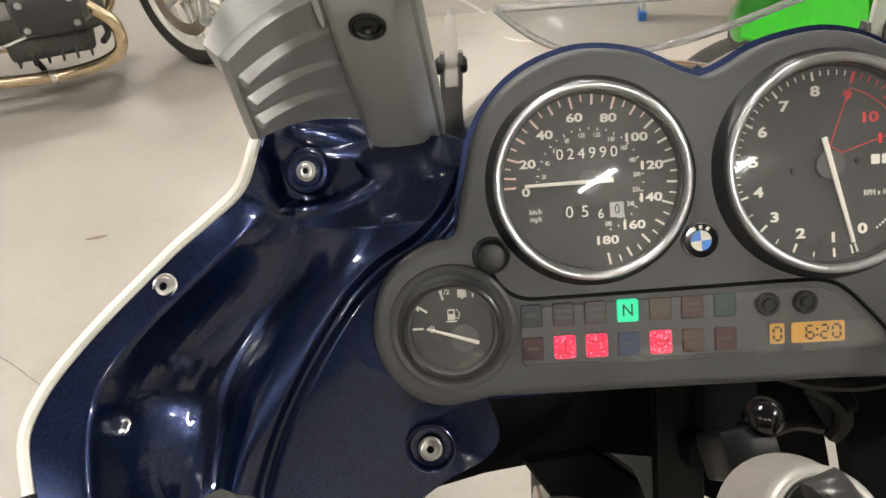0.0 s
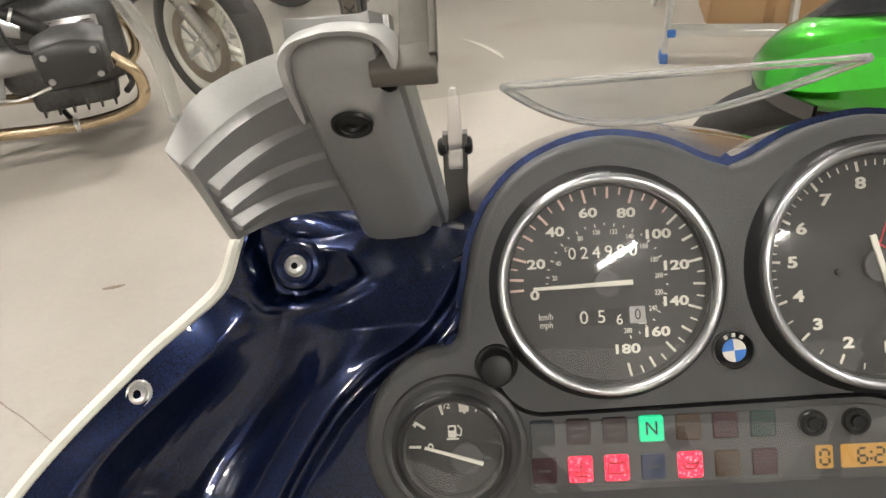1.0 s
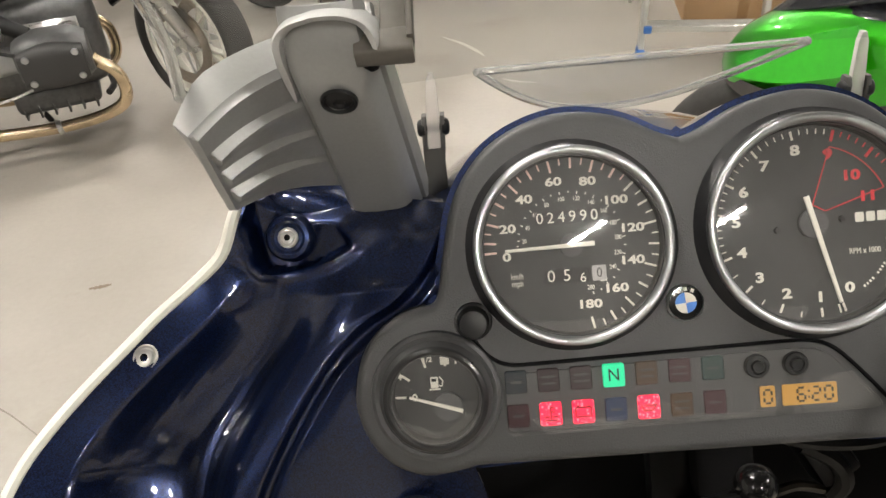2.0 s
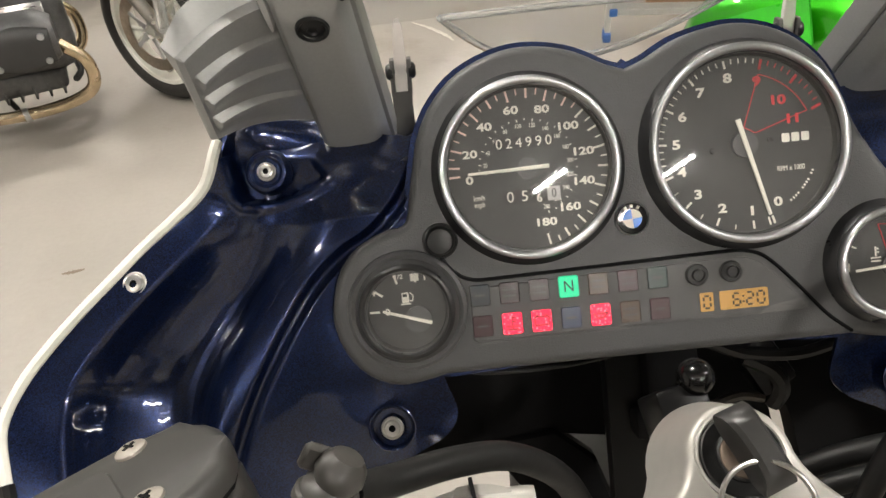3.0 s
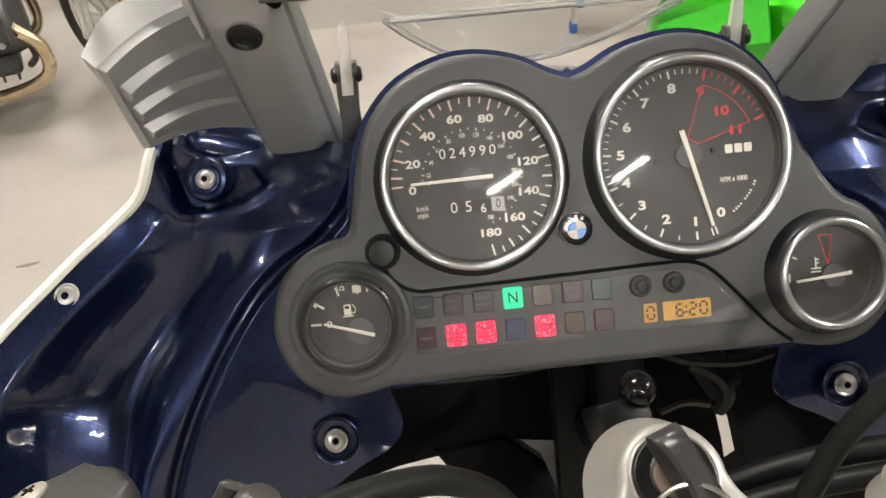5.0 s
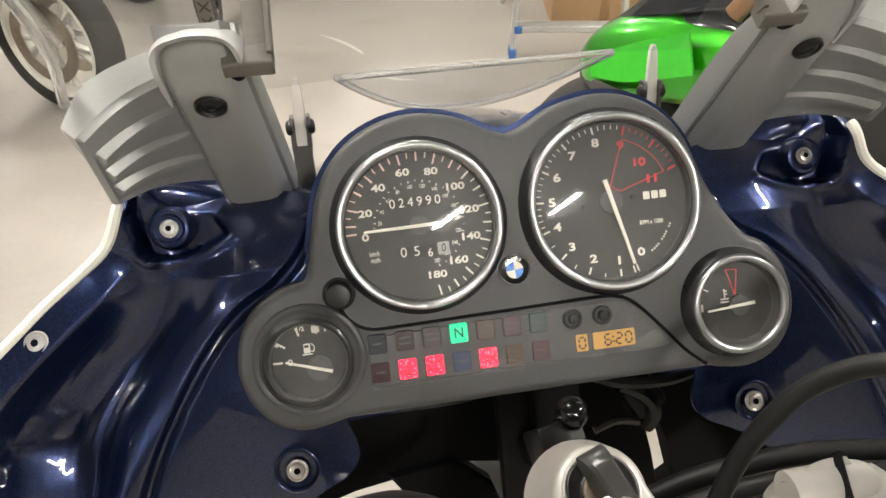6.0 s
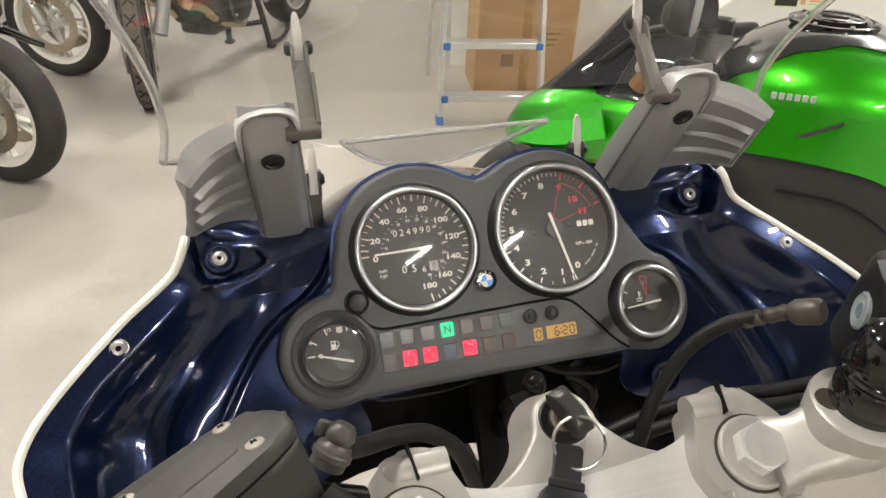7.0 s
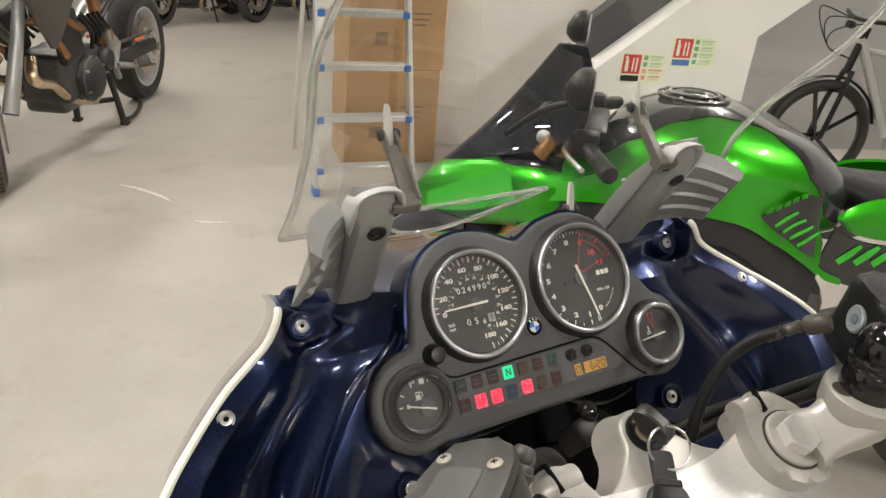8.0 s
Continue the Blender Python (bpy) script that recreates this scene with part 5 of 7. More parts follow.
def lock_boss():
    """The raised lug that carries the ignition lock and flares into the plate."""
    rows = []
    for z, g in ((-0.068, 0.011), (-0.056, 0.0060), (-0.044, 0.0030), (-0.0375, 0.0016), (-0.0345, 0.0004), (-0.0334, -0.0008), (-0.0329, -0.0020), (-0.0328, -0.0036)):
        r = 0.0222 + g
        half = [(r * math.sin(radians(a)), r * math.cos(radians(a))) for a in range(0, 91, 9)]
        flare = spline([(r, 0, 0), (r + 0.0035, -0.0080, 0), (0.0335 + g, -0.0170, 0), (0.0450 + g * 1.2, -0.0275, 0), (0.062 + g * 1.5, -0.036, 0)], 4)
        half += [(p.x, p.y) for p in flare[1:]] + [(0.064 + g, -0.080)]
        rows.append([Vector((x, y, z)) for x, y in half] + [Vector((-x, y, z)) for x, y in reversed(half[1:])])
    bm = bmesh.new()
    vs = add_grid(bm, rows, True)
    bm.faces.new(vs[-1])
    return bm


LOCK = YOKE @ pose(0.0040, 0.0120, -0.0328)
yoke = part("top_yoke", yoke_plate(), BRUSHED, touring, "linished alloy top yoke plate", YOKE)
part("lock_boss", lock_boss(), ALLOY, yoke, "silver painted lug round the lock", YOKE @ pose(0.0040, 0.0120, 0))
part("lock_collar", lathe([(0.0198, -0.0005), (0.0194, 0.0008), (0.0184, 0.0011), (0.0176, 0.0002)], 48), ALLOY, yoke, "", LOCK)
lock = part("ignition_lock", lathe([(0.0178, 0.0002), (0.0174, 0.0013), (0.0166, 0.0016), (0.0152, 0.0008), (0.0112, 0.0008), (0.0108, 0.0018), (0.0098, 0.0022), (0.0096, 0.0012)], 48), BLACK_PLASTIC, yoke, "black ignition barrel", LOCK)
part("lock_face", lathe([(0.0097, 0.0013), (0.0092, 0.0020), (0.0084, 0.0022), (0, 0.0022)], 40), LOCK_BRASS, lock, "worn brown lock face", LOCK)
for side in (1, -1):
    m = YOKE @ pose(side * 0.116, -0.042, -0.012, 0, 0, 0)
    ears = [(0.0365, 0.000), (0.0310, -0.0200), (0.0130, -0.0355), (-0.0110, -0.0370), (-0.0310, -0.0240), (-0.0390, -0.0040), (-0.0370, 0.0140), (-0.0310, 0.0290), (-0.0270, 0.0420), (-0.0130, 0.0490), (0.0050, 0.0480), (0.0170, 0.0390), (0.0310, 0.0210), (0.0365, 0.000)]
    shape = outline_smooth([(x * side, y) for x, y in ears], 4)[:-1]
    c = part("fork_clamp", slab(shape if side > 0 else shape[::-1], -0.034, 0.0015, 0.0065, 5), ALLOY, touring, "silver cast fork clamp", m)
    part("clamp_ear", tube([(side * -0.0290, 0.0375, -0.0065), (side * -0.0270, 0.0375, -0.0065), (side * 0.004, 0.0375, -0.0065), (side * 0.012, 0.0370, -0.0075)], [0.0100, 0.0112, 0.0112, 0.0085], 20, 3), ALLOY, c, "", m)
    part("clamp_bolt", lathe([(0, -0.004), (0.0046, -0.004), (0.0052, 0.0002), (0.0060, 0.0010), (0.0064, 0.0006)], 20, m=pose(side * -0.0287, 0.0375, -0.0065, 0, -90 * side, 0)), SHADE_BLACK, c, "dark socket of the clamp bolt", m)
    part("clamp_slit", box(side * -0.0065, 0.0400, -0.006, 0.0016, 0.023, 0.026, 0.0, 1, pose(0, 0, 0, 0, 0, side * -8)), SHADE_BLACK, c, "dark slit", m)
    part("cap_groove", lathe([(0.0272, 0.0008), (0.0268, 0.0022), (0.0248, 0.0022), (0.0244, 0.0008)], 48), GRIME, c, "thin dirty groove", m)
    part("fork_cap", lathe([(0.0250, 0.0010), (0.0250, 0.0040), (0.0240, 0.0052), (0.0225, 0.0056), (0, 0.0056)], 48), ALLOY, c, "", m)
    hexo = [polar(0.0172, 60 * k + 14) for k in range(6)]
    nut = part("hex_nut", slab(hexo, 0.0050, 0.0165, 0.0010, 2), NUT_STEEL, c, "large bright hexagon nut", m)
    part("nut_face", lathe([(0.0143, 0.0160), (0.0139, 0.0171), (0.0130, 0.0172), (0.006, 0.0169), (0, 0.0164)], 40), NUT_STEEL, nut, "turned face with a centre dimple", m)
    if side < 0:
        part("handlebar", tube([(-0.150, -0.225, 0.005), (-0.190, -0.226, 0.022), (-0.225, -0.246, 0.028), (-0.28, -0.285, 0.024), (-0.38, -0.35, 0.012)], 0.0145, 16, 5), GLOSS_BLACK, touring, "black handlebar tube", BIKE)
        part("fork_tube", tube([(-0.117, -0.235, -0.05), (-0.117, 0.075, -0.70)], 0.021, 20, 1), STEEL, touring, "steel fork tube", BIKE)
        continue
    # cast arm that climbs from the clamp to the platform under the bar
    web = [(0.120, -0.226, -0.030, 0.054, 0.030), (0.136, -0.231, -0.022, 0.044, 0.030), (0.150, -0.236, -0.010, 0.048, 0.036), (0.166, -0.238, -0.001, 0.058, 0.034), (0.190, -0.240, 0.001, 0.050, 0.028)]
    rows = [section((x, y, z), (0.10, 0.90, 0.42), (0, -0.42, 0.90), w, h, 0.009, 4) for x, y, z, w, h in web]
    part("bar_mount", loft_rows(rows), ALLOY, c, "cast arm to the bar", BIKE)
    PLATE = BIKE @ pose(0.1740, -0.2375, 0.0180, 6, 0, 0)
    pl = part("mount_platform", lathe([(0, 0.0), (0.0305, 0.0), (0.0328, -0.0016), (0.0336, -0.0050), (0.0326, -0.022), (0.0270, -0.036), (0, -0.040)], 56), ALLOY, c, "round cast platform", PLATE)
    part("platform_hole", lathe([(0.0090, 0.0002), (0.0086, 0.0010), (0.0078, 0.0009), (0.0072, 0.0003), (0, 0.0002)], 28, m=pose(-0.0205, 0.0085, 0)), GRIME, pl, "sunk bolt hole", PLATE)
    BOOT = BIKE @ pose(0.1760, -0.2370, 0.0165, 4, 2, 0)
    boot = part("bar_boot", lathe([(0.0236, -0.002), (0.0242, 0.004), (0.0242, 0.0235), (0.0230, 0.0252), (0.0248, 0.0272), (0.0248, 0.0300), (0.0232, 0.0318), (0.0230, 0.0375), (0.0244, 0.0390), (0.0240, 0.0425), (0.0228, 0.0500), (0.0195, 0.0590), (0.0130, 0.0655), (0.006, 0.0680), (0, 0.0684)], 48), GLOSS_BLACK, touring, "glossy black rubber bar boot", BOOT)
    part("boot_sleeve", tube([(0.0, 0, 0.0470), (0.024, -0.006, 0.0475), (0.075, -0.024, 0.0440)], [0.0190, 0.0195, 0.0175], 24, 5), GLOSS_BLACK, boot, "", BOOT)
    part("handlebar", tube([(0.225, -0.256, 0.062), (0.250, -0.268, 0.058), (0.28, -0.290, 0.048), (0.38, -0.35, 0.025)], 0.0145, 16, 5), GLOSS_BLACK, touring, "black handlebar tube", BIKE)
    part("fork_tube", tube([(side * 0.117, -0.235, -0.05), (side * 0.117, 0.075, -0.70)], 0.021, 20, 1), STEEL, touring, "steel fork tube", BIKE)

FRONT_AXLE = (0, 0.10, -0.70)


def wheel(name, parent, centre, radius, width, material, rim_r, m, spokes=5, rim_mat=None, turn=0.0, disc=True, steer=0.0):
    """Tyre, rim with cast spokes and brake discs; axle along x."""
    rim_mat = rim_mat or STEEL
    ax = m @ Matrix.Translation(centre) @ pose(0, 0, 0, 0, 0, steer) @ pose(0, 0, 0, turn) @ pose(0, 0, 0, 0, 90, 0)
    w = width / 2
    t = part(name, lathe([(rim_r, -w * 0.75), (rim_r + 0.02, -w * 0.95), (radius - 0.045, -w), (radius - 0.02, -w * 0.85), (radius - 0.004, -w * 0.4), (radius, 0), (radius - 0.004, w * 0.4), (radius - 0.02, w * 0.85), (radius - 0.045, w), (rim_r + 0.02, w * 0.95), (rim_r, w * 0.75)], 56, True), TYRE, parent, "black road tyre", ax)
    part("rim", lathe([(rim_r + 0.004, -w * 0.8), (rim_r - 0.012, -w * 0.78), (rim_r - 0.026, -w * 0.4), (rim_r - 0.026, w * 0.4), (rim_r - 0.012, w * 0.78), (rim_r + 0.004, w * 0.8)], 48, True), rim_mat, t, "", ax)
    for k in range(spokes):
        a = 360 * k / spokes
        bm = bmesh.new()
        for fork in (-1, 1):
            d0, d1 = Vector((*polar(1, a), 0)), Vector((*polar(1, a + fork * 9), 0))
            rows = []
            for r, ww, hh in ((0.03, 0.020, 0.050), (rim_r * 0.42, 0.013, 0.030), (rim_r * 0.75, 0.010, 0.024), (rim_r - 0.02, 0.016, 0.028)):
                d = d0.lerp(d1, min(1, r / rim_r * 1.1)).normalized()
                rows.append(section(d * r, Vector((-d.y, d.x, 0)), Vector((0, 0, 1)), ww, hh, 0.003, 2))
            add_grid(bm, rows, True)
        part("spoke", bm, rim_mat, t, "", ax)
    part("hub", lathe([(0, 0.055), (0.016, 0.055), (0.020, 0.045), (0.034, 0.045), (0.040, 0.03), (0.040, -0.03), (0.034, -0.045), (0.020, -0.045), (0.016, -0.055), (0, -0.055)], 28), rim_mat, t, "", ax)
    if disc:
        for z in (-0.062, 0.062):
            dk = part("brake_disc", lathe([(rim_r * 0.50, z - 0.0025), (rim_r * 0.72, z - 0.0025), (rim_r * 0.72, z + 0.0025), (rim_r * 0.50, z + 0.0025)], 44, True), DISC_STEEL, t, "drilled steel disc", ax)
            bm = bmesh.new()
            for k in range(5):
                d = Vector((*polar(1, 72 * k + 20), 0))
                rows = [section(d * r + Vector((0, 0, z)), Vector((-d.y, d.x, 0)), Vector((0, 0, 1)), ww, 0.006, 0.002, 2) for r, ww in ((0.028, 0.030), (rim_r * 0.36, 0.014), (rim_r * 0.52, 0.020))]
                g = add_grid(bm, rows, True)
                bm.faces.new(g[0][::-1]); bm.faces.new(g[-1])
            part("disc_carrier", bm, SILVER_LIGHT, dk, "pale star-shaped carrier", ax)
    return t


wheel("front_wheel", touring, FRONT_AXLE, 0.30, 0.115, TYRE, 0.215, BIKE, 5, ALLOY)

# key: black moulded bow standing in the lock, dished on both faces
def key_bow():
    bm = bmesh.new()
    rows = []
    for k in range(13):
        a = -1 + k / 6
        h = 0.0105 * (1 - abs(a) ** 3) ** 0.6
        rows.append([Vector((0.0180 * a, 0.0150 + h * v, 0.0072 * w * (1 - 0.22 * (1 - a * a))))
                     for v, w in ((-1, 0.7), (-0.8, 1.0), (0, 0.85), (0.8, 1.0), (1, 0.7), (1, -0.7), (0.8, -1.0), (0, -0.85), (-0.8, -1.0), (-1, -0.7))])
    vs = add_grid(bm, rows, True)
    bm.faces.new(vs[0][::-1]); bm.faces.new(vs[-1])
    add_box(bm, 0, 0.005, 0, 0.018, 0.008, 0.007, 0.002)
    return bm


part("key", key_bow(), BLACK_GREY, lock, "black plastic key bow", LOCK @ pose(0, 0, 0.001, 90, 0, 0) @ pose(0, 0, 0, 0, -70, 0))
part("ball_lever", tube([(0.0165, -0.079, -0.069), (0.0125, -0.0800, -0.0790), (0.0070, -0.0815, -0.0930)], [0.0070, 0.0078, 0.0082], 16, 4), KNOB, touring, "thick black lever under the knob", BIKE)
part("lever_rod", tube([(0.0185, -0.082, -0.074), (0.024, -0.088, -0.095), (0.028, -0.098, -0.12)], 0.0020, 10, 4), STEEL, touring, "thin steel rod", BIKE)
bm = bmesh.new()
bmesh.ops.create_uvsphere(bm, u_segments=28, v_segments=18, radius=0.0108)
bmesh.ops.translate(bm, vec=(0.0165, -0.079, -0.069), verts=bm.verts)
part("latch_block", box(0.0060, -0.0845, -0.0900, 0.030, 0.026, 0.034, 0.003, 2, pose(0, 0, 0, 35, 0, 12)), DEEP_BLACK, touring, "black latch block under the knob", BIKE)
part("wiring_bracket", tube([(0.060, -0.150, -0.075), (0.080, -0.146, -0.078), (0.098, -0.150, -0.080)], 0.0035, 8, 4), GRIME, touring, "thin dusty bracket", DASH)
part("connector", box(0.100, -0.125, -0.085, 0.028, 0.040, 0.024, 0.004, 2, pose(0, 0, 0, 0, 0, 30)), DEEP_BLACK, touring, "black cable connector", DASH)
part("loom", tube([(0.05, -0.098, -0.050), (0.08, -0.112, -0.062), (0.120, -0.118, -0.070), (0.150, -0.112, -0.07)], 0.0045, 8, 5), RUBBER, touring, "black wiring loom", DASH)
part("ball_knob", bm, KNOB, touring, "glossy black ball knob", BIKE)
# frame, brackets and near-black backing sheets that paint in the shade under the panel
part("panel_strap", slab([(-0.016, -0.075), (0.012, -0.075), (0.014, -0.26), (-0.018, -0.26)], -0.075, -0.060, 0.003, 2), DEEP_BLACK, touring, "black bracket strap", DASH)
# relay blocks, strut and backing take the shade colour, so they stay black
part("relay_block", box(0.026, -0.118, -0.060, 0.036, 0.040, 0.028, 0.004, 2), SHADE_BLACK, touring, "black relay block", DASH)
part("relay_block", box(0.020, -0.150, -0.056, 0.044, 0.020, 0.026, 0.004, 2), SHADE_BLACK, touring, "black relay block", DASH)
part("dark_backing", slab([(-0.19, -0.06), (0.0, -0.06), (-0.008, -0.176), (-0.049, -0.170), (-0.103, -0.178), (-0.130, -0.182), (-0.20, -0.200)], -0.13, -0.11), SHADE_BLACK, touring, "near-black backing sheet for the shade under the panel", DASH)
part("frame_strut", slab([(-0.103, -0.172), (-0.049, -0.166), (-0.020, -0.190), (0.0, -0.25), (-0.030, -0.28), (-0.075, -0.212)], -0.125, -0.105, 0.003, 1), SHADE_BLACK, touring, "black frame strut", DASH)
part("dark_backing", slab([(0.0, -0.06), (0.115, -0.06), (0.112, -0.154), (0.117, -0.188), (0.119, -0.2155), (0.050, -0.2195), (0.0, -0.190)], -0.13, -0.11), SHADE_BLACK, touring, "near-black backing sheet for the shade under the panel", DASH)
part("dark_backing", slab([(0.115, -0.06), (0.22, -0.06), (0.27, -0.20), (0.25, -0.34), (0.05, -0.34), (0.05, -0.2195), (0.119, -0.2155), (0.135, -0.207), (0.131, -0.178), (0.123, -0.154), (0.113, -0.152)], -0.13, -0.11), SHADE_BLACK, touring, "near-black backing sheet for the shade under the panel", DASH)
part("loom", tube([(-0.115, -0.098, -0.045), (-0.098, -0.106, -0.055), (-0.05, -0.108, -0.06), (-0.012, -0.104, -0.058)], 0.0018, 8, 5), RUBBER, touring, "thin black wire", DASH)
part("cable_clip", tube([(0.085, -0.118, -0.075), (0.102, -0.128, -0.07), (0.108, -0.142, -0.072), (0.104, -0.155, -0.08)], 0.006, 8, 5), BLACK_PLASTIC, touring, "", DASH)
# cables across the right side
for dy, r in ((0.0, 0.0066), (0.014, 0.0058)):
    part("control_cable", tube([(0.045, -0.125 - dy, -0.105 + dy * 0.3), (0.085, -0.128 - dy, -0.082), (0.14, -0.135 - dy, -0.066), (0.20, -0.150 - dy, -0.056), (0.29, -0.175 - dy, -0.030)], r, 12, 6), RUBBER, touring, "black control cable", BIKE)
part("wiring_sleeve", tube([(0.140, -0.118, -0.092), (0.19, -0.142, -0.072), (0.26, -0.175, -0.042)], [0.004, 0.0085, 0.011], 12, 6), RUBBER, touring, "dull black wiring sleeve", BIKE)

# ---- controls on the bars ----
RES = BIKE @ pose(-0.2315, -0.2390, 0.0736, -22, 0, 39)
res_outline = outline_smooth([(0.046, 0.022), (0.056, 0.008), (0.056, -0.010), (0.044, -0.026), (0.0, -0.031), (-0.045, -0.031), (-0.060, -0.014), (-0.060, 0.012), (-0.045, 0.028), (0.0, 0.029), (0.046, 0.022)], 3)[:-1]
res = part("clutch_reservoir", slab(res_outline[::-1], -0.046, -0.0085, 0.004, 4), BLACK_GREY, touring, "worn grey-black clutch fluid reservoir", RES)
part("lid_seam", slab(grown(res_outline[::-1], 0.0012), -0.0088, -0.0066), SHADE_BLACK, res, "dark seam under the lid", RES)
part("reservoir_lid", slab(res_outline[::-1], -0.0068, 0.0012, 0.0045, 4), WORN, res, "scuffed grey lid", RES)
part("lid_plate", slab(round_rect(-0.004, 0.002, 0.060, 0.030, 0.006, 4), 0.0010, 0.0019, 0.0006, 1), WORN, res, "", RES)
for x, y in ((0.030, -0.0175), (0.034, 0.0180), (-0.022, 0.0185), (-0.026, -0.0180)):
    scr = part("lid_screw", lathe([(0.0050, 0.0), (0.0048, 0.0010), (0.0034, 0.0018), (0, 0.0018)], 24, m=pose(x, y, 0.0011)), LID_SCREW, res, "dull steel crosshead lid screw", RES)
    for a in (25, 115):
        part("cross_slot", box(0, 0, 0, 0.0042, 0.0009, 0.0006), SHADE_BLACK, scr, "", RES @ pose(x, y, 0.0030, 0, 0, a))
BANJO = BIKE @ pose(-0.158, -0.205, 0.042, -20, 35, 0)
banjo = part("banjo_bolt", lathe([(0, 0.012), (0.0055, 0.0115), (0.0080, 0.0085), (0.0088, 0.004), (0.0075, 0.001), (0.0098, -0.001), (0.0106, -0.006), (0.0100, -0.014), (0, -0.014)], 24), DUSTY_GREY, touring, "dusty banjo bolt under a plastic cap", BANJO)
part("cap_rim", lathe([(0.0104, -0.004), (0.0116, -0.005), (0.0116, -0.008), (0.0104, -0.009)], 24, True), DUSTY_GREY, banjo, "", BANJO)
part("dust_flap", box(-0.006, 0.006, 0.004, 0.014, 0.004, 0.010, 0.0015, 1), DUSTY_GREY, banjo, "", BANJO)
part("clutch_hose", tube([(-0.155, -0.200, 0.030), (-0.142, -0.187, 0.016), (-0.118, -0.172, 0.003), (-0.095, -0.160, -0.014), (-0.072, -0.152, -0.045), (-0.055, -0.146, -0.095)], 0.0062, 14, 7), RUBBER, touring, "black rubber clutch hose", BIKE)
part("clutch_lever_pivot", tube([(-0.175, -0.240, 0.035), (-0.150, -0.262, 0.020), (-0.125, -0.290, 0.010)], [0.016, 0.018, 0.014], 14, 5), BLACK_PLASTIC, touring, "black lever pivot and switch cluster", BIKE)

SW = BIKE @ pose(0.236, -0.236, 0.076, 4, 8, -32)
sw = part("brake_reservoir", slab(outline_smooth([(-0.062, 0.012), (-0.058, 0.030), (-0.040, 0.036), (0.04, 0.034), (0.07, 0.020), (0.07, -0.030), (0.03, -0.040), (-0.045, -0.036), (-0.060, -0.020), (-0.062, 0.012)], 2)[:-1], -0.055, 0.012, 0.009, 3), BLACK_PLASTIC, touring, "black brake fluid reservoir with sight glass", SW)
part("sight_glass", lathe([(0, 0.0012), (0.0085, 0.0010), (0.0110, 0.0020), (0.0125, 0.0010), (0.0130, -0.003)], 32, m=pose(-0.0595, -0.006, -0.016, 0, -90, 0) @ pose(0, 0, 0.002)), [SIGHT], sw, "pale blue-grey round sight glass", SW)
part("sight_core", lathe([(0, 0.0022), (0.0045, 0.0020), (0.0050, 0.0008)], 24, m=pose(-0.0595, -0.006, -0.016, 0, -90, 0) @ pose(0, 0, 0.002)), SIGHT_CORE, sw, "", SW)
part("brake_banjo", lathe([(0, 0.011), (0.0065, 0.010), (0.0088, 0.007), (0.0088, -0.007), (0.0065, -0.011), (0, -0.011)], 20), GRIME, touring, "dusty banjo fitting", BIKE @ pose(0.1535, -0.192, 0.062, 60, 0, 30))
ferrule = [(0.157, -0.190, 0.062), (0.149, -0.182, 0.056), (0.140, -0.172, 0.046), (0.131, -0.162, 0.036)]
for k in range(3):
    part("hose_ferrule", tube([ferrule[k], Vector(ferrule[k]).lerp(Vector(ferrule[k + 1]), 0.2), Vector(ferrule[k]).lerp(Vector(ferrule[k + 1]), 0.5), Vector(ferrule[k]).lerp(Vector(ferrule[k + 1]), 0.8), ferrule[k + 1]], [0.0042, 0.0058, 0.0050, 0.0058, 0.0042], 14, 4), GRIME, touring, "dusty brown crimped ferrule", BIKE)
part("brake_hose", tube([(0.140, -0.171, 0.046), (0.123, -0.156, 0.030), (0.104, -0.148, 0.006), (0.085, -0.150, -0.028), (0.072, -0.158, -0.062), (0.066, -0.165, -0.11)], 0.0055, 14, 8), RUBBER, touring, "black rubber brake hose", BIKE)

# key ring and leather fob hang from the key as a thing of their own
fob_at = pose(0, 0, DASH_H, 0, -LEAN, 0)
ringm = fob_at @ pose(-0.001, -0.194, -0.014, 44, 0, -28)
fob = thing("key_fob", "steel split ring with black leather key fob hanging from the key", "key fob", ringm)
part("split_ring", lathe([(0.0170 + 0.0011 * math.cos(radians(a)), 0.0016 * math.sin(radians(a))) for a in range(0, 360, 45)], 40, True), STEEL, fob, "steel split ring")
HANG = ringm.inverted() @ fob_at @ pose(-0.003, -0.19, 0.003, 25) @ pose(-0.0060, -0.0170, -0.0215, 4, 0, -24)
part("leather_strap", slab(round_rect(0, -0.006, 0.019, 0.030, 0.004, 4), -0.003, 0.003, 0.001, 1), LEATHER, fob, "black leather strap", HANG)
part("leather_patch", slab(round_rect(0, -0.042, 0.034, 0.050, 0.014, 6), -0.004, 0.004, 0.0015, 2), LEATHER, fob, "black leather patch", HANG)
part("strap_loop", box(0, -0.018, 0.0035, 0.024, 0.006, 0.003, 0.001, 1), LEATHER, fob, "", HANG)
part("fob_plate", slab(round_rect(0, -0.043, 0.021, 0.022, 0.003, 3), 0.0040, 0.0056, 0.0006, 1), SILVER_LIGHT, fob, "small steel plate", HANG)
part("plate_slot", box(0, -0.043, 0.0058, 0.010, 0.012, 0.0008), LEATHER, fob, "", HANG)

# ---- the green sports motorcycle beside it ----
HEAD = math.degrees(math.atan2(0.67, -0.74)) - 90
sport = thing("motorcycle", "bright green sports motorcycle with smoked screen parked alongside", "motorcycle", pose(1.12, 0.66, 0, 0, 0, HEAD) @ pose(0, -0.047, 0) @ Matrix.Scale(1.04, 4))


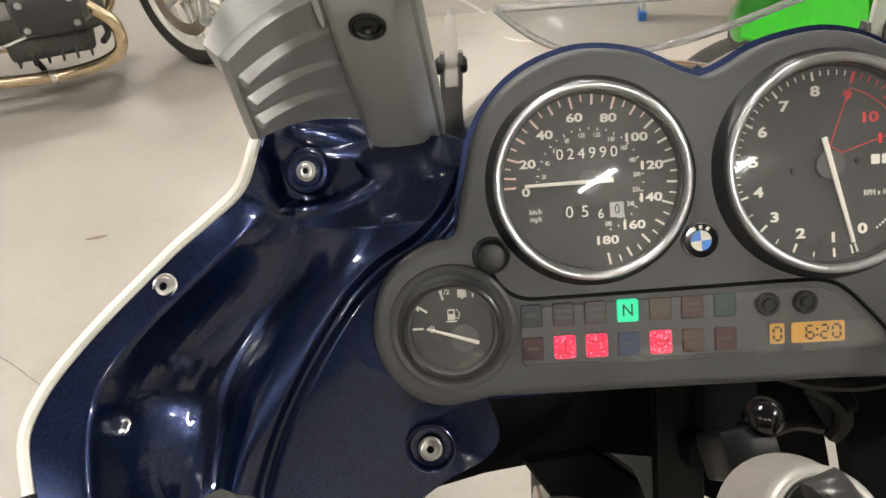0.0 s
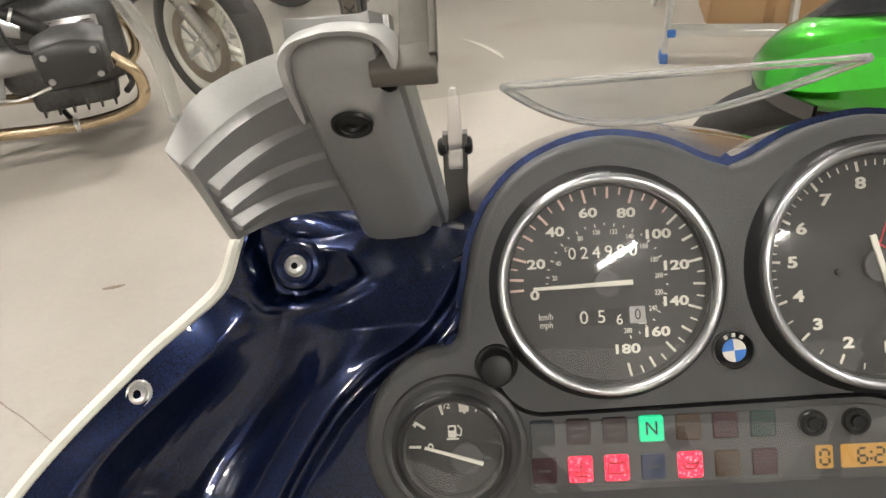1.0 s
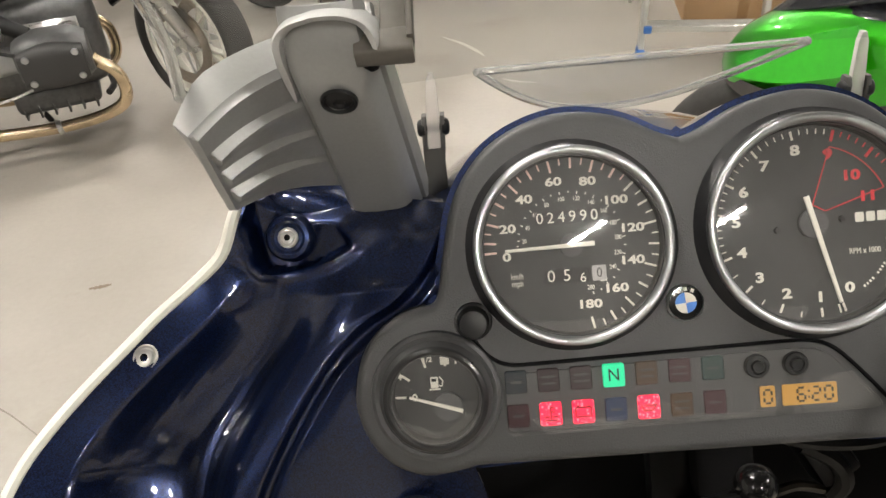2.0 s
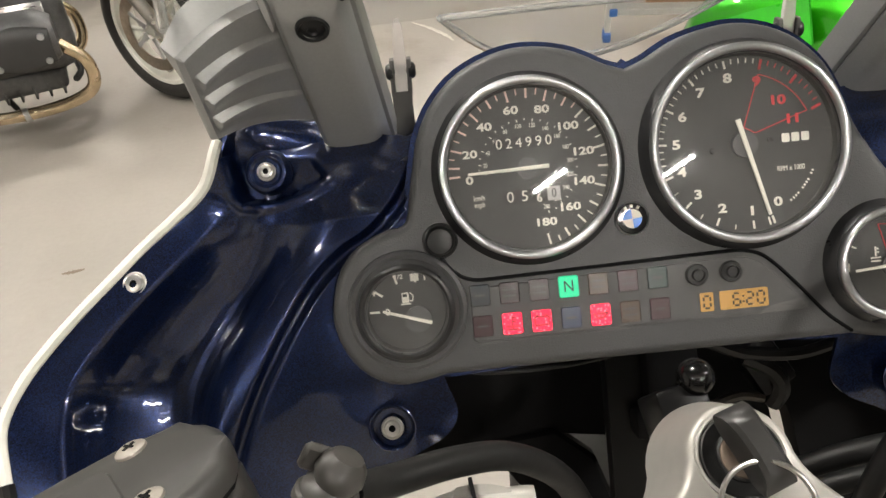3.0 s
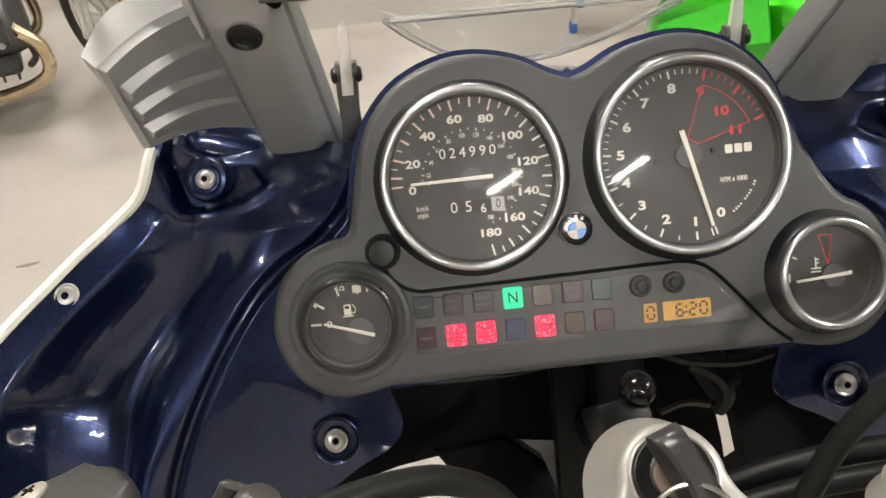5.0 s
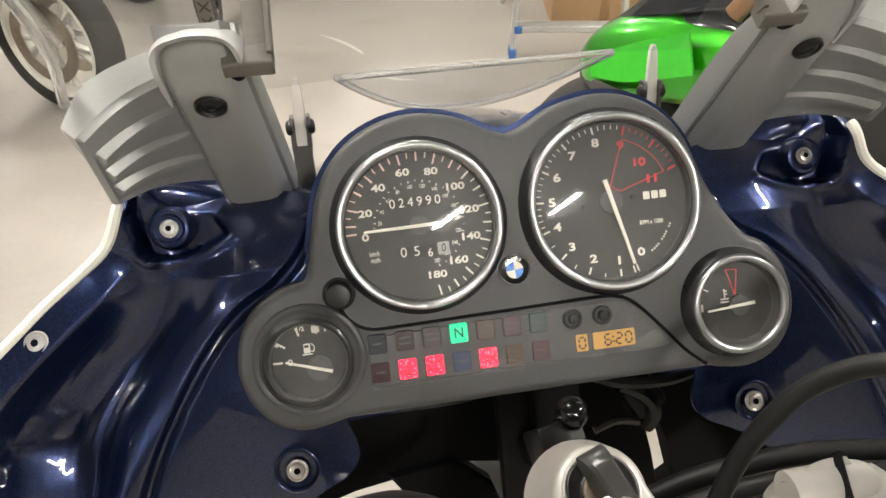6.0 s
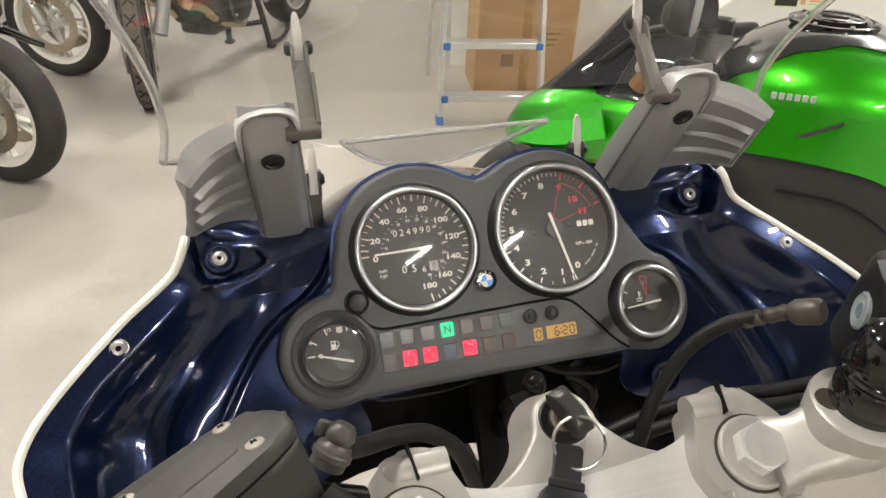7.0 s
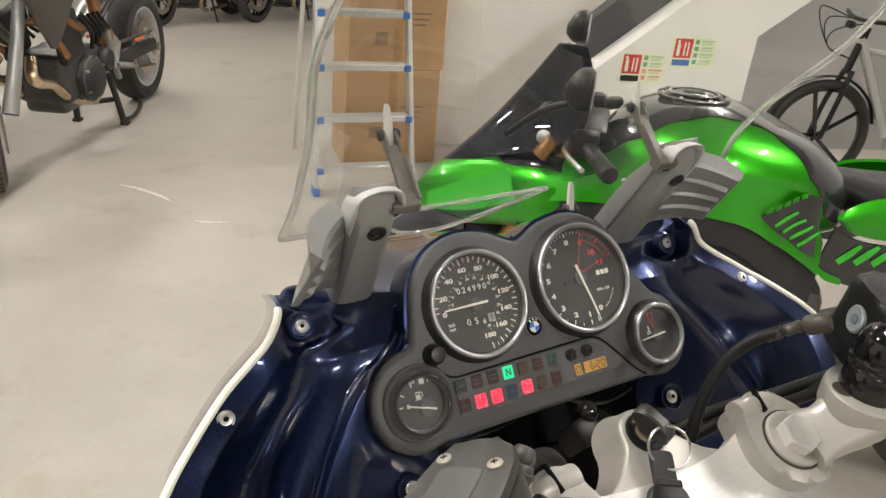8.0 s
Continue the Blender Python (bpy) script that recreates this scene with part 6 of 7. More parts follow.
def loft(sections, closed=True, caps=True):
    bm = bmesh.new()
    vs = add_grid(bm, sections, closed)
    if caps and closed:
        bm.faces.new(vs[0][::-1]); bm.faces.new(vs[-1])
    return bm


def ring(y, cx, cz, w, h, p=2.4, n=28):
    out = []
    for k in range(n):
        a = 2 * math.pi * k / n
        c, s = math.cos(a), math.sin(a)
        out.append(Vector((cx + w * math.copysign(abs(c) ** (2 / p), c), y, cz + h * math.copysign(abs(s) ** (2 / p), s))))
    return out


def blend_rings(keys, steps=4, p=2.4, n=28):
    """Rings smoothly blended along y from (y, z, half width, half height) keys."""
    rows = spline([(k[0], k[1], k[2]) for k in keys], steps)
    hs = spline([(k[3], 0, 0) for k in keys], steps)
    return [ring(r.x, 0, r.y, max(r.z, 0.004), max(h.x, 0.004), p, n) for r, h in zip(rows, hs)]


def side_panel(upper, lower, out, thick=0.006, sx=-1, n=7, steps=4):
    """A bowed side panel between two (y, z) edges; out(y, v) gives the distance from the middle plane, v from upper 0 to lower 1."""
    u = spline([(0, y, z) for y, z in upper], steps)
    l = spline([(0, y, z) for y, z in lower], steps)
    k = len(u)
    rows = []
    for i in range(k):
        j = i * (len(l) - 1) / (k - 1)
        q = l[int(j)].lerp(l[min(int(j) + 1, len(l) - 1)], j % 1)
        row = []
        for r in range(n + 1):
            v = r / n
            p = u[i].lerp(q, v)
            row.append((sx * out(p.y, v), p.y, p.z))
        rows.append(row)
    bm = bmesh.new()
    add_grid(bm, rows)
    return thicken(bm, thick)


def step(table):
    """Piecewise smooth look-up through (y, value) pairs."""
    pts = sorted(table)
    def f(y):
        if y <= pts[0][0]:
            return pts[0][1]
        for (a, p), (b, q) in zip(pts, pts[1:]):
            if y <= b:
                t = (y - a) / (b - a)
                return p + (q - p) * t * t * (3 - 2 * t)
        return pts[-1][1]
    return f


# tank: broad shoulders, pinched knees, a dark cover wrapped over its top and rear rim
tank_keys = [(-0.205, 0.745, 0.060, 0.050), (-0.17, 0.765, 0.112, 0.078), (-0.08, 0.790, 0.172, 0.112), (0.03, 0.805, 0.216, 0.136), (0.14, 0.815, 0.234, 0.147), (0.24, 0.815, 0.225, 0.140), (0.32, 0.810, 0.190, 0.112), (0.38, 0.80, 0.13, 0.07)]


def tank_ring(y, z, w, h, lo, hi, n, grow=1.0):
    out = []
    for k in range(n):
        a = radians(lo + (hi - lo) * k / n)
        c, q = math.cos(a), math.sin(a)
        p = 2.5
        out.append(Vector((grow * w * math.copysign(abs(c) ** (2 / p), c), y, z + grow * h * math.copysign(abs(q) ** (2 / p), q))))
    return out


TANK_ROWS = list(zip(spline([(k[0], k[1], k[2]) for k in tank_keys], 5), spline([(k[3], 0, 0) for k in tank_keys], 5)))
part("tank", loft([tank_ring(r.x, r.y, r.z, h.x, 0, 360, 40) for r, h in TANK_ROWS]), GREEN, sport, "green metallic tank with broad shoulders")
wrap = step([(-0.21, 118), (-0.15, 100), (-0.09, 68), (-0.04, 40), (0.03, 25), (0.14, 28), (0.215, 38), (0.32, 58), (0.38, 75)])
bm = bmesh.new()
add_grid(bm, [tank_ring(r.x, r.y, r.z, h.x, 90 - wrap(r.x), 90 + wrap(r.x) * 33 / 31, 33, 1.022) for r, h in TANK_ROWS])
part("tank_cover", thicken(bm, 0.003), DARK_GLOSS, sport, "gloss black tank top cover")
CAP = pose(0, 0.185, 0.964, -1)
cap = part("filler_cap", lathe([(0.086, -0.004), (0.086, 0.002), (0.080, 0.004), (0.070, 0.002), (0.064, 0.007), (0.058, 0.009), (0.052, 0.005), (0.046, 0.008), (0, 0.010)], 40, m=CAP), GLOSS_BLACK, sport, "round black filler cap")
part("cap_ring", lathe([(0.0585, 0.0088), (0.0570, 0.0100), (0.0555, 0.0088), (0.0555, 0.006), (0.0585, 0.006)], 40, True, m=CAP), STEEL, cap, "thin bright ring")
part("lock_flap", slab(round_rect(0, 0, 0.030, 0.050, 0.008, 4), 0.009, 0.013, 0.002, 2, CAP), BLACK_PLASTIC, cap)
for k in range(7):
    part("cap_bolt", lathe([(0, 0.008), (0.004, 0.007), (0.004, 0.002)], 8, m=CAP @ pose(*polar(0.076, k * 360 / 7), 0)), STEEL, cap)
# nose fairing, screen, headlight
nose_keys = [(0.36, 0.690, 0.200, 0.110), (0.50, 0.705, 0.200, 0.105), (0.62, 0.685, 0.172, 0.105), (0.74, 0.648, 0.122, 0.092), (0.82, 0.620, 0.075, 0.066), (0.858, 0.605, 0.026, 0.026)]
part("nose_fairing", loft(blend_rings(nose_keys, 4, 2.9)), GREEN, sport, "pointed green nose fairing")
for sx in (-1, 1):
    hl = part("headlight", side_panel([(0.845, 0.590), (0.78, 0.600), (0.68, 0.622)], [(0.840, 0.575), (0.78, 0.570), (0.68, 0.590)], lambda y, v: 0.048 + (0.845 - y) * 0.80, 0.008, sx, 3), GLOSS_BLACK, sport, "dark slanted headlight")
    part("nose_cheek", side_panel([(0.80, 0.650), (0.70, 0.715), (0.585, 0.775)], [(0.79, 0.615), (0.69, 0.640), (0.555, 0.705)], lambda y, v: 0.108 + (0.80 - y) * 0.40 + 0.012 * v, 0.005, sx, 3), LIME, sport, "angular lime green cheek panel")


def smoked():
    """A steep, slightly bowed screen; the sides sweep back less towards the top."""
    bm = bmesh.new()
    rows = []
    for j in range(11):
        t = j / 10
        y = 0.785 - 0.262 * t
        z = 0.716 + 0.332 * t - 0.022 * math.sin(math.pi * t)
        w = 0.150 + 0.015 * math.sin(math.pi * t) - 0.055 * t ** 2
        back, up = 0.215 - 0.150 * t + 0.085 * math.sin(math.pi * t), 0.092 * (1 - t) - 0.012 * t - 0.020 * math.sin(math.pi * t)
        rows.append([(w * q, y - back * abs(q) ** 1.7, z + up * abs(q) ** 1.6) for q in (i / 8 for i in range(-8, 9))])
    add_grid(bm, rows)
    return thicken(bm, 0.004)


part("windscreen", smoked(), SMOKED, sport, "dark smoked double-bubble screen")
part("screen_base", loft(blend_rings([(0.46, 0.765, 0.175, 0.045), (0.56, 0.765, 0.160, 0.045), (0.68, 0.730, 0.110, 0.034), (0.77, 0.698, 0.05, 0.016)], 3, 2.6)), DARK_GLOSS, sport, "black screen surround")
# bars, clocks, mirrors
part("clocks", box(0, 0.50, 0.885, 0.20, 0.05, 0.09, 0.015, 2, pose(0, 0, 0, -35)), BLACK_PLASTIC, sport, "black instrument cluster")
part("fork_top", box(0, 0.42, 0.86, 0.26, 0.10, 0.04, 0.012, 2), BLACK_PLASTIC, sport)
for s in (-1, 1):
    part("handlebar", tube([(s * 0.12, 0.43, 0.87), (s * 0.20, 0.42, 0.865), (s * 0.34, 0.36, 0.85)], 0.012, 12, 4), BLACK_PLASTIC, sport)
    part("grip", tube([(s * 0.24, 0.405, 0.862), (s * 0.36, 0.352, 0.848)], 0.019, 14, 1), RUBBER, sport, "black rubber grip")
    part("switchgear", box(s * 0.215, 0.415, 0.868, 0.05, 0.06, 0.06, 0.012, 2), BLACK_PLASTIC, sport)
    part("lever", tube([(s * 0.19, 0.45, 0.866), (s * 0.27, 0.455, 0.86), (s * 0.36, 0.41, 0.85)], [0.006, 0.005, 0.006], 10, 4), STEEL, sport, "silver lever")
    part("mirror_stalk", tube([(s * 0.155, 0.60, 0.85), (s * 0.22, 0.54 + 0.02 * s, 0.93), (s * 0.27, 0.48 + 0.03 * s, 0.99 + 0.02 * s)], 0.009, 10, 4), BLACK_PLASTIC, sport)
    mir = part("mirror", loft(blend_rings([(0.455, 1.090, 0.046, 0.040), (0.466, 1.092, 0.052, 0.045), (0.490, 1.090, 0.046, 0.040), (0.512, 1.084, 0.018, 0.015)], 3, 2.6)), BLACK_PLASTIC, sport, "black mirror housing", pose(s * 0.275, -0.012 + 0.026 * s, -0.062 + 0.030 * s))
    part("mirror_glass", slab(round_rect(0, 0, 0.100, 0.075, 0.03, 5), 0, 0.002), CHROME, mir, "mirror glass", pose(s * 0.275, 0.441 + 0.026 * s, 1.028 + 0.030 * s, 90))
bm = bmesh.new()
bmesh.ops.create_uvsphere(bm, u_segments=20, v_segments=12, radius=0.017)
bmesh.ops.translate(bm, vec=(-0.15, 0.515, 0.852), verts=bm.verts)
part("bar_end_ball", bm, SILVER_LIGHT, sport, "pale round adjuster knob")
part("oil_reservoir", lathe([(0, 0.03), (0.016, 0.03), (0.018, 0.024), (0.018, -0.02), (0, -0.02)], 20, m=pose(-0.19, 0.505, 0.835, 30, 0, 0)), COPPERY, sport, "amber fluid reservoir")
part("fork_leg", tube([(-0.10, 0.44, 0.85), (-0.10, 0.68, 0.34)], 0.026, 16, 1), COPPERY, sport, "gold fork leg")
part("fork_leg", tube([(0.10, 0.44, 0.85), (0.10, 0.68, 0.34)], 0.026, 16, 1), COPPERY, sport, "gold fork leg")


# side fairing in green and black
flare = step([(-0.20, 0.150), (-0.15, 0.160), (-0.08, 0.192), (0.0, 0.226), (0.10, 0.243), (0.25, 0.240), (0.40, 0.215), (0.60, 0.160)])
EDGE_Y = [(0.56, 0.690), (0.44, 0.725), (0.32, 0.742), (0.21, 0.750), (0.10, 0.750), (0.03, 0.735), (-0.05, 0.692), (-0.10, 0.662), (-0.155, 0.622)]
for sx in (-1, 1):
    part("side_wing", side_panel([(0.52, 0.735), (0.40, 0.790), (0.30, 0.830), (0.20, 0.845), (0.10, 0.845), (0.02, 0.835), (-0.06, 0.805), (-0.11, 0.770), (-0.150, 0.700)], EDGE_Y, lambda y, v: flare(y) - 0.012 + 0.016 * v, 0.008, sx), GREEN, sport, "green side wing under the tank")
    part("wing_crease", side_panel([(0.255, 0.762), (0.19, 0.800), (0.125, 0.838)], [(0.248, 0.756), (0.182, 0.794), (0.122, 0.834)], lambda y, v: flare(y) - 0.0035, 0.008, sx, 2), DARK_GLOSS, sport, "dark groove in the wing")
    part("side_fairing", side_panel(EDGE_Y, [(0.50, 0.42), (0.40, 0.38), (0.30, 0.34), (0.20, 0.30), (0.10, 0.30), (0.03, 0.32), (-0.05, 0.36), (-0.10, 0.40), (-0.145, 0.45)], lambda y, v: flare(y) - 0.006 - 0.03 * v + 0.03 * math.sin(math.pi * v), 0.008, sx), BLACK_MATT, sport, "matt black side fairing")
    part("fairing_fold", side_panel([(0.20, 0.690), (0.08, 0.690), (-0.03, 0.630), (-0.11, 0.560)], [(0.20, 0.684), (0.08, 0.684), (-0.034, 0.625), (-0.114, 0.556)], lambda y, v: flare(y) + 0.012, 0.004, sx, 1), BLACK_PLASTIC, sport, "raised fold in the black fairing")
    part("knee_panel", side_panel([(0.015, 0.768), (-0.03, 0.795), (-0.075, 0.820), (-0.110, 0.815)], [(0.005, 0.757), (-0.045, 0.722), (-0.090, 0.692), (-0.135, 0.668)], lambda y, v: flare(y) + 0.004, 0.006, sx, 5), DARK_GLOSS, sport, "dark graphic knee panel")
    for k in range(4):
        y0, z0 = -0.020 - 0.021 * k, 0.752 - 0.016 * k
        part("graphic_stripe", side_panel([(y0, z0), (y0 - 0.022, z0 + 0.017), (y0 - 0.044, z0 + 0.030)], [(y0 - 0.003, z0 - 0.006), (y0 - 0.025, z0 + 0.011), (y0 - 0.046, z0 + 0.026)], lambda y, v: flare(y) + 0.008, 0.003, sx, 1, 2), LIME, sport, "green graphic stripe")
    for k in range(5):
        y0, z0 = 0.006 - 0.017 * k, 0.776 + 0.0085 * k
        part("logo_bar", side_panel([(y0, z0 + 0.012), (y0 - 0.006, z0 + 0.015), (y0 - 0.012, z0 + 0.018)], [(y0, z0), (y0 - 0.006, z0 + 0.003), (y0 - 0.012, z0 + 0.006)], lambda y, v: flare(y) + 0.008, 0.002, sx, 1, 2), GREEN, sport, "dark green logo bar")
    for k in range(6):
        part("logo_bar", box(0, 0, 0, 0.004, 0.009, 0.012, 0.0008, 1), SILVER_LIGHT, sport, "pale logo bar", pose(sx * (0.2255 + 0.0008 * k), 0.252 - 0.0135 * k, 0.862 + 0.001 * k, -3, 0, sx * -5))
    part("tail_fairing", side_panel([(-0.160, 0.768), (-0.20, 0.806), (-0.27, 0.832), (-0.42, 0.850), (-0.62, 0.895), (-0.78, 0.925)], [(-0.162, 0.760), (-0.20, 0.735), (-0.27, 0.728), (-0.42, 0.745), (-0.62, 0.820), (-0.78, 0.890)], lambda y, v: 0.150 - 0.14 * max(0, -y - 0.35) + 0.014 * math.sin(math.pi * v), 0.012, sx), GREEN, sport, "green tail fairing")
    part("lower_tail", side_panel([(-0.165, 0.742), (-0.20, 0.722), (-0.28, 0.715), (-0.42, 0.735)], [(-0.150, 0.640), (-0.20, 0.612), (-0.28, 0.610), (-0.42, 0.680)], lambda y, v: 0.150, 0.008, sx), DARK_GLOSS, sport, "black lower tail panel")
    for k in range(3):
        y0, z0 = -0.185 - 0.036 * k, 0.655 + 0.004 * k
        part("tail_stripe", side_panel([(y0, z0 + 0.010), (y0 - 0.02, z0 + 0.036), (y0 - 0.04, z0 + 0.056)], [(y0 - 0.010, z0), (y0 - 0.033, z0 + 0.028), (y0 - 0.046, z0 + 0.052)], lambda y, v: 0.1545, 0.003, sx, 1, 2), LIME, sport, "green graphic stripe")
    part("tail_edge", side_panel([(-0.148, 0.648), (-0.172, 0.632), (-0.21, 0.620)], [(-0.150, 0.632), (-0.175, 0.612), (-0.21, 0.606)], lambda y, v: 0.156, 0.006, sx, 2), GREEN, sport, "green lower edge")
    part("heel_plate", slab([(0.0, 0.0), (0.10, -0.03), (0.12, -0.06), (0.02, -0.04)], -0.004, 0.004, 0.001, 1), STEEL, sport, "alloy heel plate", pose(sx * 0.20, -0.20, 0.44, 90, 0, 90))
part("seat", loft(blend_rings([(-0.62, 0.83, 0.10, 0.030), (-0.45, 0.795, 0.14, 0.045), (-0.28, 0.785, 0.125, 0.045), (-0.18, 0.80, 0.075, 0.035)], 4, 2.6)), RUBBER, sport, "black rider seat")
part("engine", box(0, 0.05, 0.42, 0.34, 0.50, 0.34, 0.05), ENGINE, sport, "dark engine block")
part("swingarm", box(-0.12, -0.42, 0.36, 0.05, 0.52, 0.08, 0.015), ENGINE, sport)
part("swingarm", box(0.12, -0.42, 0.36, 0.05, 0.52, 0.08, 0.015), ENGINE, sport)
part("silencer", tube([(0.16, -0.10, 0.25), (0.19, -0.45, 0.38), (0.20, -0.72, 0.48)], [0.03, 0.05, 0.055], 20, 4), ENGINE, sport, "black silencer")
wheel("front_wheel", sport, (0, 0.70, 0.30), 0.30, 0.12, TYRE, 0.215, Matrix.Identity(4), 5, GLOSS_BLACK)
wheel("rear_wheel", sport, (0, -0.70, 0.315), 0.315, 0.18, TYRE, 0.215, Matrix.Identity(4), 5, GLOSS_BLACK)

# ---- step ladder and cartons ----
lad = thing("step_ladder", "aluminium step ladder with blue plastic tread ends", "ladder", pose(0.995, 2.78, 0, 0, 0, -8))
SL = 0.16
for s in (-1, 1):
    part("rail", loft([section((s * (0.262 - 0.055 * t), SL * z, z), (1, 0, 0), (0, 1, 0), 0.024, 0.060, 0.004, 2) for t, z in ((0.0, 0.0), (0.5, 0.9), (1.0, 1.8))]), LADDER_ALU, lad, "aluminium ladder rail")
    part("rear_leg", loft([section((s * (0.24 - 0.03 * t), 0.80 - 0.45 * t, z), (1, 0, 0), (0, 1, 0), 0.022, 0.030, 0.004, 2) for t, z in ((0.0, 0.0), (1.0, 1.75))]), LADDER_ALU, lad, "aluminium rear leg")
    part("foot", box(s * 0.262, 0.0, 0.02, 0.034, 0.075, 0.045, 0.005, 1), BLUE_PLASTIC, lad, "blue plastic foot")
for k in range(7):
    z = 0.13 + 0.255 * k
    w = 2 * (0.262 - 0.055 * z / 1.8)
    tr = part("tread", box(0, SL * z + 0.012, z, w - 0.024, 0.085, 0.030, 0.004, 1), LADDER_ALU, lad, "ribbed aluminium tread")
    for q in range(4):
        part("tread_rib", box(0, SL * z - 0.015 + 0.018 * q, z + 0.0165, w - 0.05, 0.006, 0.003), LADDER_ALU, tr)
    for s in (-1, 1):
        part("tread_end", box(s * (w / 2 - 0.018), SL * z - 0.028, z - 0.002, 0.036, 0.020, 0.034, 0.004, 1), BLUE_PLASTIC, tr, "blue plastic tread end")
for k, (h, dx) in enumerate(((0.55, 0.0), (0.50, 0.012), (0.52, -0.006))):
    z = (0, 0.552, 1.054)[k]
    b = thing("cardboard_box", "plain brown cardboard box stacked by the wall", "box", pose(1.349 + dx, 3.36, z, 0, 0, -9 + 2 * k), group="stacked cardboard boxes")
    part("carton", box(0, 0, h / 2, 0.56, 0.36, h, 0.006, 1), CARD, b)
    part("tape", box(0, -0.1805, h / 2, 0.05, 0.003, h - 0.02), TAPE, b, "glossy brown parcel tape")
    for q in range(3):
        part("printed_bar", box(0.12, -0.1812, h * 0.62 - 0.03 * q, 0.14 - 0.03 * q, 0.002, 0.010), CARD_INK, b, "dark printed line")
    part("printed_square", box(-0.10, -0.1812, h * 0.35, 0.07, 0.002, 0.07), CARD_INK, b, "faded printed square")
# ---- walls behind: far wall, stair wall with two safety signs ----
FAR = pose(1.25, 3.72, 0, 0, 0, -17)
w = structure("wall_behind", box(1.210, 0.06, 1.6, 2.821, 0.12, 3.2), WALL_WHITE, "white painted wall behind the boxes", "wall")
w.matrix_basis = FAR
# continues the white wall; grey colour gives the shadow below the stairs
w = structure("wall_under_stairs", box(3.360, 0.05, 1.6, 1.479, 0.12, 3.2), WALL_GREY, "wall under the stairs, its shade painted in as grey", "wall")
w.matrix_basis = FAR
w = structure("pilaster", box(0.62, -0.04, 1.6, 0.40, 0.10, 3.2, 0.004, 1), WALL_WHITE, "shallow white wall pilaster", "wall")
w.matrix_basis = FAR
STAIR = pose(1.852, 1.7646, 0, 0, 0, -17)
# outline in the wall's own plane: foot, right edge, sloping soffit and sloping top
stair_outline = [(-0.95, 0.0), (0.43, 0.0), (0.43, 1.006), (1.70, 1.965), (1.70, 2.42), (-0.95, 0.30)]
w = structure("stair_wall", slab(stair_outline, -0.06, 0.06, 0, 1, pose(0, 0, 0, 90)), WALL_WHITE, "white stair wall with a sloping top edge", "wall")
w.matrix_basis = STAIR
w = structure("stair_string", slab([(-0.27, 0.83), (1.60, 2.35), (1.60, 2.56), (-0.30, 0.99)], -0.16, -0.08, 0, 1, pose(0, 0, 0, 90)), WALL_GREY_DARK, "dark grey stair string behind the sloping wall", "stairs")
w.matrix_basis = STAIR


def safety_sign(x, z, low, lowc, right):
    s = thing("safety_sign", "pale photoluminescent fire safety sign with red and green panels", "sign", STAIR @ pose(x, -0.0625, z, 90, 0, 0), group="fire safety signs")
    part("board", slab(round_rect(0, 0, 0.200, 0.122, 0.004, 3), 0, 0.002), SIGN_CREAM, s, "", None, False)
    part("red_panel", slab(round_rect(-0.052, 0.014 if low else 0, 0.080, 0.078, 0.002, 2), 0.002, 0.0026), SIGN_RED, s, "red panel", None, False)
    part("lower_panel", slab(round_rect(-0.052, -0.044, 0.080, 0.024, 0.002, 2), 0.002, 0.0026), lowc, s, "", None, False)
    part("extinguisher_symbol", slab(round_rect(-0.073, 0.008, 0.014, 0.050, 0.005, 3), 0.0026, 0.0031), SIGN_CREAM, s, "", None, False)
    part("flame_symbol", slab(round_rect(-0.076, 0.040, 0.012, 0.012, 0.004, 3), 0.0026, 0.0031), SIGN_CREAM, s, "", None, False)
    for q in range(2):
        part("text_bar", box(-0.046 + 0.016 * q, 0.012, 0.0029, 0.007, 0.055, 0.0006), SIGN_CREAM, s)
    for q in range(4):
        part("green_square", box(0.008, 0.042 - 0.027 * q, 0.0024, 0.018, 0.018, 0.0008), SIGN_GREEN if q < 2 or not right else right, s, "green square")
        part("text_bar", box(0.056, 0.046 - 0.027 * q, 0.0024, 0.062 - 0.012 * (q % 2), 0.008, 0.0008), SIGN_PALE if q < 2 or not right else right, s)
        part("text_bar", box(0.052, 0.035 - 0.027 * q, 0.0024, 0.05, 0.005, 0.0008), SIGN_PALE, s)
    return s


safety_sign(-0.067, 0.857, True, BLACK_PLASTIC, SIGN_ORANGE)
safety_sign(0.150, 0.930, True, BLUE_PLASTIC, None)

# ---- bicycle against the wall under the stairs ----
cyc = thing("bicycle", "silver framed bicycle with black tyres leaning by the wall under the stairs", "bicycle", pose(3.615, 2.080, 0, 0, 0, 68))
I4 = Matrix.Identity(4)
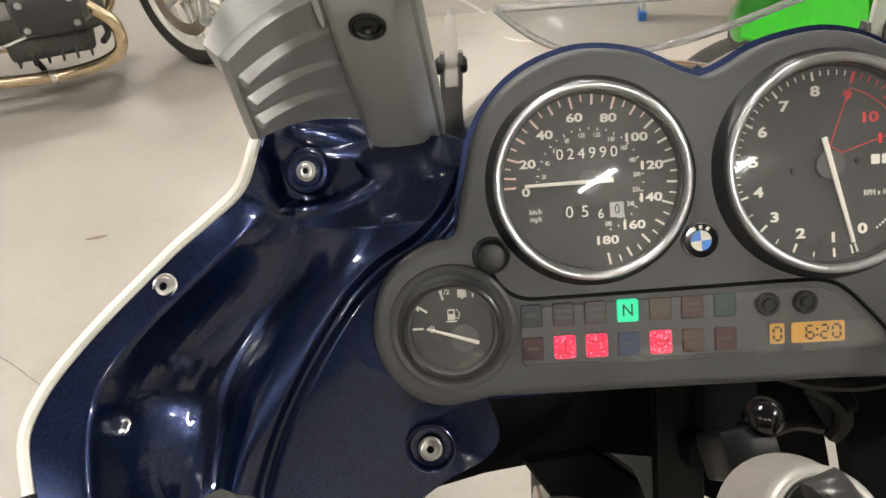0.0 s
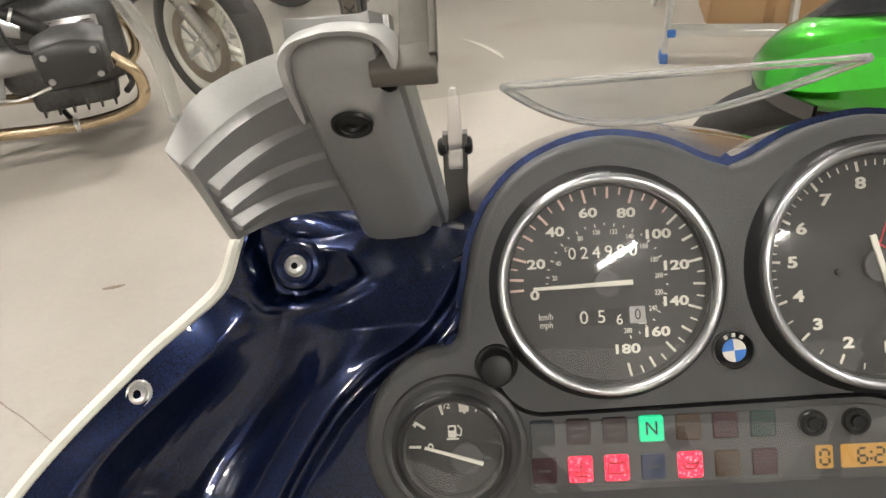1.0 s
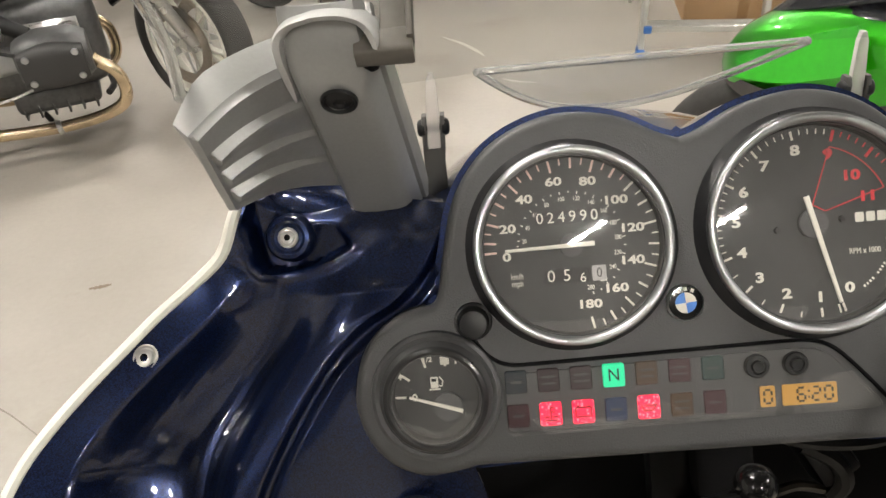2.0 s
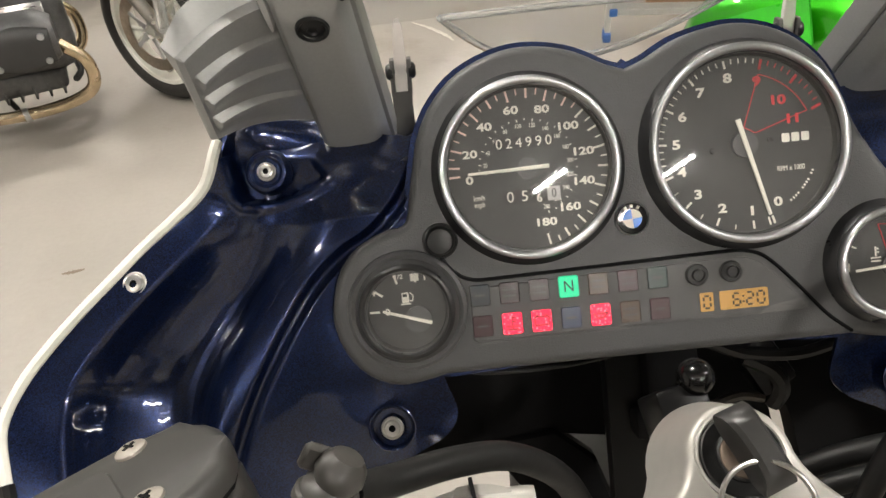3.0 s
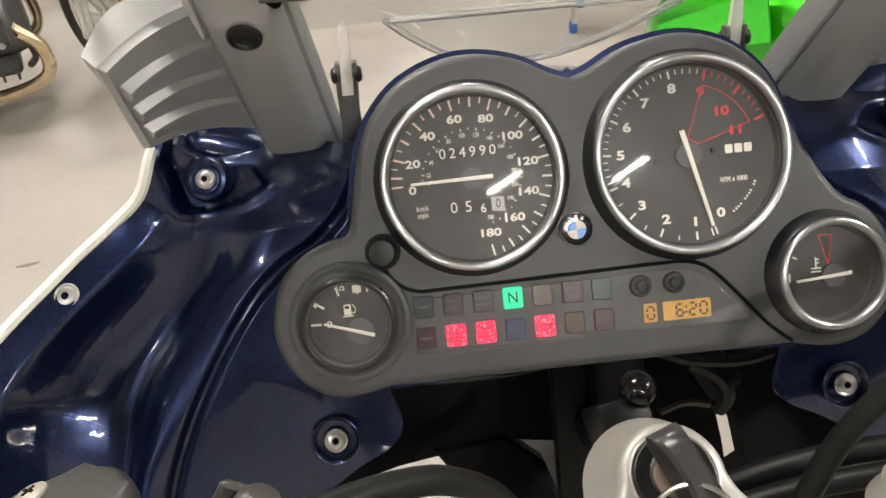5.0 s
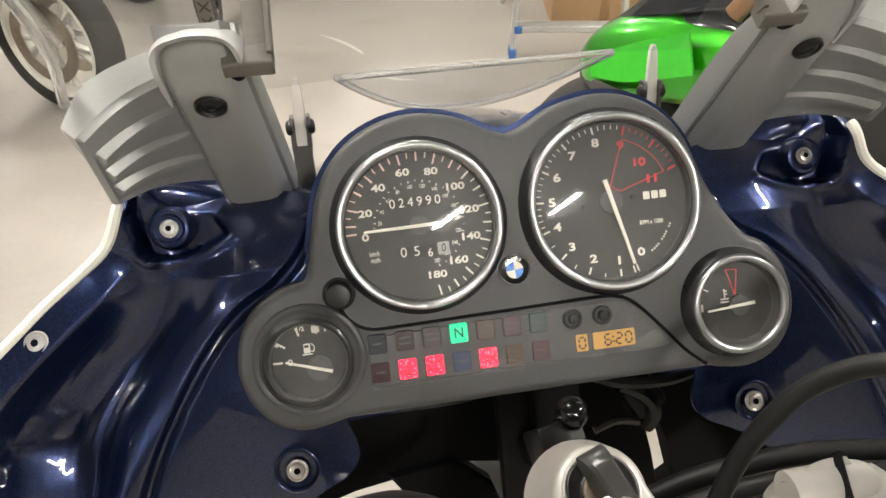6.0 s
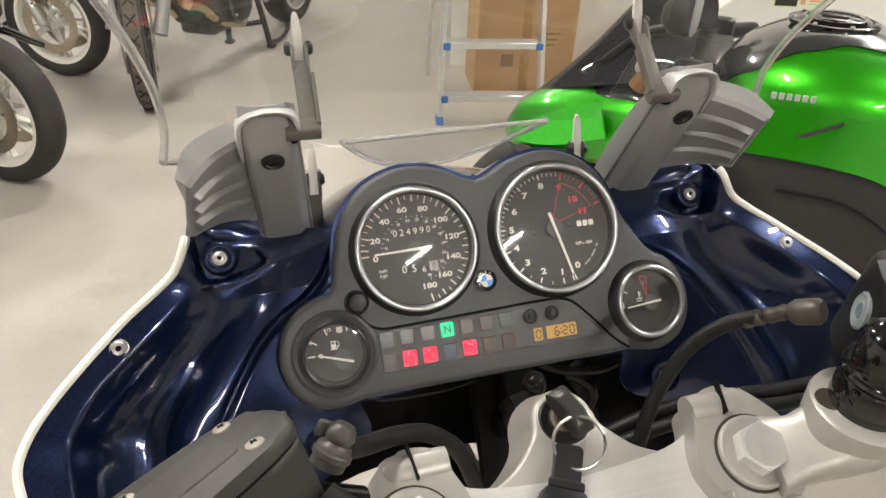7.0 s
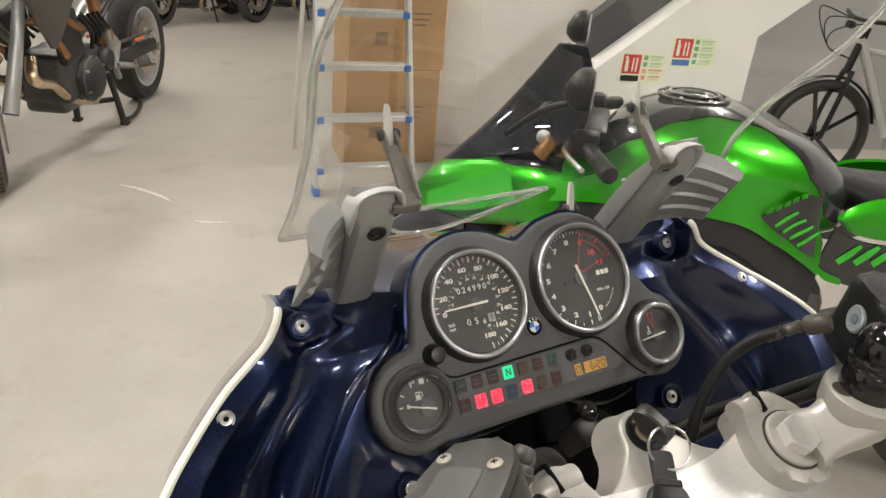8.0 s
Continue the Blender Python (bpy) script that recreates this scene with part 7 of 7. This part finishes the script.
for y in (0.0, -1.06):
    ax = Matrix.Translation((0, y, 0.34)) @ pose(0, 0, 0, 0, 90, 0)
    t = part("wheel", lathe([(0.312 + 0.028 * math.cos(radians(a)), 0.028 * math.sin(radians(a))) for a in range(0, 360, 30)], 48, True), TYRE, cyc, "black knobbly tyre", ax)
    part("rim", lathe([(0.288, -0.012), (0.288, 0.012), (0.272, 0.009), (0.272, -0.009)], 40, True), GLOSS_BLACK, t, "", ax)
    for k in range(5):
        part("spoke", tube([(0.0, 0.0, 0.0), (*polar(0.28, 72 * k + 20), 0.0)], 0.013, 8, 1), GLOSS_BLACK, t, "black blade spoke", ax)
    part("mudguard", tube([(0, y + 0.36 * math.cos(radians(a)), 0.34 + 0.36 * math.sin(radians(a))) for a in (20, 50, 80, 110, 140, 165)], 0.018, 8, 4, True, 0.4), BLACK_PLASTIC, cyc, "black mudguard")
for p, q, r in (((0, -0.10, 0.92), (0, -0.45, 0.36), 0.026), ((0, -0.11, 0.86), (0, -0.66, 0.80), 0.018), ((0, -0.45, 0.36), (0, -0.68, 0.92), 0.018), ((0, -0.45, 0.36), (0, -1.06, 0.34), 0.012), ((0, -0.66, 0.80), (0, -1.06, 0.34), 0.011)):
    part("frame_tube", tube([p, q], r, 14, 1), SILVER_LIGHT, cyc, "silver frame tube")
for s in (-0.055, 0.055):
    part("fork_blade", tube([(s * 0.6, -0.09, 0.74), (s, -0.04, 0.55), (s, 0.0, 0.34)], 0.015, 10, 4), BLACK_PLASTIC, cyc)
part("head_tube", tube([(0, -0.075, 0.72), (0, -0.125, 0.98)], 0.022, 12, 1), BLACK_PLASTIC, cyc)
part("handlebar", tube([(-0.31, -0.19, 1.04), (-0.1, -0.10, 1.02), (0.1, -0.10, 1.02), (0.31, -0.19, 1.04)], 0.013, 10, 4), BLACK_PLASTIC, cyc)
for k in range(3):
    part("brake_cable", tube([(0.15 - 0.12 * k, -0.10, 1.02), (0.18 - 0.1 * k, 0.08, 1.06 - 0.05 * k), (0.04, 0.06, 0.86), (0.0, -0.08, 0.80)], 0.004, 6, 6), RUBBER, cyc, "looping black cable")
part("front_lamp", lathe([(0, 0.03), (0.02, 0.028), (0.024, 0.0), (0.014, -0.02), (0, -0.02)], 16, m=pose(0, -0.02, 0.99, -80)), BLACK_PLASTIC, cyc)
part("saddle", loft(blend_rings([(-0.84, 0.965, 0.07, 0.025), (-0.74, 0.965, 0.055, 0.025), (-0.60, 0.965, 0.018, 0.015)], 3, 2.2)), BLACK_PLASTIC, cyc, "black saddle")
for k in range(8):
    part("frame_letter_bar", box(0.0275, -0.17 - 0.022 * k, 0.80 - 0.036 * k, 0.002, 0.018, 0.020), WHITE_MARK, cyc)


# ---- motorcycles parked opposite ----
def knobbly(t, ax, radius, width, n=26):
    """A dusty tread band cut into diamonds by crossing grooves."""
    band = part("tread_band", lathe([(radius - 0.012, -width * 0.36), (radius + 0.001, -width * 0.30), (radius + 0.004, 0), (radius + 0.001, width * 0.30), (radius - 0.012, width * 0.36)], 56), DUSTY_TYRE, t, "dust-brown tread band", ax)
    bm = bmesh.new()
    for k in range(n):
        a = 360 * k / n
        for s in (-1, 1):
            add_box(bm, 0, 0, 0, 0.010, width * 0.78, 0.007, 0, 1, pose(0, 0, 0, 0, 0, a) @ pose(radius - 0.0005, 0, 0) @ pose(0, 0, 0, 90 + 48 * s, 0, 0))
    p = part("tread_groove", bm, RUBBER, band, "dark crossing grooves", ax)
    p["kind"] = "stuff"


def adventure_bike(m):
    t = thing("motorcycle", "black adventure motorcycle on its centre stand with copper frame and header", "motorcycle", m, group="motorcycles parked opposite")
    fw = wheel("front_wheel", t, (0, 0.74, 0.335), 0.335, 0.085, TYRE, 0.25, I4, 10, GLOSS_BLACK, 0.0, True, 32)
    knobbly(fw, Matrix.Translation((0, 0.74, 0.335)) @ pose(0, 0, 0, 0, 0, 32) @ pose(0, 0, 0, 0, 90, 0), 0.335, 0.08)
    wheel("rear_wheel", t, (0, -0.92, 0.325), 0.325, 0.15, TYRE, 0.235, I4, 10, SILVER_LIGHT)
    for s in (-1, 1):
        part("fork_leg", tube([(s * 0.115, 0.46, 0.98), (s * 0.115, 0.60, 0.62), (s * 0.115, 0.745, 0.33)], [0.022, 0.026, 0.032], 14, 3), SILVER, t, "grey fork leg")
        leg = part("stand_leg", tube([(s * 0.10, -0.24, 0.30), (s * 0.115, -0.28, 0.15), (s * 0.130, -0.31, 0.0)], [0.018, 0.016, 0.018], 10, 3), BLACK_MATT, t, "black centre stand leg")
        part("stand_foot", box(s * 0.132, -0.315, 0.010, 0.045, 0.05, 0.02, 0.004, 1), BLACK_MATT, leg)
        # side shroud beside the tank
        part("tank_shroud", side_panel([(0.72, 0.82), (0.60, 0.92), (0.40, 0.98), (0.16, 0.96)], [(0.66, 0.76), (0.53, 0.60), (0.44, 0.56), (0.22, 0.76)], lambda y, v: 0.20 + 0.02 * math.sin(math.pi * v), 0.012, s, 5), SHROUD, t, "warm grey plastic tank shroud")
        part("header_pipe", tube([(s * 0.07, 0.44, 0.50), (s * 0.10, 0.50, 0.42), (s * 0.10, 0.34, 0.36), (s * 0.10, 0.20, 0.27), (s * 0.09, -0.06, 0.20)], [0.024, 0.026, 0.026, 0.027, 0.030], 14, 5), BRONZE, t, "heat tinted bronze header pipe")
        part("frame_tube", tube([(s * 0.09, 0.50, 0.92), (s * 0.13, 0.40, 0.66), (s * 0.14, 0.26, 0.48)], 0.019, 10, 4), COPPERY, t, "copper painted frame tube")
        part("frame_tube", tube([(s * 0.13, 0.44, 0.80), (s * 0.15, 0.16, 0.60), (s * 0.14, -0.16, 0.56), (s * 0.13, -0.30, 0.44)], 0.019, 10, 4), COPPERY, t, "copper painted frame tube")
        part("frame_tube", tube([(s * 0.13, -0.12, 0.58), (s * 0.12, -0.50, 0.74), (s * 0.11, -0.78, 0.82)], 0.014, 10, 4), BLACK_MATT, t, "black rear frame tube")
        cov = pose(s * 0.165, 0.08, 0.345, 0, 90 * s, 0)
        c = part("engine_cover", lathe([(0, 0.040), (0.060, 0.038), (0.085, 0.030), (0.108, 0.012), (0.112, -0.004), (0.112, -0.03), (0, -0.03)], 9, m=cov), BLACK_MATT, t, "faceted black engine cover")
        part("cover_ring", lathe([(0.112, 0.000), (0.116, 0.004), (0.110, 0.010), (0.104, 0.008)], 9, True, m=cov), ENGINE, c)
        for k in range(6):
            part("cover_bolt", lathe([(0, 0.026), (0.007, 0.024), (0.007, 0.012)], 8, m=cov @ pose(*polar(0.100, 60 * k), 0)), STEEL, c)
        part("small_cover", lathe([(0, 0.030), (0.050, 0.026), (0.062, 0.010), (0.062, -0.02), (0, -0.02)], 20, m=pose(s * 0.150, -0.12, 0.40, 0, 90 * s, 0)), BLACK_MATT, t, "round black engine cover")
        part("cylinder_side", box(s * 0.125, 0.20, 0.56, 0.05, 0.20, 0.22, 0.02, 2, pose(0, 0, 0, -15)), BLACK_MATT, t, "black cylinder casting")
        for k in range(5):
            part("cooling_hose", tube([(s * 0.15, 0.02 - 0.05 * k, 0.48 + 0.02 * k), (s * 0.175, 0.06 - 0.05 * k, 0.56), (s * 0.15, 0.12 - 0.05 * k, 0.64)], 0.010, 8, 4), RUBBER, t)
        part("heel_plate", slab([(0.0, 0.0), (0.05, -0.10), (0.10, -0.12), (0.11, -0.06), (0.06, 0.05)], -0.006, 0.006, 0.002, 1), STEEL, t, "alloy heel plate", pose(s * 0.165, -0.28, 0.46, 90, 0, 90))
        part("foot_peg", tube([(s * 0.15, -0.20, 0.36), (s * 0.27, -0.22, 0.36)], 0.014, 10, 1), STEEL, t, "steel foot peg")
        part("peg_hanger", tube([(s * 0.14, -0.18, 0.58), (s * 0.16, -0.20, 0.36), (s * 0.15, -0.26, 0.28)], 0.016, 10, 4), SILVER, t, "grey peg hanger")
        part("swingarm", box(s * 0.105, -0.60, 0.35, 0.045, 0.66, 0.075, 0.018), BLACK_MATT, t, "black swingarm")
        part("axle_nut", lathe([(0, 0.02), (0.022, 0.018), (0.024, 0)], 6, m=pose(s * 0.128, -0.92, 0.335, 0, 90 * s, 0)), STEEL, t)
        part("tail_reflector", box(s * 0.135, -0.63, 0.425, 0.012, 0.13, 0.018, 0.004), ORANGE, t, "orange spring reflector")
    part("stand_crossbar", tube([(-0.112, -0.275, 0.155), (0, -0.27, 0.135), (0.112, -0.275, 0.155)], 0.015, 10, 4), BLACK_MATT, t, "black stand crossbar")
    part("stand_tread", tube([(-0.128, -0.31, 0.03), (-0.135, -0.42, 0.02), (-0.125, -0.55, 0.035), (-0.120, -0.59, 0.07)], [0.012, 0.012, 0.012, 0.014], 8, 4), BLACK_MATT, t, "black stand tread arm")
    part("rear_sprocket", lathe([(0.05, 0.0), (0.10, 0.0), (0.10, 0.006), (0.05, 0.006)], 30, True, m=pose(-0.10, -0.92, 0.325, 0, -90, 0)), STEEL, t)
    part("chain", tube([(-0.10, -0.92, 0.425), (-0.10, -0.50, 0.43), (-0.10, -0.14, 0.44)], 0.009, 6, 2), GRIME, t, "dirty drive chain")
    part("chain", tube([(-0.10, -0.92, 0.225), (-0.10, -0.50, 0.28), (-0.10, -0.14, 0.36)], 0.009, 6, 2), GRIME, t, "dirty drive chain")
    part("engine", box(0, 0.06, 0.36, 0.27, 0.42, 0.24, 0.05, 3), ENGINE, t, "dark engine block")
    part("sump", box(0, 0.10, 0.235, 0.20, 0.30, 0.08, 0.03, 3), ENGINE, t, "dark sump")
    part("tank", loft(blend_rings([(-0.15, 0.90, 0.12, 0.08), (0.10, 0.98, 0.18, 0.13), (0.36, 0.95, 0.15, 0.12), (0.52, 0.92, 0.08, 0.07)], 4)), GLOSS_BLACK, t, "black tank")
    part("seat", loft(blend_rings([(-0.95, 0.94, 0.12, 0.04), (-0.50, 0.88, 0.15, 0.05), (-0.12, 0.88, 0.11, 0.05)], 3)), RUBBER, t, "black seat")
    part("beak", loft(blend_rings([(0.40, 0.86, 0.13, 0.07), (0.62, 0.80, 0.10, 0.05), (0.95, 0.72, 0.04, 0.015)], 4)), GLOSS_BLACK, t, "black front beak")
    part("front_mudguard", tube([(0, 0.46, 0.56), (0, 0.70, 0.70), (0, 0.93, 0.63)], [0.05, 0.075, 0.03], 14, 5, True, 0.35), GLOSS_BLACK, t, "black front mudguard")
    part("rear_shock", tube([(0.0, -0.36, 0.70), (0.0, -0.46, 0.42)], 0.032, 14, 1), COPPERY, t, "coppery rear shock")
    part("silencer", tube([(0.14, -0.30, 0.35), (0.19, -0.65, 0.52), (0.20, -0.98, 0.62)], [0.035, 0.055, 0.055], 18, 4), STEEL, t, "steel silencer")
    part("handlebar", tube([(-0.42, 0.25, 1.15), (-0.15, 0.36, 1.12), (0.15, 0.36, 1.12), (0.42, 0.25, 1.15)], 0.014, 10, 4), GLOSS_BLACK, t)
    return t


def boxer_bike(m, label, rim, reach=0.76, steer=0.0):
    t = thing("motorcycle", label, "motorcycle", m, group="motorcycles parked opposite")
    wheel("front_wheel", t, (0, reach, 0.30), 0.30, 0.12, TYRE, 0.222, I4, 5, rim, 0.0, True, steer)
    wheel("rear_wheel", t, (0, -0.72, 0.31), 0.31, 0.17, TYRE, 0.222, I4, 5, rim)
    for s in (-1, 1):
        c = part("cylinder", loft(blend_rings([(-0.115, 0.0, 0.075, 0.060), (-0.06, 0.0, 0.105, 0.085), (0.06, 0.0, 0.105, 0.085), (0.115, 0.0, 0.080, 0.062)], 3, 3.2)), ENGINE, t, "dark finned boxer cylinder head", pose(s * 0.28, 0.18, 0.43, 0, 0, 0))
        for k in range(6):
            part("cooling_fin", box(s * (0.16 + 0.012 * k), 0.18, 0.43, 0.004, 0.20, 0.17, 0.002, 1), STEEL, t, "alloy cooling fin")
        part("valve_cover", loft(blend_rings([(-0.10, 0.0, 0.028, 0.055), (0.0, 0.0, 0.040, 0.075), (0.10, 0.0, 0.028, 0.055)], 3, 2.8)), BLACK_MATT, c, "black oval valve cover", pose(s * 0.385, 0.18, 0.43))
        for dy, dz in ((-0.075, 0.04), (0.075, 0.04), (-0.075, -0.04), (0.075, -0.04)):
            part("cover_bolt", lathe([(0, 0.008), (0.010, 0.006), (0.012, 0)], 10, m=pose(s * 0.415, 0.18 + dy, 0.43 + dz, 0, 90 * s, 0)), CHROME, c, "bright bolt")
        part("header_pipe", tube([(s * 0.28, 0.29, 0.40), (s * 0.29, 0.36, 0.32), (s * 0.26, 0.33, 0.20), (s * 0.19, 0.10, 0.14), (s * 0.17, -0.30, 0.17)], 0.022, 16, 6), BRONZE, t, "golden heat tinted header pipe")
        part("throttle_body", tube([(s * 0.22, 0.05, 0.52), (s * 0.20, -0.12, 0.58)], 0.035, 14, 1), CHROME, t, "bright intake body")
        part("fork_leg", tube([(s * 0.11, reach - 0.30, 0.92), (s * 0.11, reach, 0.30)], 0.026, 14, 1), STEEL, t, "steel fork leg")
        part("foot_peg", tube([(s * 0.16, -0.20, 0.30), (s * 0.28, -0.22, 0.30)], 0.014, 10, 1), BLACK_PLASTIC, t)
    part("engine", box(0, 0.12, 0.42, 0.28, 0.44, 0.34, 0.06, 3), ENGINE, t, "dark engine block")
    part("gearbox", box(0, -0.22, 0.42, 0.20, 0.26, 0.26, 0.05, 3), STEEL, t, "alloy gearbox")
    part("sump", box(0, 0.12, 0.215, 0.20, 0.30, 0.09, 0.025, 3), ENGINE, t, "dark ribbed sump")
    for k in range(6):
        part("sump_rib", box(0, -0.005 + 0.05 * k, 0.180, 0.206, 0.008, 0.05, 0.002, 1), ENGINE, t)
    for s in (-1, 1):
        part("starter_cover", loft(blend_rings([(-0.10, 0.0, 0.03, 0.03), (-0.02, 0.0, 0.045, 0.05), (0.10, 0.0, 0.04, 0.045)], 3, 2.6)), SILVER, t, "silver engine side cover", pose(s * 0.15, -0.06, 0.40))
        part("intake_pipe", tube([(s * 0.24, 0.12, 0.50), (s * 0.21, 0.02, 0.56), (s * 0.16, -0.08, 0.60)], [0.026, 0.030, 0.026], 14, 4), RUBBER, t, "black intake rubber")
        part("hose_clip", lathe([(0.031, -0.005), (0.033, -0.005), (0.033, 0.005), (0.031, 0.005)], 24, True, m=pose(s * 0.212, 0.025, 0.558, 60, 0, 0)), STEEL, t, "bright hose clip")
        part("spark_lead", tube([(s * 0.37, 0.10, 0.47), (s * 0.34, 0.02, 0.50), (s * 0.22, -0.02, 0.60)], 0.006, 8, 4), RUBBER, t)
        part("frame_rail", tube([(s * 0.13, 0.42, 0.78), (s * 0.16, 0.10, 0.62), (s * 0.15, -0.25, 0.58), (s * 0.12, -0.60, 0.72)], 0.016, 10, 4), BLACK_MATT, t, "black frame rail")
        part("gear_linkage", tube([(s * 0.17, -0.20, 0.30), (s * 0.18, -0.06, 0.27), (s * 0.17, 0.06, 0.29)], 0.006, 8, 3), STEEL, t, "steel linkage rod")
        part("peg_bracket", slab([(-0.30, 0.26), (-0.10, 0.26), (-0.06, 0.40), (-0.16, 0.50), (-0.28, 0.44)], -0.006, 0.006, 0.002, 1, pose(s * 0.155, 0, 0, 90, 0, 90)), SILVER, t, "cast peg bracket")
        part("pipe_clamp", lathe([(0.0225, -0.010), (0.027, -0.009), (0.027, 0.009), (0.0225, 0.010)], 20, True, m=pose(s * 0.19, 0.10, 0.14, 95, 0, 0)), STEEL, t, "steel pipe clamp")
    part("cross_brace", tube([(-0.15, 0.30, 0.22), (0, 0.32, 0.20), (0.15, 0.30, 0.22)], 0.012, 8, 3), BLACK_MATT, t)
    part("silencer", tube([(0.16, -0.35, 0.26), (0.20, -0.60, 0.36), (0.21, -0.85, 0.42)], [0.035, 0.05, 0.05], 18, 4), BRONZE, t, "golden silencer")
    part("tank", loft(blend_rings([(-0.20, 0.84, 0.10, 0.07), (0.05, 0.90, 0.16, 0.12), (0.34, 0.88, 0.12, 0.09)], 4)), GLOSS_BLACK, t, "black tank")
    part("seat", loft(blend_rings([(-0.80, 0.84, 0.11, 0.04), (-0.45, 0.80, 0.14, 0.05), (-0.16, 0.81, 0.10, 0.05)], 3)), RUBBER, t, "black seat")
    part("headlamp", lathe([(0, 0.05), (0.07, 0.045), (0.085, 0.03), (0.08, -0.02), (0.04, -0.08), (0, -0.09)], 28, m=pose(0, 0.62, 0.90, -90)), CHROME, t, "round headlamp")
    part("handlebar", tube([(-0.38, 0.25, 1.04), (-0.12, 0.40, 1.02), (0.12, 0.40, 1.02), (0.38, 0.25, 1.04)], 0.013, 10, 4), GLOSS_BLACK, t)
    part("front_mudguard", tube([(0, reach - 0.26, 0.50), (0, reach, 0.625), (0, reach + 0.22, 0.52)], [0.05, 0.07, 0.04], 14, 5, True, 0.3), GLOSS_BLACK, t, "black front mudguard")
    part("swingarm", box(0.10, -0.45, 0.34, 0.07, 0.54, 0.09, 0.02), STEEL, t)
    part("side_stand", tube([(-0.14, -0.05, 0.28), (-0.26, 0.02, 0.0)], 0.012, 8, 1), BLACK_PLASTIC, t)
    return t


adventure_bike(pose(-0.309, 4.077, 0, 0, 0, 152.6) @ Matrix.Scale(1.13, 4))
boxer_bike(pose(-1.755, 2.243, 0, 0, 0, -66), "boxer engined motorcycle with golden exhaust and alloy wheels", TRIM_WHITE, 0.66, -56)
boxer_bike(pose(-1.85, 4.24, 0, 0, 0, -116), "motorcycle with white rimmed front wheel parked beyond", TRIM_WHITE)
boxer_bike(pose(2.55, 9.0, 0, 0, 0, 125), "dark motorcycle parked far across the garage", GLOSS_BLACK)
boxer_bike(pose(1.30, 8.75, 0, 0, 0, 135), "dark motorcycle parked far across the garage", GLOSS_BLACK)
